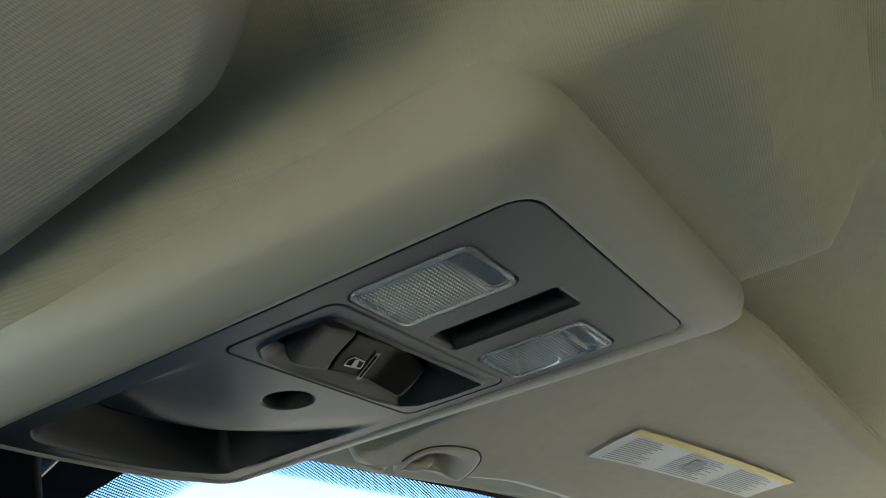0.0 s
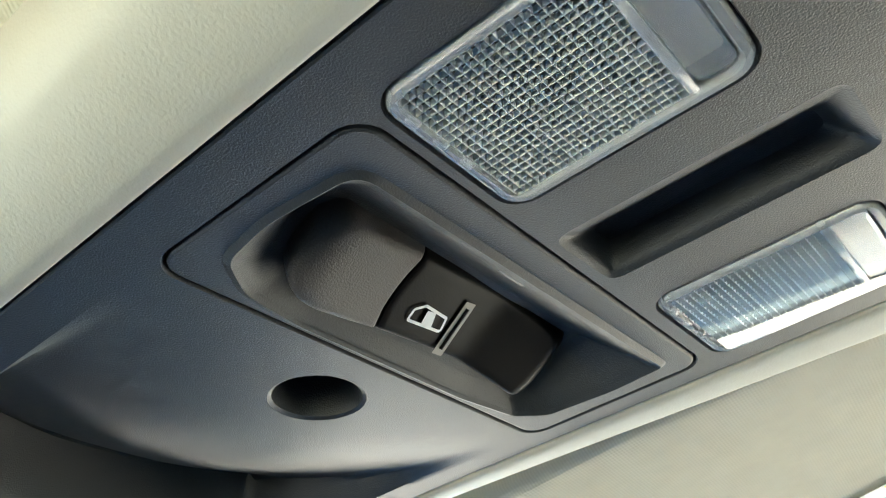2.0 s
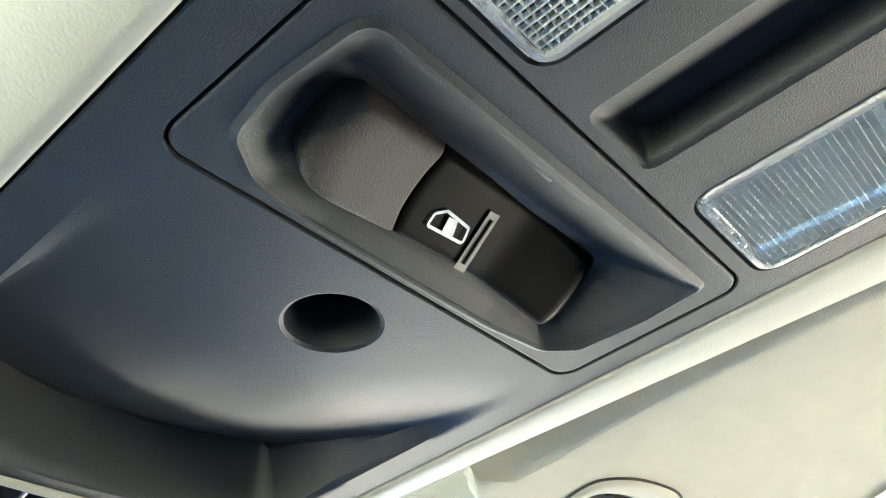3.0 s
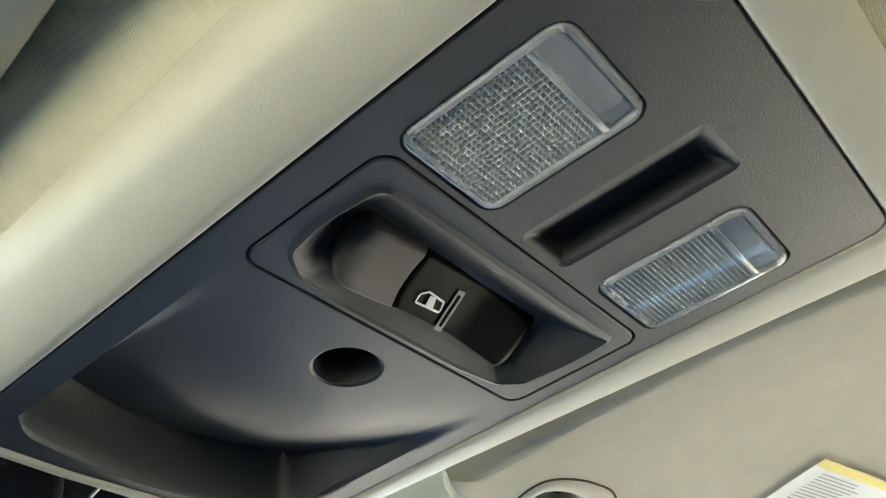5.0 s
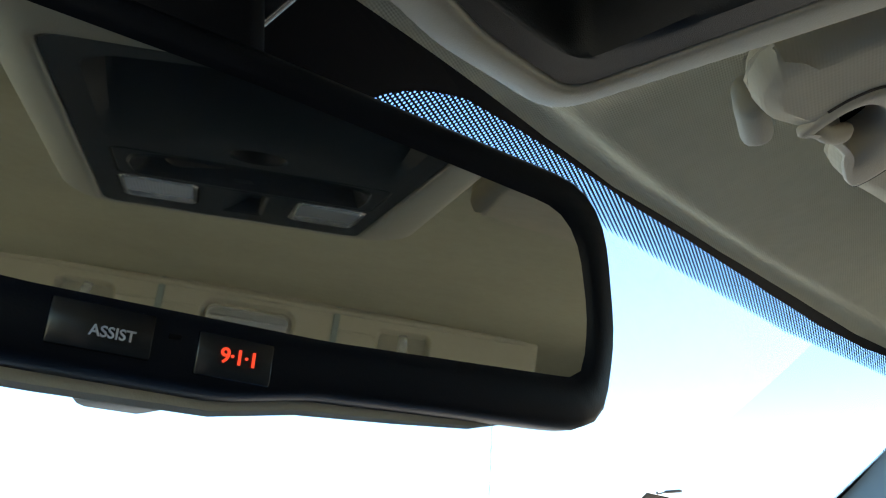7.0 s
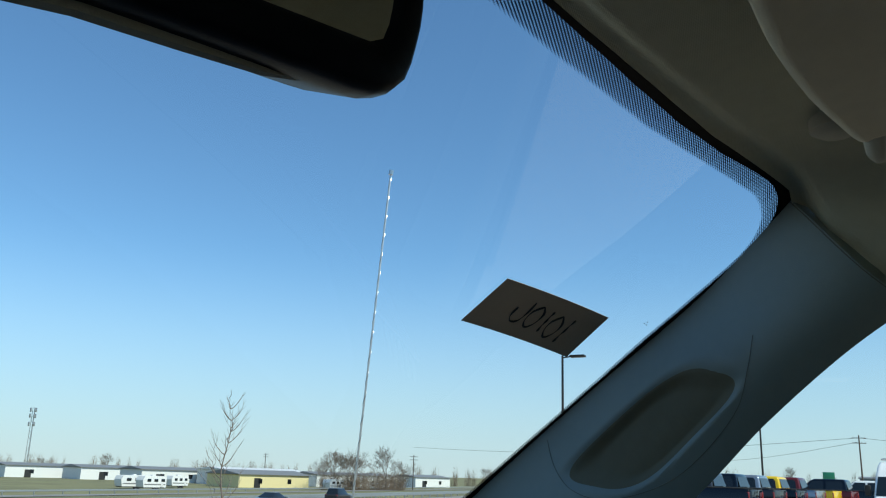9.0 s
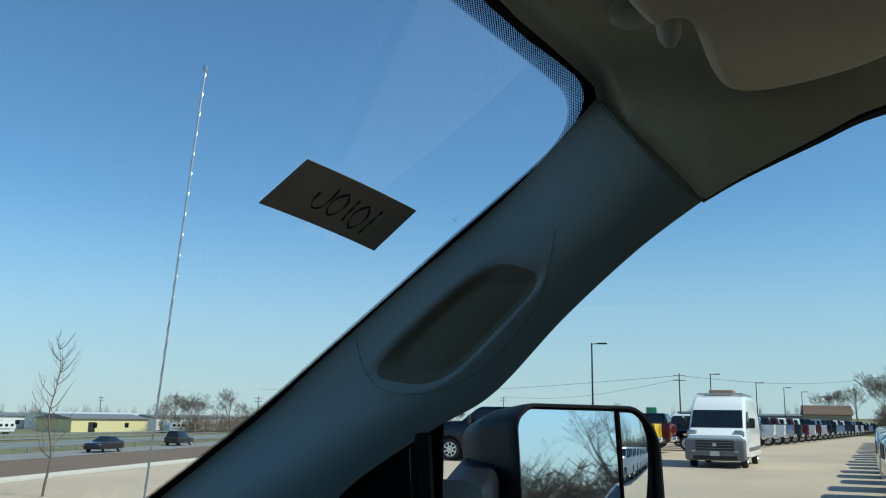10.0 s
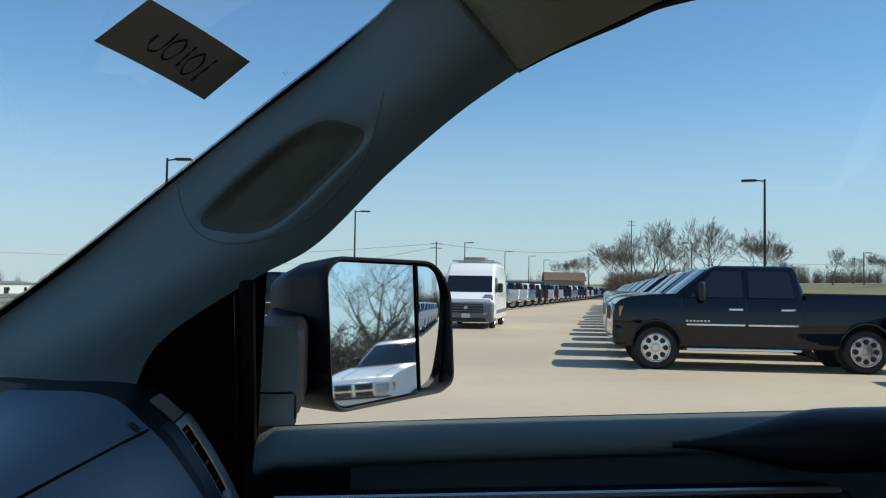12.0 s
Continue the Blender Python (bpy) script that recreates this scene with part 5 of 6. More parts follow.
AT, AB = Vector((0.895, 0.459, 1.975)), Vector((0.895, 0.509, 1.26))
part("whip", tube([AB.lerp(AT, k / 20) for k in range(21)], 0.0014, 6), material("steel_whip", (0.62, 0.62, 0.60), 0.35, 0.8), antenna)
part("spiral", tube([AB.lerp(AT, k / 420) + Vector((math.cos(k * 0.42), math.sin(k * 0.42), 0)) * 0.0013 for k in range(421)], 0.0004, 4), SILVER, antenna, "wound wire spiral")
part("tip", tube([AT, AT + Vector((0, -0.0008, 0.006))], 0.0032, 8), SILVER, antenna)
part("base", tube([AB + Vector((0, 0, -0.03)), AB + Vector((0, 0, 0.01))], [0.02, 0.008], 12), RUBBER, antenna)
fender = thing("front_fender", "plain painted truck fender and hood below the windshield", "fender", kind="structure")
BODY = material("silver_green_paint", (0.26, 0.29, 0.27), 0.38, 0.3, coat=0.3)
part("hood", thicken(surface(lambda i, j: (-0.86 + 1.72 * i / 12, 0.86 + 1.3 * j / 8, 1.395 - 0.10 * (j / 8) ** 2 - 0.03 * (i / 6 - 1) ** 4), 13, 9), 0.004), BODY, fender)
part("fender_side", box(0.885, 1.40, 1.127, 0.10, 1.64, 0.60, 0.012, 3), BODY, fender)
part("panel_gap", box(0.885, 0.655, 1.4275, 0.09, 0.010, 0.002), DARK, fender)


# ---- outdoors ----
def ground_z(x, y):
    z = -0.02
    if y > 12.6:
        z -= 2.0 * min(1, (y - 12.6) / 26) + 1.2 * smooth((y - 55) / 60)
    if y < -40 and x > 30:
        z += 3.5 * smooth((-40 - y) / 60) * smooth((x - 30) / 40)
    return z


DRY_GRASS = material("dry_grass", (0.20, 0.19, 0.09), 0.95, var=0.3, var_scale=0.12, stain=0.2, grain=0.6, grain_scale=25)
LOT = material("tan_concrete_lot", (0.55, 0.435, 0.315), 0.85, var=0.10, var_scale=0.22, stain=0.10, grain=0.3, grain_scale=60)
ROAD = material("grey_road", (0.26, 0.25, 0.235), 0.85, var=0.08, var_scale=0.4, stain=0.08)
SOIL = material("brown_mulch", (0.20, 0.135, 0.092), 0.95, var=0.25, var_scale=1.2, grain=0.8, grain_scale=30)
steps_x = [-3000, -1500, -700, -300, -150, -80, -40, -20, 0, 15, 30, 40, 50, 60, 70, 85, 100, 130, 170, 230, 300, 450, 700, 1500, 3000]
steps_y = [-3000, -1500, -700, -300, -150, -110, -95, -80, -70, -60, -50, -40, -20, 0, 12.6, 25.6, 38.6, 46, 55, 62, 70, 80, 90, 100, 115, 200, 400, 900, 3000]
tagged(link("ground", surface(lambda i, j: (steps_x[i], steps_y[j], ground_z(steps_x[i], steps_y[j])), len(steps_x), len(steps_y)), DRY_GRASS), "dry early-spring grass ground reaching the horizon", "ground", kind="structure")


def slab(name, x0, x1, y0, y1, z, mat, label, category, follow=False):
    n = 30
    bm = surface(lambda i, j: (x0 + (x1 - x0) * i / n, y0 + (y1 - y0) * j / 6, z + (ground_z(0, y0 + (y1 - y0) * j / 6) if follow else 0)), n + 1, 7)
    return tagged(link(name, bm, mat), label, category, kind="structure")


slab("pavement_1", -60, 290, -44, 12.4, 0.0, LOT, "pale tan concrete parking lot", "parking lot")
slab("pavement_2", -80, 300, 12.6, 41.4, 0.05, SOIL, "brown mulched bank falling to the road", "planting strip", True)
slab("road", -300, 500, 41.6, 48.0, 0.05, ROAD, "grey two-lane frontage road", "road", True)
slab("road", -600, 800, 84, 96, 0.08, ROAD, "grey highway lanes beyond the grass", "road", True)
tagged(link("curb", box(75, 12.5, 0.06, 290, 0.16, 0.14, 0.02), material("pale_curb", (0.55, 0.52, 0.47), 0.8, var=0.08)), "pale concrete curb at the lot's edge", "curb", kind="structure")

GALV = material("galvanised_steel", (0.42, 0.43, 0.43), 0.45, 0.7)


def guardrail(y, z, x0, x1, step):
    g = thing("guardrail", "galvanised steel guardrail on short posts along the road", "guardrail")
    part("beam", box((x0 + x1) / 2, y, z + 0.62, x1 - x0, 0.05, 0.28, 0.02), GALV, g)
    me = None
    k = x0
    while k <= x1:
        if me is None:
            p = part("post", box(0, 0.08, 0.34, 0.12, 0.14, 0.72, 0.01), GALV, g)
            me = p.data
        else:
            p = new("post", me)
            p.parent = g
        p.location = (k, y, z)
        k += step
    return g


guardrail(48.5, ground_z(0, 48.5), 10, 210, 4.0)
guardrail(52.5, ground_z(0, 52.5), 10, 230, 4.0)
guardrail(98.0, ground_z(0, 98), 40, 400, 6.0)

# ---- vehicles ----
TYRE = material("tyre_rubber", (0.018, 0.018, 0.018), 0.8, grain=0.3, grain_scale=200)
ALLOY = material("polished_alloy", (0.68, 0.68, 0.68), 0.25, 0.9)
TINT = material("tinted_glass", (0.012, 0.015, 0.018), 0.05, spec=0.7)
LAMP_CLEAR = material("headlamp", (0.36, 0.38, 0.40), 0.10, 0.5)
AMBER = material("amber_lens", (0.75, 0.22, 0.03), 0.2)
TAIL_RED = material("red_tail_lamp", (0.22, 0.012, 0.012), 0.2)
UNDER = material("black_underside", (0.02, 0.02, 0.02), 0.7)
PLATE = material("pale_plate", (0.6, 0.6, 0.58), 0.5)


def paint(name, color, metal=0.0):
    return material(name, color, 0.12, metal, var=0.03, spec=0.5)


def ring_wheel(parent, x, y, r, w, side, holes=8, shared={}):
    """A tyre with a rounded shoulder, and a dished rim with oval openings; side is -1 or 1."""
    key = (r, w, holes)
    if key not in shared:
        prof = [(r * 0.62, w * 0.42), (r * 0.80, w * 0.5), (r * 0.93, w * 0.47), (r * 0.99, w * 0.34), (r, 0.0), (r * 0.99, -w * 0.34), (r * 0.93, -w * 0.47), (r * 0.8, -w * 0.5), (r * 0.62, -w * 0.42)]
        t = surface(lambda i, j: (prof[j][1], prof[j][0] * math.cos(2 * math.pi * i / 32), prof[j][0] * math.sin(2 * math.pi * i / 32)), 32, len(prof), closed_u=True)
        d = [(r * 0.68, w * 0.44), (r * 0.64, w * 0.47), (r * 0.60, w * 0.37), (r * 0.27, w * 0.34), (r * 0.19, w * 0.36), (r * 0.16, w * 0.42), (r * 0.05, w * 0.43), (0.001, w * 0.43)]
        m = surface(lambda i, j: (d[j][1], d[j][0] * math.cos(2 * math.pi * i / 32), d[j][0] * math.sin(2 * math.pi * i / 32)), 32, len(d), closed_u=True)
        shared[key] = (t, m)
        shared[key] = None
        tob = link("tyre", t, TYRE)
        rob = link("rim", m, ALLOY)
        hb = bmesh.new()
        vs = [hb.verts.new((w * 0.37 + 0.012, r * 0.445 + r * 0.125 * math.cos(a), r * (0.125 + 0.030 * math.cos(a)) * math.sin(a))) for a in [2 * math.pi * k / 10 for k in range(10)]]
        hb.faces.new(vs)
        hob = link("rim_opening", hb, UNDER, smooth=False)
        shared[key] = (tob.data, rob.data, hob.data)
        for o in (tob, rob, hob):
            bpy.data.objects.remove(o)
    td, rd, hd = shared[key]
    wh = new("wheel", td)
    wh.parent = parent
    wh.matrix_basis = pose(x, y, r, 0, 0, 0 if side > 0 else 180)
    rim = new("rim", rd)
    rim.parent = wh
    rim["label"] = "polished alloy rim"
    for k in range(holes):
        h = new("rim_opening", hd)
        h.parent = wh
        h.matrix_basis = pose(0, 0, 0, 360 / holes * k, 0, 0)
    return wh


def flank(z):
    """Half width of a pickup's body at height z: widest at the beltline crease, leaning in above and below."""
    return interp(z, [(0.3, 0.93), (0.5, 0.972), (0.72, 0.996), (0.86, 1.0), (1.0, 0.992), (1.15, 0.972), (1.28, 0.945), (1.40, 0.905), (1.5, 0.88)])


def pickup(color, m, label, group="", detail=True, ram=False):
    """A crew-cab pickup, nose to +y, standing on z = 0."""
    ob = thing("pickup_truck", label, "pickup truck", m, group)
    R, FA, RA = 0.42, 1.95, -1.95
    arch = lambda c: [(c + 0.47 * math.cos(radians(a)), 0.44 + 0.45 * math.sin(radians(a))) for a in range(0, 181, 12)]
    low = [(2.80, 0.42), (2.48, 0.40)] + arch(FA) + [(1.36, 0.42), (-1.36, 0.42)] + arch(RA) + [(-2.50, 0.55), (-3.08, 0.60)]
    up = [(-3.10, 1.36), (-0.87, 1.38), (-0.86, 1.27), (1.52, 1.29), (1.58, 1.37), (2.05, 1.35), (2.45, 1.31), (2.68, 1.25), (2.80, 1.16), (2.84, 0.98), (2.86, 0.62)]
    bm = bmesh.new()
    f = bm.faces.new([bm.verts.new((-1.0, y, z)) for y, z in low + up])
    ex = bmesh.ops.extrude_face_region(bm, geom=[f])
    for v in [g for g in ex["geom"] if isinstance(g, bmesh.types.BMVert)]:
        v.co.x = 1.0
    for z in (0.55, 0.72, 0.86, 0.93, 1.05, 1.15, 1.22, 1.28):
        bmesh.ops.bisect_plane(bm, geom=bm.verts[:] + bm.edges[:] + bm.faces[:], plane_co=(0, 0, z), plane_no=(0, 0, 1))
    for y in (2.3, 2.55, 2.7):
        bmesh.ops.bisect_plane(bm, geom=bm.verts[:] + bm.edges[:] + bm.faces[:], plane_co=(0, y, 0), plane_no=(0, 1, 0))
    for v in bm.verts:
        v.co.x = math.copysign(flank(v.co.z) - 0.13 * max(0, (v.co.y - 2.2) / 0.66) ** 2, v.co.x)
    part("body", bm, color, ob, angle=38)
    g0 = [(0.925, 1.64), (0.925, -0.86), (-0.925, -0.86), (-0.925, 1.64)]
    g1 = [(0.735, 0.86), (0.735, -0.72), (-0.735, -0.72), (-0.735, 0.86)]
    rings = []
    for t, b in ((0, 0), (0.25, 0.010), (0.5, 0.016), (0.85, 0.018), (0.96, 0.004), (1.0, -0.03), (1.06, -0.12)):
        tt = min(1, t)
        pts = [(a[0] + (c[0] - a[0]) * tt, a[1] + (c[1] - a[1]) * tt) for a, c in zip(g0, g1)]
        pts = [(p[0] * (1 + b), p[1] + (b * 0.6 if p[1] > 0 else -b * 0.6)) for p in pts]
        rings.append(at_z(rounded_poly(pts, [0.12, 0.08, 0.08, 0.12], 3), 1.26 + 0.60 * tt + (0.028 if t > 1 else 0)))
    part("cab", loops(rings, cap_end=True), color, ob, angle=40)
    lean = lambda z: 0.925 - (z - 1.26) / 0.60 * 0.19 + 0.010
    for a in (((1.30, 1.31), (0.30, 1.31), (0.30, 1.785), (0.84, 1.785)), ((0.18, 1.31), (-0.66, 1.31), (-0.62, 1.69), (-0.52, 1.785), (0.18, 1.785))):
        for s in (-1, 1):
            bm = bmesh.new()
            bm.faces.new([bm.verts.new((s * (lean(z) + 0.006), y, z)) for y, z in a])
            part("side_window", thicken(bm, 0.004), TINT, ob, smooth=False)
    for y0, z0, w0, y1, z1, w1, nm in ((1.615, 1.32, 0.82, 0.94, 1.822, 0.66, "windshield"), (-0.885, 1.42, 0.70, -0.765, 1.775, 0.60, "rear_window")):
        bm = surface(lambda i, j: (-(w0 + (w1 - w0) * j / 4) + 2 * (w0 + (w1 - w0) * j / 4) * i / 8, y0 + (y1 - y0) * j / 4 + (0.045 if y0 > 0 else 0.0) * (1 - (i / 4 - 1) ** 2), z0 + (z1 - z0) * j / 4), 9, 5)
        part(nm, thicken(bm, 0.012), SHIELD if y0 > 0 else TINT, ob)
    part("bed_floor", box(0, -2.0, 1.365, 1.60, 1.80, 0.02), UNDER, ob)
    for s in (-1, 1):
        part("bed_rail", box(s * 0.88, -2.0, 1.385, 0.10, 2.2, 0.03, 0.012), UNDER, ob)
    part("underbody", box(0, 0, 0.50, 1.5, 5.2, 0.22), UNDER, ob)
    bm = loops([[(x, 2.80 + dy - 0.10 * (abs(x) / 0.95) ** 2 * 1.6, z) for x, z in rounded_poly([(0.94, 0.44), (0.94, 0.78), (-0.94, 0.78), (-0.94, 0.44)][::-1], 0.06, 3)] for dy in (-0.10, 0.08, 0.13)], cap_start=True, cap_end=True)
    part("front_bumper", bm, CHROME if ram else color, ob)
    if ram:
        part("bumper_opening", box(0, 2.93, 0.57, 0.95, 0.03, 0.11, 0.02, 2), UNDER, ob)
        part("valance", box(0, 2.80, 0.40, 1.70, 0.16, 0.12, 0.03, 2), UNDER, ob, "black lower valance")
        part("bumper_step", box(0, 2.86, 0.80, 1.80, 0.10, 0.05, 0.02, 2), UNDER, ob)
        for s in (-1, 1):
            part("hood_crease", tube([(s * 0.52, 1.62, 1.352), (s * 0.50, 2.1, 1.338), (s * 0.46, 2.6, 1.272)], 0.022, 6), color, ob)
            part("fog_lamp", box(s * 0.66, 2.90, 0.59, 0.16, 0.03, 0.11, 0.03, 2), LAMP_CLEAR, ob)
    part("rear_bumper", box(0, -3.16, 0.64, 1.90, 0.18, 0.22, 0.04, 2), CHROME, ob)
    part("grille", box(0, 2.83, 1.00, 1.10, 0.08, 0.36, 0.03, 2), CHROME, ob, "chrome grille surround")
    for gx in ((-0.27, 0.27) if ram else (0,)):
        for gz in ((0.915, 1.085) if ram else (1.00,)):
            part("grille_opening", box(gx, 2.868, gz, 0.46 if ram else 0.98, 0.02, 0.13 if ram else 0.26, 0.01), UNDER, ob)
    for s in (-1, 1):
        part("headlamp", box(s * 0.72, 2.80, 1.02, 0.30, 0.15, 0.24, 0.04, 2), LAMP_CLEAR, ob)
        part("turn_lamp", box(s * 0.872, 2.655, 1.03, 0.10, 0.13, 0.22, 0.025, 2), AMBER, ob)
        part("tail_lamp", box(s * 0.90, -3.085, 1.12, 0.11, 0.06, 0.32, 0.02, 2), TAIL_RED, ob)
        part("mirror", box(s * 1.10, 1.10, 1.42, 0.18, 0.12, 0.34, 0.05, 3), UNDER, ob)
        part("mirror_arm", box(s * 0.98, 1.12, 1.34, 0.16, 0.06, 0.06, 0.02, 1), UNDER, ob)
        ring_wheel(ob, s * 0.85, FA, R, 0.27, s, 8 if detail else 0)
        ring_wheel(ob, s * 0.85, RA, R, 0.27, s, 8 if detail else 0)
        if detail:
            part("running_board", box(s * 0.99, 0.31, 0.385, 0.16, 2.14, 0.05, 0.02), CHROME, ob)
            for y0, y1 in ((1.37, 0.27), (0.21, -0.72)):
                part("side_strip", box(s * 1.004, (y0 + y1) / 2, 0.82, 0.014, y0 - y1, 0.036, 0.005), CHROME, ob)
            for y in (0.44, -0.53):
                part("door_handle", box(s * 0.992, y, 1.10, 0.035, 0.27, 0.045, 0.015, 2), CHROME, ob)
            for y in (1.46, 0.24, -0.83):
                bm = surface(lambda i, j: (s * (flank(0.44 + 0.85 * j / 10) + 0.001), y - 0.005 + 0.010 * i, 0.44 + 0.85 * j / 10), 2, 11)
                part("door_seam", bm, UNDER, ob)
            for c in (FA, RA):
                bm = bmesh.new()
                bm.faces.new([bm.verts.new((s * 0.70, c + 0.50 * math.cos(radians(a)), 0.42 + 0.47 * math.sin(radians(a)))) for a in range(0, 361, 20)])
                part("arch_liner", thicken(bm, 0.02), UNDER, ob, smooth=False)
                lip = [(s * (flank(z) + 0.004), y, z) for y, z in arch(c)]
                part("arch_lip", tube(lip, 0.022, 6), color, ob)
    part("tailgate", box(0, -3.085, 1.04, 1.62, 0.05, 0.60, 0.02), color, ob)
    part("rear_plate", box(0, -3.262, 0.68, 0.32, 0.01, 0.16), PLATE, ob)
    for o in ob.children:
        if not o.name.startswith("wheel"):
            for v in o.data.vertices:
                v.co.z = v.co.z * 1.03 - 0.11 * smooth((v.co.y - 1.4) / 1.3) * smooth((v.co.z - 0.6) / 0.5) if ram else v.co.z * 1.08
                v.co.y = v.co.y if v.co.y < 2.2 else 2.2 + (v.co.y - 2.2) * 0.88
    if detail:
        for k in range(7):
            part("side_badge", box(-1.002, 1.36 - 0.068 * k, 0.955, 0.008, 0.045, 0.035), SILVER, ob)
        part("antenna_fin", box(0, -0.55, 1.99, 0.05, 0.16, 0.05, 0.02, 2), color, ob)
    return ob


SHIELD = material("pickup_windshield", (0.012, 0.018, 0.024), 0.05, spec=0.5)
NAVY = material("navy_black_paint", (0.0022, 0.004, 0.009), 0.05, var=0.03, spec=0.5)
WHITE = paint("white_truck_paint", (0.82, 0.82, 0.81))
SILVERP = paint("silver_truck_paint", (0.42, 0.43, 0.45), 0.7)
REDP = paint("maroon_truck_paint", (0.11, 0.014, 0.016))
YELLOW = paint("yellow_truck_paint", (0.75, 0.50, 0.02))
BLUE = paint("pale_blue_paint", (0.30, 0.38, 0.46), 0.5)
CHARC = paint("charcoal_paint", (0.05, 0.05, 0.055), 0.5)

near = pickup(NAVY, pose(16.36, -8.46, 0, 0, 0, -15), "glossy navy-black crew-cab pickup with chrome trim, parked in a row", "row of parked pickups")
copy_thing(near, pose(11.9, -12.9, 0, 0, 0, -15))
copy_thing(near, pose(33.5, 2.25, 0, 0, 0, -16))
plain = {}
for nm, mt in (("navy-black", NAVY), ("white", WHITE), ("silver", SILVERP), ("red", REDP), ("charcoal", CHARC), ("pale blue", BLUE), ("yellow", YELLOW)):
    plain[nm] = (mt, None)


def row_truck(nm, x, y, yaw, group):
    mt, first = plain[nm]
    if first is None:
        plain[nm] = (mt, pickup(mt, pose(x, y, 0, 0, 0, yaw), "%s crew-cab pickup parked in a long row" % nm, group, False))
    else:
        copy_thing(first, pose(x, y, 0, 0, 0, yaw))


order = ["pale blue", "navy-black", "white", "charcoal", "navy-black", "red", "charcoal", "silver", "white", "navy-black"]
for i in range(1, 24):
    row_truck(order[i % 10] if i > 1 else "pale blue", 16.36 + 2.76 * i, -8.46 - 0.92 * i + (0.1 if i % 3 else -0.1), -17, "row of parked pickups")
far = ["charcoal", "navy-black", "silver", "yellow", "red", "navy-black", "white", "silver", "white", "white", "silver", "charcoal", "red", "navy-black"]
def far_row(i):
    """The far row runs straight, then bends away behind the van."""
    x = 33.5 + 2.76 * i if i < 5 else 47.3 + 3.7 * (i - 5)
    return x, 2.25 - 0.94 * i if x < 47 else interp(x, [(47, -2.35), (56, -8.4), (63.3, -11.5), (300, -108.5)])


for i in range(1, 34):
    row_truck(far[(i - 1) % 14] if i < 14 else order[(i * 3) % 10], *far_row(i), -17, "far row of parked pickups")


def far_pickup(color, x, y, label):
    ob = thing("pickup_truck", label, "pickup truck", pose(x, y, 0, 0, 0, -18), "far row of parked pickups")
    part("body", box(0, 0, 0.92, 1.96, 6.0, 0.88, 0.08, 1), color, ob)
    part("cab", loops([at_z(rounded_poly([(0.94, 1.36), (0.94, -1.14), (-0.94, -1.14), (-0.94, 1.36)], 0.1, 2), 1.30), at_z(rounded_poly([(0.74, 0.66), (0.74, -0.98), (-0.74, -0.98), (-0.74, 0.66)], 0.1, 2), 1.83)], cap_end=True), color, ob)
    part("rear_window", box(0, -1.10, 1.58, 1.3, 0.08, 0.34), TINT, ob)
    for s in (-1, 1):
        part("tail_lamp", box(s * 0.92, -3.0, 1.14, 0.11, 0.06, 0.30), TAIL_RED, ob)
        part("side_window", box(s * 0.86, -0.1, 1.55, 0.06, 1.6, 0.34), TINT, ob)
        for y_ in (1.95, -1.95):
            ring_wheel(ob, s * 0.88, y_, 0.41, 0.27, s, 0)
    return ob


lite = {}
for i in range(34, 60):
    nm = order[(i * 7) % 10]
    x_, y_ = far_row(i)
    if nm not in lite:
        lite[nm] = far_pickup(plain[nm][0], x_, y_, "%s pickup far along the parked row" % nm)
    else:
        copy_thing(lite[nm], pose(x_, y_, 0, 0, 0, -18))

# white pickups behind, seen in the door mirror
wr = pickup(WHITE, pose(3.09, -19.0, 0, 0, 0, 38), "white crew-cab pickup with chrome grille, parked nose out", "row of white pickups", True, True)
for k in range(1, 7):
    copy_thing(wr, pose(3.09 + 1.9 * k, -19.0 - 2.6 * k, 0, 0, 0, 38))


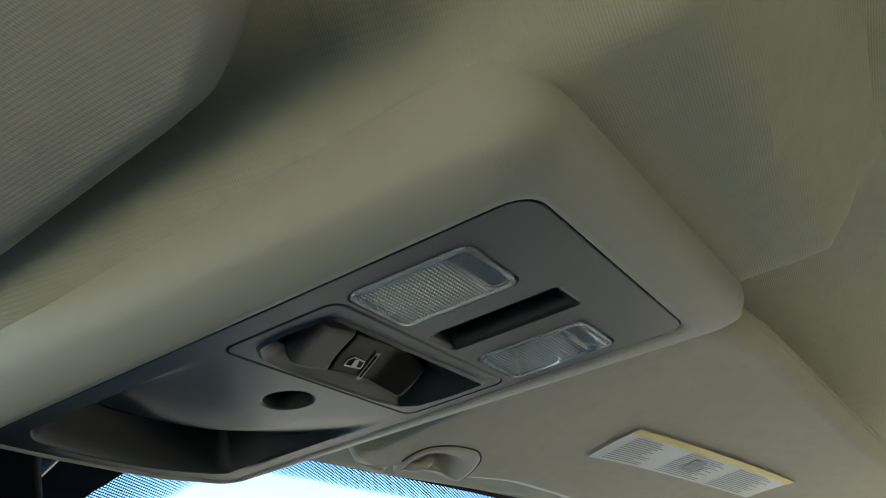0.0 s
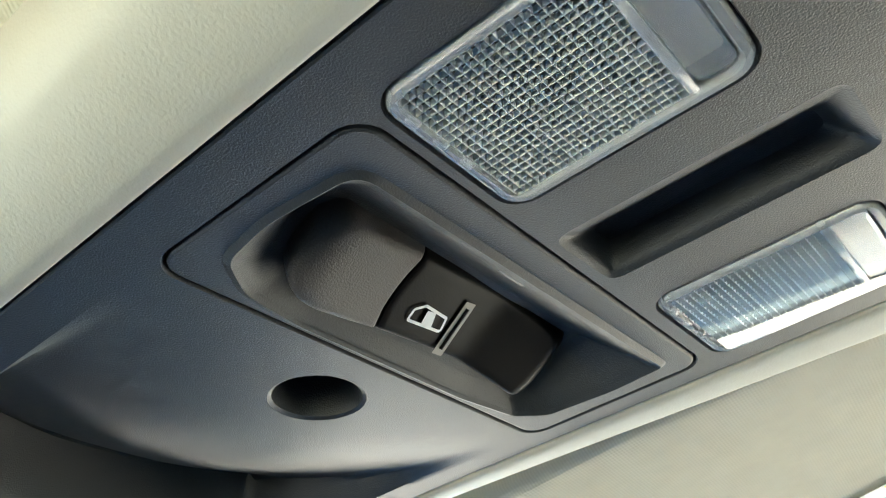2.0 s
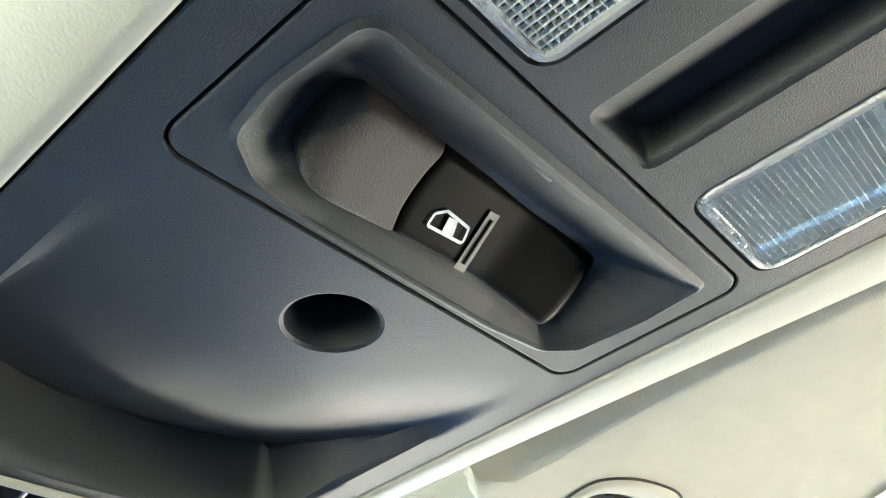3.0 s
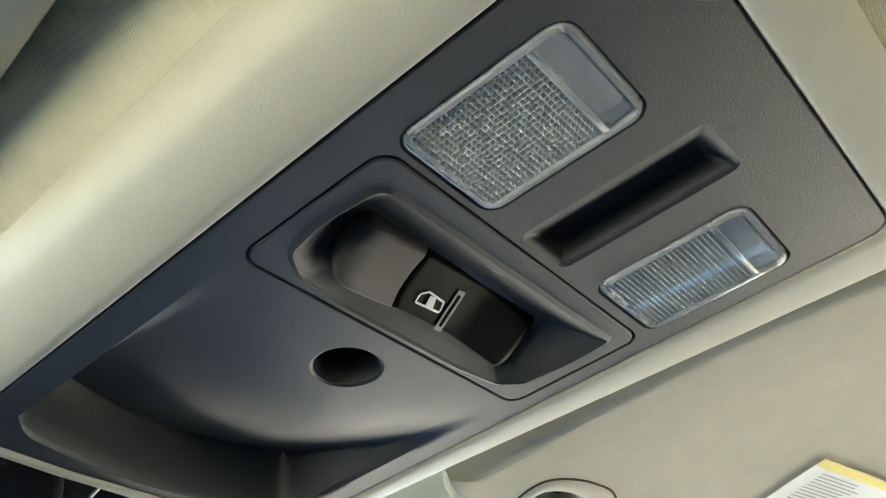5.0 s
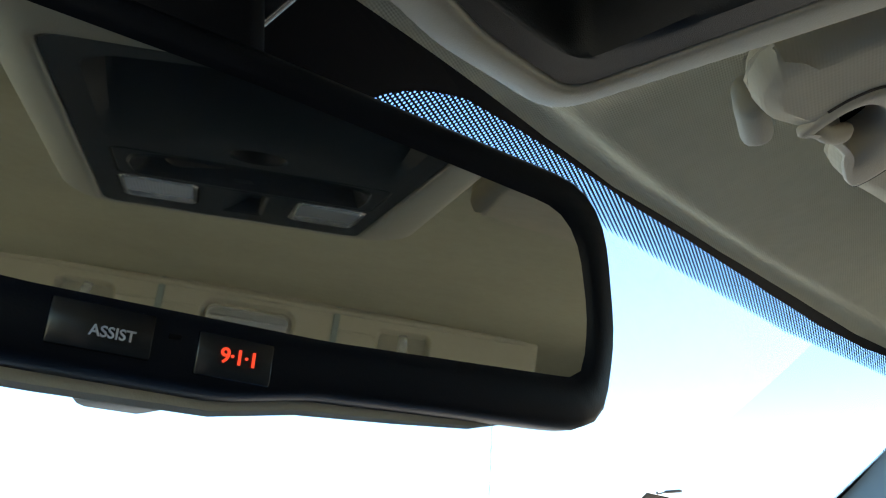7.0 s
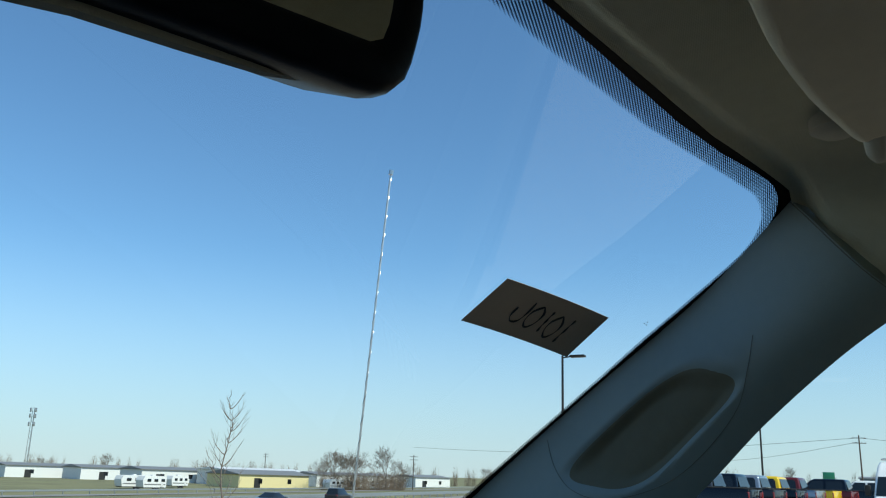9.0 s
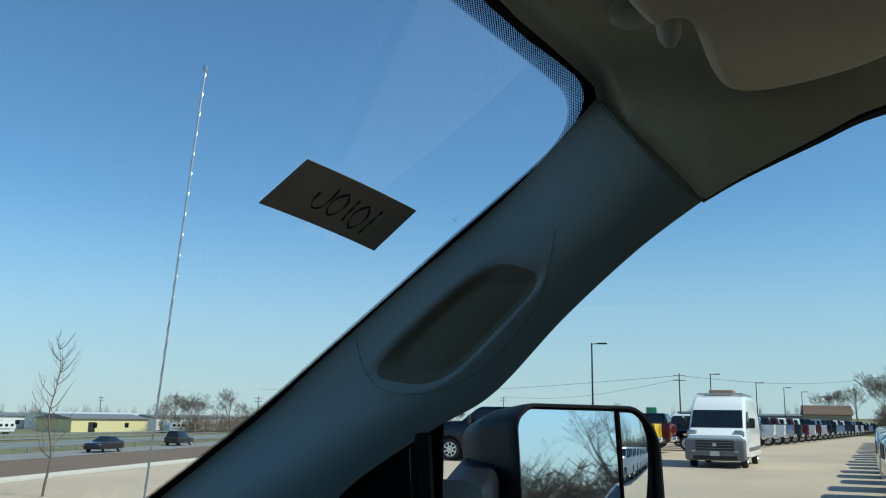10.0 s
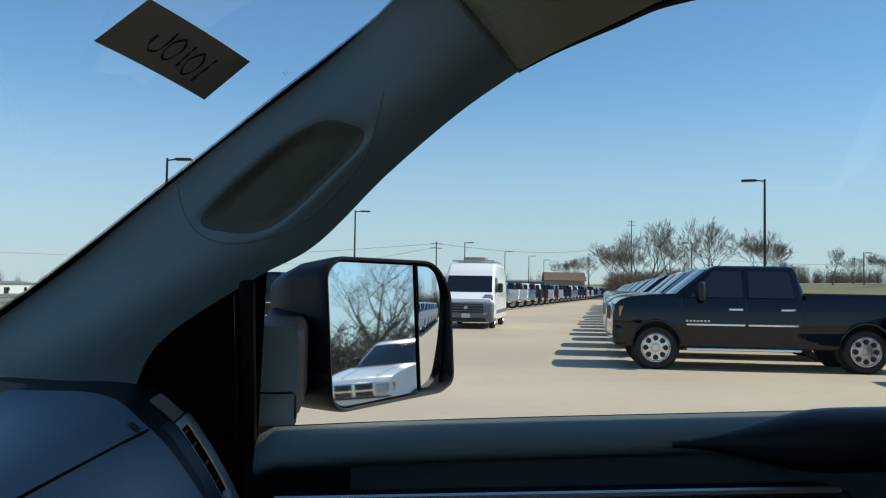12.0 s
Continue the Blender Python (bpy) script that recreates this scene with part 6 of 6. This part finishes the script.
def van(m):
    ob = thing("cargo_van", "tall white cargo van with grey bumper, parked in the aisle", "van", m)
    VW = paint("white_van_paint", (0.88, 0.88, 0.87))
    GREY = material("grey_bumper_plastic", (0.15, 0.155, 0.165), 0.55)
    st = [(2.70, 0.55, 0.90, 0.90, 0.86), (2.66, 0.45, 1.12, 0.98, 0.92), (2.35, 0.40, 1.26, 1.01, 0.94), (2.06, 0.38, 1.38, 1.02, 0.96), (1.50, 0.36, 2.14, 1.02, 0.93), (1.20, 0.34, 2.42, 1.02, 0.90), (0.8, 0.32, 2.52, 1.02, 0.92), (-2.6, 0.32, 2.52, 1.02, 0.92), (-3.0, 0.36, 2.46, 1.0, 0.90)]
    rings = []
    for y, z0, z1, w0, w1 in st:
        rings.append([(x, y, z) for x, z in rounded_poly([(w0, z0), (w0, z0 + (z1 - z0) * 0.45), (w1, z1), (-w1, z1), (-w0, z0 + (z1 - z0) * 0.45), (-w0, z0)], [0.05, 0.3, 0.14, 0.14, 0.3, 0.05], 4)])
    part("body", loops(rings, cap_start=True, cap_end=True), VW, ob, angle=40)
    bm = bmesh.new()
    bm.faces.new([bm.verts.new(p) for p in ((-0.90, 2.085, 1.40), (0.90, 2.085, 1.40), (0.85, 1.635, 2.010), (-0.85, 1.635, 2.010))])
    part("windshield", thicken(bm, 0.02), SHIELD, ob, smooth=False)
    part("bumper", box(0, 2.62, 0.63, 2.05, 0.42, 0.76, 0.10, 3), GREY, ob, "grey plastic bumper")
    part("grille", box(0, 2.80, 0.78, 1.30, 0.10, 0.36, 0.04, 2), UNDER, ob)
    for z in (0.68, 0.78, 0.88):
        part("grille_bar", box(0, 2.853, z, 1.22, 0.012, 0.03), GREY, ob)
    part("lower_intake", box(0, 2.79, 0.36, 1.5, 0.10, 0.14, 0.03, 2), UNDER, ob)
    part("front_badge", box(0, 2.862, 0.80, 0.14, 0.012, 0.12, 0.03, 2), SILVER, ob)
    part("front_plate", box(0, 2.862, 0.50, 0.32, 0.01, 0.16), PLATE, ob)
    for s in (-1, 1):
        part("headlamp", box(s * 0.80, 2.46, 1.17, 0.34, 0.26, 0.26, 0.07, 3), LAMP_CLEAR, ob)
        part("fog_lamp", box(s * 0.72, 2.83, 0.58, 0.16, 0.02, 0.12, 0.03, 2), LAMP_CLEAR, ob)
        part("mirror", box(s * 1.18, 1.75, 1.55, 0.20, 0.14, 0.36, 0.05, 2), UNDER, ob)
        bm = bmesh.new()
        bm.faces.new([bm.verts.new(p) for p in ((s * 1.03, 1.75, 1.38), (s * 1.03, 0.85, 1.38), (s * 0.965, 0.85, 1.95), (s * 0.965, 1.45, 1.95))])
        part("door_window", thicken(bm, 0.006), TINT, ob, smooth=False)
        part("side_moulding", box(s * 1.02, -0.6, 0.62, 0.03, 4.2, 0.14, 0.02), GREY, ob)
        ring_wheel(ob, s * 0.88, 1.75, 0.35, 0.22, s, 0)
        ring_wheel(ob, s * 0.88, -1.75, 0.35, 0.22, s, 0)
    part("underbody", box(0, 0, 0.42, 1.6, 4.8, 0.2), UNDER, ob)
    for y in (0.6, -0.6, -1.8):
        part("roof_rack_bar", tube([(-0.82, y, 2.62), (0.82, y, 2.62)], 0.03, 6), GALV, ob)
    for s in (-1, 1):
        part("roof_rack_rail", tube([(s * 0.8, 0.9, 2.60), (s * 0.8, -2.3, 2.60)], 0.03, 6), GALV, ob)
    part("rack_load", box(0.1, -0.9, 2.72, 0.9, 1.1, 0.16, 0.03), material("tan_crate", (0.35, 0.22, 0.15), 0.8), ob)
    return ob


van(pose(34.24, -5.96, 0, 0, 0, 73))


def car(color, m, label, suv=False):
    ob = thing("car", label, "car", m)
    h = 1.70 if suv else 1.46
    st = [(2.25, 0.45, 0.72, 0.80), (2.15, 0.30, 0.86, 0.88), (1.2, 0.28, 0.98, 0.91), (0.75, 0.28, 1.04, 0.91), (-1.6, 0.28, 1.08, 0.91), (-2.15, 0.30, 1.02, 0.88), (-2.28, 0.45, 0.9, 0.8)]
    part("body", loops([[(x, y, z) for x, z in rounded_poly([(w, z0), (w, z1), (-w, z1), (-w, z0)], 0.14, 3)] for y, z0, z1, w in st], cap_start=True, cap_end=True), color, ob)
    b0 = [(0.80, 0.95), (0.80, -2.05 if suv else -1.75), (-0.80, -2.05 if suv else -1.75), (-0.80, 0.95)]
    b1 = [(0.62, 0.15), (0.62, -1.75 if suv else -0.95), (-0.62, -1.75 if suv else -0.95), (-0.62, 0.15)]
    part("glasshouse", loops([at_z(rounded_poly(b0, 0.1, 3), 1.02), at_z(rounded_poly(b1, 0.1, 3), h - 0.06)], cap_end=False), TINT, ob)
    part("roof", loops([at_z(rounded_poly(scaled(b1, 1.02), 0.1, 3), h - 0.07), at_z(rounded_poly(scaled(b1, 0.9), 0.1, 3), h)], cap_end=True), color, ob)
    for s in (-1, 1):
        for y in (1.35, -1.35):
            ring_wheel(ob, s * 0.80, y, 0.33, 0.21, s, 0)
        part("headlamp", box(s * 0.68, 2.17, 0.72, 0.34, 0.12, 0.14, 0.04), LAMP_CLEAR, ob)
        part("tail_lamp", box(s * 0.70, -2.20, 0.88, 0.30, 0.10, 0.18, 0.03), TAIL_RED, ob)
    return ob


car(CHARC, pose(78.0, 43.4, ground_z(0, 43.4) + 0.06, 0, 0, 90), "dark grey hatchback on the frontage road")
car(CHARC, pose(99, 45.6, ground_z(0, 45.6) + 0.06, 0, 0, -90), "grey sport utility car on the frontage road", True)

# ---- lamp posts, poles, wires, trees, buildings ----
BRONZE = material("dark_bronze_pole", (0.03, 0.028, 0.026), 0.5, 0.4)
WOOD = material("weathered_pole_wood", (0.10, 0.08, 0.065), 0.9)


def polar(az, d):
    return d * math.sin(radians(az)), d * math.cos(radians(az))


def lamp_post(x, y, h, turn, z=0.0):
    ob = thing("lamp_post", "dark bronze parking-lot lamp post with a flat head", "street lamp", pose(x, y, z, 0, 0, turn), "lot lamp posts")
    part("base", tube([(0, 0, 0), (0, 0, 0.7)], 0.28, 12), LOT, ob, "round concrete footing")
    part("pole", tube([(0, 0, 0.7), (0, 0, h)], [0.085, 0.06], 8), BRONZE, ob)
    part("arm", tube([(0, 0, h - 0.12), (0.5, 0, h - 0.06)], 0.04, 6), BRONZE, ob)
    part("head", box(0.85, 0, h - 0.06, 0.85, 0.36, 0.13, 0.05, 2), BRONZE, ob)
    return ob


first = None
for az, d, turn in ((91.8, 73, 0), (79.6, 46, -10), (99.2, 121, 0), (101.9, 148, 0), (103.5, 168, 0), (104.5, 190, 0), (118.4, 52, 150), (114.0, 119, 170), (124, 150, 0)):
    x, y = polar(az, d)
    z = 0
    if first is None:
        first = lamp_post(x, y, 8, -90 + turn)
    else:
        copy_thing(first, pose(x, y, 0, 0, 0, -90 + turn))


def utility_pole(x, y, h, turn):
    ob = thing("utility_pole", "weathered wooden utility pole with cross-arms", "utility pole", pose(x, y, ground_z(x, y), 0, 0, turn))
    part("pole", tube([(0, 0, 0), (0, 0, h)], [0.17, 0.11], 8), WOOD, ob)
    for z in (h - 0.5, h - 1.4):
        part("cross_arm", box(0, 0.12, z, 2.4, 0.1, 0.12), WOOD, ob)
        for k in (-1.0, -0.4, 0.4, 1.0):
            part("insulator", tube([(k, 0.12, z + 0.06), (k, 0.12, z + 0.22)], 0.04, 6), GALV, ob)
    return ob


spots = [polar(97.3, 175), polar(70, 260), polar(86, 300), polar(110.2, 240), polar(128, 320), polar(60.5, 330)]
for (x, y), h in zip(spots, (11, 10, 10, 18, 14, 11)):
    utility_pole(x, y, h, random.Random(x).random() * 20 - 100)
for a, b, ha, hb in ((0, 3, 10.5, 14), (0, 1, 10.5, 9.5), (0, 2, 9.8, 9.5), (3, 4, 12, 12)):
    w = thing("power_line", "thin dark overhead power line between poles", "cable")
    pa, pb = Vector((*spots[a], ha)), Vector((*spots[b], hb))
    part("wire", tube([pa.lerp(pb, k / 12) - Vector((0, 0, 2.0 * math.sin(math.pi * k / 12))) for k in range(13)], 0.03, 4), BRONZE, w)
tower = thing("cell_tower", "slender grey lattice mast with antenna panels", "mast", pose(*polar(46.6, 415), -3.2))
for k in range(3):
    part("leg", tube([(0.8 * math.cos(k * 2.1), 0.8 * math.sin(k * 2.1), 0), (0.5 * math.cos(k * 2.1), 0.5 * math.sin(k * 2.1), 28)], 0.12, 5), GALV, tower)
for z in (21, 24.5, 27):
    for k in range(3):
        part("antenna_panel", box(1.3 * math.cos(k * 2.1), 1.3 * math.sin(k * 2.1), z, 0.5, 0.5, 1.8, 0.05), GALV, tower)
for k in range(12):
    part("brace", tube([(0.7 * math.cos(k * 2.1), 0.7 * math.sin(k * 2.1), k * 2.3), (0.7 * math.cos(k * 2.1 + 2.1), 0.7 * math.sin(k * 2.1 + 2.1), k * 2.3 + 2.3)], 0.06, 4), GALV, tower)

BARK = material("grey_brown_bark", (0.165, 0.135, 0.108), 0.95, var=0.2, var_scale=3)


def bare_tree(h, seed, m, label, spread=1.0, depth=7, trunk=0.022, thin=0.0008):
    rnd = random.Random(seed)
    ob = thing("bare_tree", label, "tree", m)
    tb, cb = bmesh.new(), bmesh.new()

    def grow(p, d, length, r, lvl):
        n = 4 if lvl < 2 else 3
        path, rad = [p], [r]
        q, e = p.copy(), d.copy()
        for k in range(n):
            e = (e + Vector((rnd.uniform(-1, 1), rnd.uniform(-1, 1), rnd.uniform(-0.3, 0.6))) * 0.16).normalized()
            q = q + e * length / n
            path.append(q.copy())
            rad.append(max(r * (1 - 0.42 * (k + 1) / n), h * thin))
        tube(path, rad, 6 if lvl < 2 else (4 if lvl < 4 else 3), tb if lvl == 0 else cb, caps=False)
        if lvl >= depth:
            return
        kids = rnd.choice((2, 3, 3)) if lvl else rnd.choice((3, 4, 5))
        for k in range(kids):
            t = rnd.uniform(0.45, 1.0) if k else 1.0
            i = min(n, max(1, int(round(t * n))))
            a = rnd.uniform(0, 2 * math.pi)
            tilt = rnd.uniform(0.45, 1.05) * spread if k else rnd.uniform(0.1, 0.45)
            side = Vector((math.cos(a), math.sin(a), 0))
            nd = (e * math.cos(tilt) + side * math.sin(tilt)).normalized()
            nd = (nd + Vector((0, 0, 0.14))).normalized()
            grow(path[i], nd, length * rnd.uniform(0.66, 0.88), rad[i] * rnd.uniform(0.55, 0.8), lvl + 1)
    grow(Vector((0, 0, -0.1)), Vector((0, 0, 1)), h * 0.30, h * trunk, 0)
    part("trunk", tb, BARK, ob)
    part("crown", cb, BARK, ob, "bare forking branches")
    return ob


t1 = bare_tree(12, 11, pose(*polar(111.5, 150), 0.8), "large bare deciduous tree at the lot's edge", trunk=0.03, thin=0.0014)
t2 = bare_tree(10.6, 23, pose(*polar(115.3, 118), 0.5), "bare deciduous tree with a rounded crown", trunk=0.032, thin=0.0014)
t3 = bare_tree(9.5, 35, pose(*polar(118.6, 140), 1.5), "smaller bare deciduous tree", trunk=0.03, thin=0.0018)
rnd = random.Random(9)
for src, az, d, k in ((t1, 110.6, 155, 0.9), (t2, 112.6, 160, 1.0), (t3, 109.6, 165, 1.1), (t3, 119.8, 150, 0.5), (t1, 122.3, 160, 0.5), (t2, 123.4, 165, 0.45), (t3, 124.8, 160, 0.55), (t1, 128, 150, 1.0), (t2, 134, 140, 1.0), (t1, 142, 130, 1.0),
                      (t2, 107.5, 260, 0.9), (t3, 106.2, 280, 1.0), (t1, 100.5, 330, 0.8), (t3, 98.7, 300, 0.8), (t1, 68.3, 250, 0.95), (t2, 65.0, 240, 1.0), (t3, 66.2, 235, 1.1), (t2, 64.3, 260, 0.8), (t2, 69.2, 255, 0.8), (t1, 51, 420, 0.8), (t2, 47.5, 400, 0.7), (t3, 44, 380, 0.8), (t2, 75, 380, 0.8), (t1, 80, 400, 0.8), (t3, 83, 350, 0.9), (t2, 88.5, 380, 0.8), (t1, 93.5, 420, 0.8)):
    x, y = polar(az, d)
    c = copy_thing(src, pose(x, y, ground_z(x, y) - 0.1, 0, 0, rnd.uniform(0, 360)))
    c.scale = (k, k, k)
edge_tree = bare_tree(9.6, 58, pose(3.2, -52, -0.1), "bare spreading tree behind the lot's edge", 1.05, 6, 0.046, 0.0008)
edge_bush = bare_tree(6.2, 77, pose(6.2, -51, -0.1), "smaller twiggy bare tree behind the lot's edge", 1.15, 6, 0.020, 0.0009)
for k in range(12):
    x, y = (-24 + 3.6 * k if k < 7 else -17 + 3.9 * k) + rnd.uniform(-0.6, 0.6), -55 - 9 * rnd.random()
    c = copy_thing((edge_bush, edge_tree, edge_bush)[k % 3], pose(x, y, -0.1, 0, 0, rnd.uniform(0, 360)))
    sc = rnd.uniform(0.75, 1.05)
    c.scale = (sc, sc, sc)
young = thing("young_tree", "slim young bare street tree at the lot's edge", "tree", pose(15.6, 9.85, 0))
rnd2 = random.Random(8)
lead = [Vector((0.10 * math.sin(k * 0.7) * k / 12, 0.04 * math.cos(k), 2.80 * k / 12)) for k in range(13)]
part("trunk", tube(lead, [0.030 - 0.0022 * k for k in range(13)], 6), BARK, young)
cb = bmesh.new()
for k in range(3, 13):
    for q in range(2 if k < 10 else 3):
        a = rnd2.uniform(0, 6.28)
        ln = (1.35 - 0.075 * k) * rnd2.uniform(0.7, 1.1)
        pts = [lead[k] + Vector((math.cos(a + 0.2 * math.sin(9 * t)), math.sin(a + 0.2 * math.sin(9 * t)), 0)) * ln * 0.55 * t ** 0.8 + Vector((0, 0, ln * 0.80 * t ** 1.3)) for t in (0, 0.2, 0.4, 0.6, 0.8, 1.0)]
        tube(pts, [0.010, 0.008, 0.0065, 0.005, 0.0035, 0.002], 4, cb, False)
        for w in range(5):
            b2, j = a + rnd2.uniform(-1.3, 1.3), 1 + w % 4
            side = pts[j] + Vector((math.cos(b2) * 0.20, math.sin(b2) * 0.20, 0.24)) * ln * rnd2.uniform(0.7, 1.2)
            tube([pts[j], pts[j].lerp(side, 0.5) + Vector((0, 0, -0.012)), side], [0.0045, 0.003, 0.0016], 3, cb, False)
part("crown", cb, BARK, young, "thin bare twigs")

# brush and far woods
BRUSH = material("brown_brush", (0.20, 0.150, 0.105), 0.95, var=0.3, var_scale=0.5)


def brush(name, places, label, seed, hh):
    rnd = random.Random(seed)
    V, F = [], []
    for x, y in places:
        z = ground_z(x, y) - 0.1
        for k in range(16):
            a, r = rnd.uniform(0, 6.28), rnd.uniform(0, 1.6)
            bx, by = x + r * math.cos(a), y + r * math.sin(a)
            tx, ty, tz = bx + rnd.uniform(-0.8, 0.8), by + rnd.uniform(-0.8, 0.8), z + hh * rnd.uniform(0.4, 1.1)
            w = hh * 0.012
            i = len(V)
            V.extend([(bx - w, by, z), (bx + w, by, z), (bx, by + w, z), (tx, ty, tz)])
            F.extend([(i, i + 1, i + 3), (i + 1, i + 2, i + 3), (i + 2, i, i + 3)])
            for s in range(4):
                q = rnd.uniform(0.35, 0.95)
                px, py, pz = bx + (tx - bx) * q, by + (ty - by) * q, z + (tz - z) * q
                ex, ey, ez = px + rnd.uniform(-0.9, 0.9), py + rnd.uniform(-0.9, 0.9), pz + hh * rnd.uniform(0.05, 0.3)
                i = len(V)
                V.extend([(px, py, pz - w), (px, py, pz + w), (ex, ey, ez)])
                F.append((i, i + 1, i + 2))
    me = bpy.data.meshes.new(name)
    me.from_pydata(V, [], F)
    me.materials.append(BRUSH)
    return tagged(new(name, me), label, "brush", kind="stuff")


brush("brush", [(-30 + 0.2 * k, -47 - 9 * rnd.random()) for k in range(280)], "tangled brown leafless brush behind the parked trucks", 3, 3.9)
brush("brush", [polar(rnd.uniform(64.0, 69.5), rnd.uniform(238, 262)) for k in range(70)], "brown leafless thicket across the highway", 14, 5.0)
brush("brush", [polar(rnd.uniform(108.8, 114.5), rnd.uniform(140, 175)) for k in range(190)], "brown leafless undergrowth below the bare trees", 4, 4.2)
far_pts = []
for k in range(260):
    az = rnd.choice((rnd.uniform(40, 108), rnd.uniform(117, 150)))
    far_pts.append(polar(az, rnd.uniform(420, 520)))
brush("far_woods", [polar(rnd.uniform(114.0, 131.0), rnd.uniform(300, 335)) for k in range(200)], "brown leafless woods on a far rise", 8, 6.0)
brush("far_woods", far_pts, "distant leafless woods along the horizon", 6, 9.0)


def shed(m, w, d, h, wall, roof, label, doors=0, windows=0, ridge=1.0):
    ob = thing("building", label, "building", m)
    part("wall", box(0, 0, h / 2, w, d, h), wall, ob)
    bm = bmesh.new()
    o = 0.5
    A = [(-w / 2 - o, -d / 2 - o, h), (w / 2 + o, -d / 2 - o, h), (w / 2 + o, 0, h + ridge), (-w / 2 - o, 0, h + ridge), (w / 2 + o, d / 2 + o, h), (-w / 2 - o, d / 2 + o, h)]
    vs = [bm.verts.new(p) for p in A]
    for q in ((0, 1, 2, 3), (3, 2, 4, 5), (0, 3, 5), (1, 4, 2)):
        bm.faces.new([vs[i] for i in q])
    part("roof", thicken(bm, 0.15), roof, ob, smooth=False)
    for k in range(windows):
        x = -w / 2 + w * (k + 0.7) / (windows + 0.4)
        part("window", box(x, -d / 2 - 0.03, h * 0.5, 1.4, 0.08, 1.3), TINT, ob)
    for k in range(doors):
        x = -w / 2 + w * (k + 0.3) / (doors + 0.2)
        part("door", box(x, -d / 2 - 0.03, 1.3, 2.2, 0.08, 2.6), UNDER, ob)
    return ob


YWALL = material("yellow_siding", (0.72, 0.62, 0.33), 0.7)
WWALL = material("white_siding", (0.75, 0.75, 0.73), 0.7)
GROOF = material("grey_metal_roof", (0.20, 0.20, 0.20), 0.5)
WROOF = material("white_metal_roof", (0.7, 0.7, 0.69), 0.4)
BRICK = material("tan_wall", (0.40, 0.33, 0.24), 0.8)
x, y = polar(60.2, 262)
shed(pose(x, y, -3.2, 0, 0, -20), 26, 14, 3.6, YWALL, GROOF, "low yellow building with a grey roof across the highway", 1, 2, 1.2)
x, y = polar(59.8, 300)
shed(pose(x, y, -3.2, 0, 0, -20), 34, 14, 4.6, WWALL, WROOF, "white metal-roofed shed behind the yellow building", 0, 0, 0.8)
for az, d, w in ((54.5, 300, 24), (51.5, 330, 30), (64.6, 310, 22), (66.6, 330, 24), (47.5, 340, 30), (70.5, 360, 20)):
    x, y = polar(az, d)
    shed(pose(x, y, -3.2, 0, 0, -25), w, 14, 4.0, WWALL, GROOF, "low white industrial building across the highway", 1, 2, 0.9)
for az, d, w, h in ((103.2, 300, 26, 4.0), (98.6, 330, 16, 5.0)):
    x, y = polar(az, d)
    shed(pose(x, y, 0, 0, 0, -100), w, 14, h, material("blue_grey_siding", (0.22, 0.26, 0.32), 0.7), GROOF, "blue-grey commercial building beyond the parked rows", 0, 3, 0.6)
x, y = polar(105.8, 270)
shed(pose(x, y, 0, 0, 0, -100), 12, 10, 4.2, BRICK, material("brown_roof", (0.16, 0.10, 0.07), 0.8), "tan gabled building beyond the parked rows", 0, 1, 2.6)


def travel_trailer(m, w, label):
    """A boxy camper with a slanted nose, windows, a stripe and two wheels, long side to -y."""
    ob = thing("travel_trailer", label, "trailer", m, "trailers across the highway")
    side = rounded_poly([(w / 2, 0.55), (w / 2, 2.9), (-w / 2 + 0.5, 2.9), (-w / 2, 2.0), (-w / 2 + 0.3, 0.55)], [0.15, 0.3, 0.3, 0.3, 0.2], 4)
    part("body", loops([[(x, y, z) for x, z in side] for y in (-1.2, 1.2)], cap_start=True, cap_end=True), WWALL, ob, angle=30)
    for k in range(3):
        part("window", box(-w / 2 + w * (k + 0.9) / 3.4, -1.22, 2.0, w * 0.16, 0.06, 0.6, 0.02), TINT, ob)
    part("stripe", box(0.1, -1.22, 1.15, w - 0.7, 0.03, 0.22), GROOF, ob, "grey painted stripe")
    part("door", box(w * 0.32, -1.22, 1.45, 0.7, 0.05, 1.7, 0.02), WROOF, ob)
    part("roof_unit", box(0.3, 0, 3.0, 0.8, 0.7, 0.25, 0.06, 2), WROOF, ob)
    part("underside", box(0.1, 0, 0.48, w - 0.8, 2.0, 0.16), UNDER, ob)
    for k in (-0.45, 0.45):
        part("wheel", tube([(0.4 + k, -1.18, 0.36), (0.4 + k, -0.95, 0.36)], 0.36, 14), TYRE, ob)
    return ob


for az, d, w in ((52.6, 205, 7.5), (53.7, 200, 6.2), (55.2, 225, 5.2), (64.9, 240, 6.5)):
    x, y = polar(az, d)
    travel_trailer(pose(x, y, ground_z(x, y), 0, 0, -28 + az / 4), w, "white travel trailer parked across the highway")
sign = thing("highway_sign", "green highway sign on two posts", "road sign", pose(*polar(95.5, 150), 0, 0, 0, -95))
part("panel", box(0, 0, 3.4, 1.7, 0.06, 1.1, 0.03), material("green_sign", (0.02, 0.20, 0.11), 0.4), sign)
for s in (-1, 1):
    part("post", tube([(s * 0.55, 0.08, 0), (s * 0.55, 0.08, 3.8)], 0.06, 6), GALV, sign)
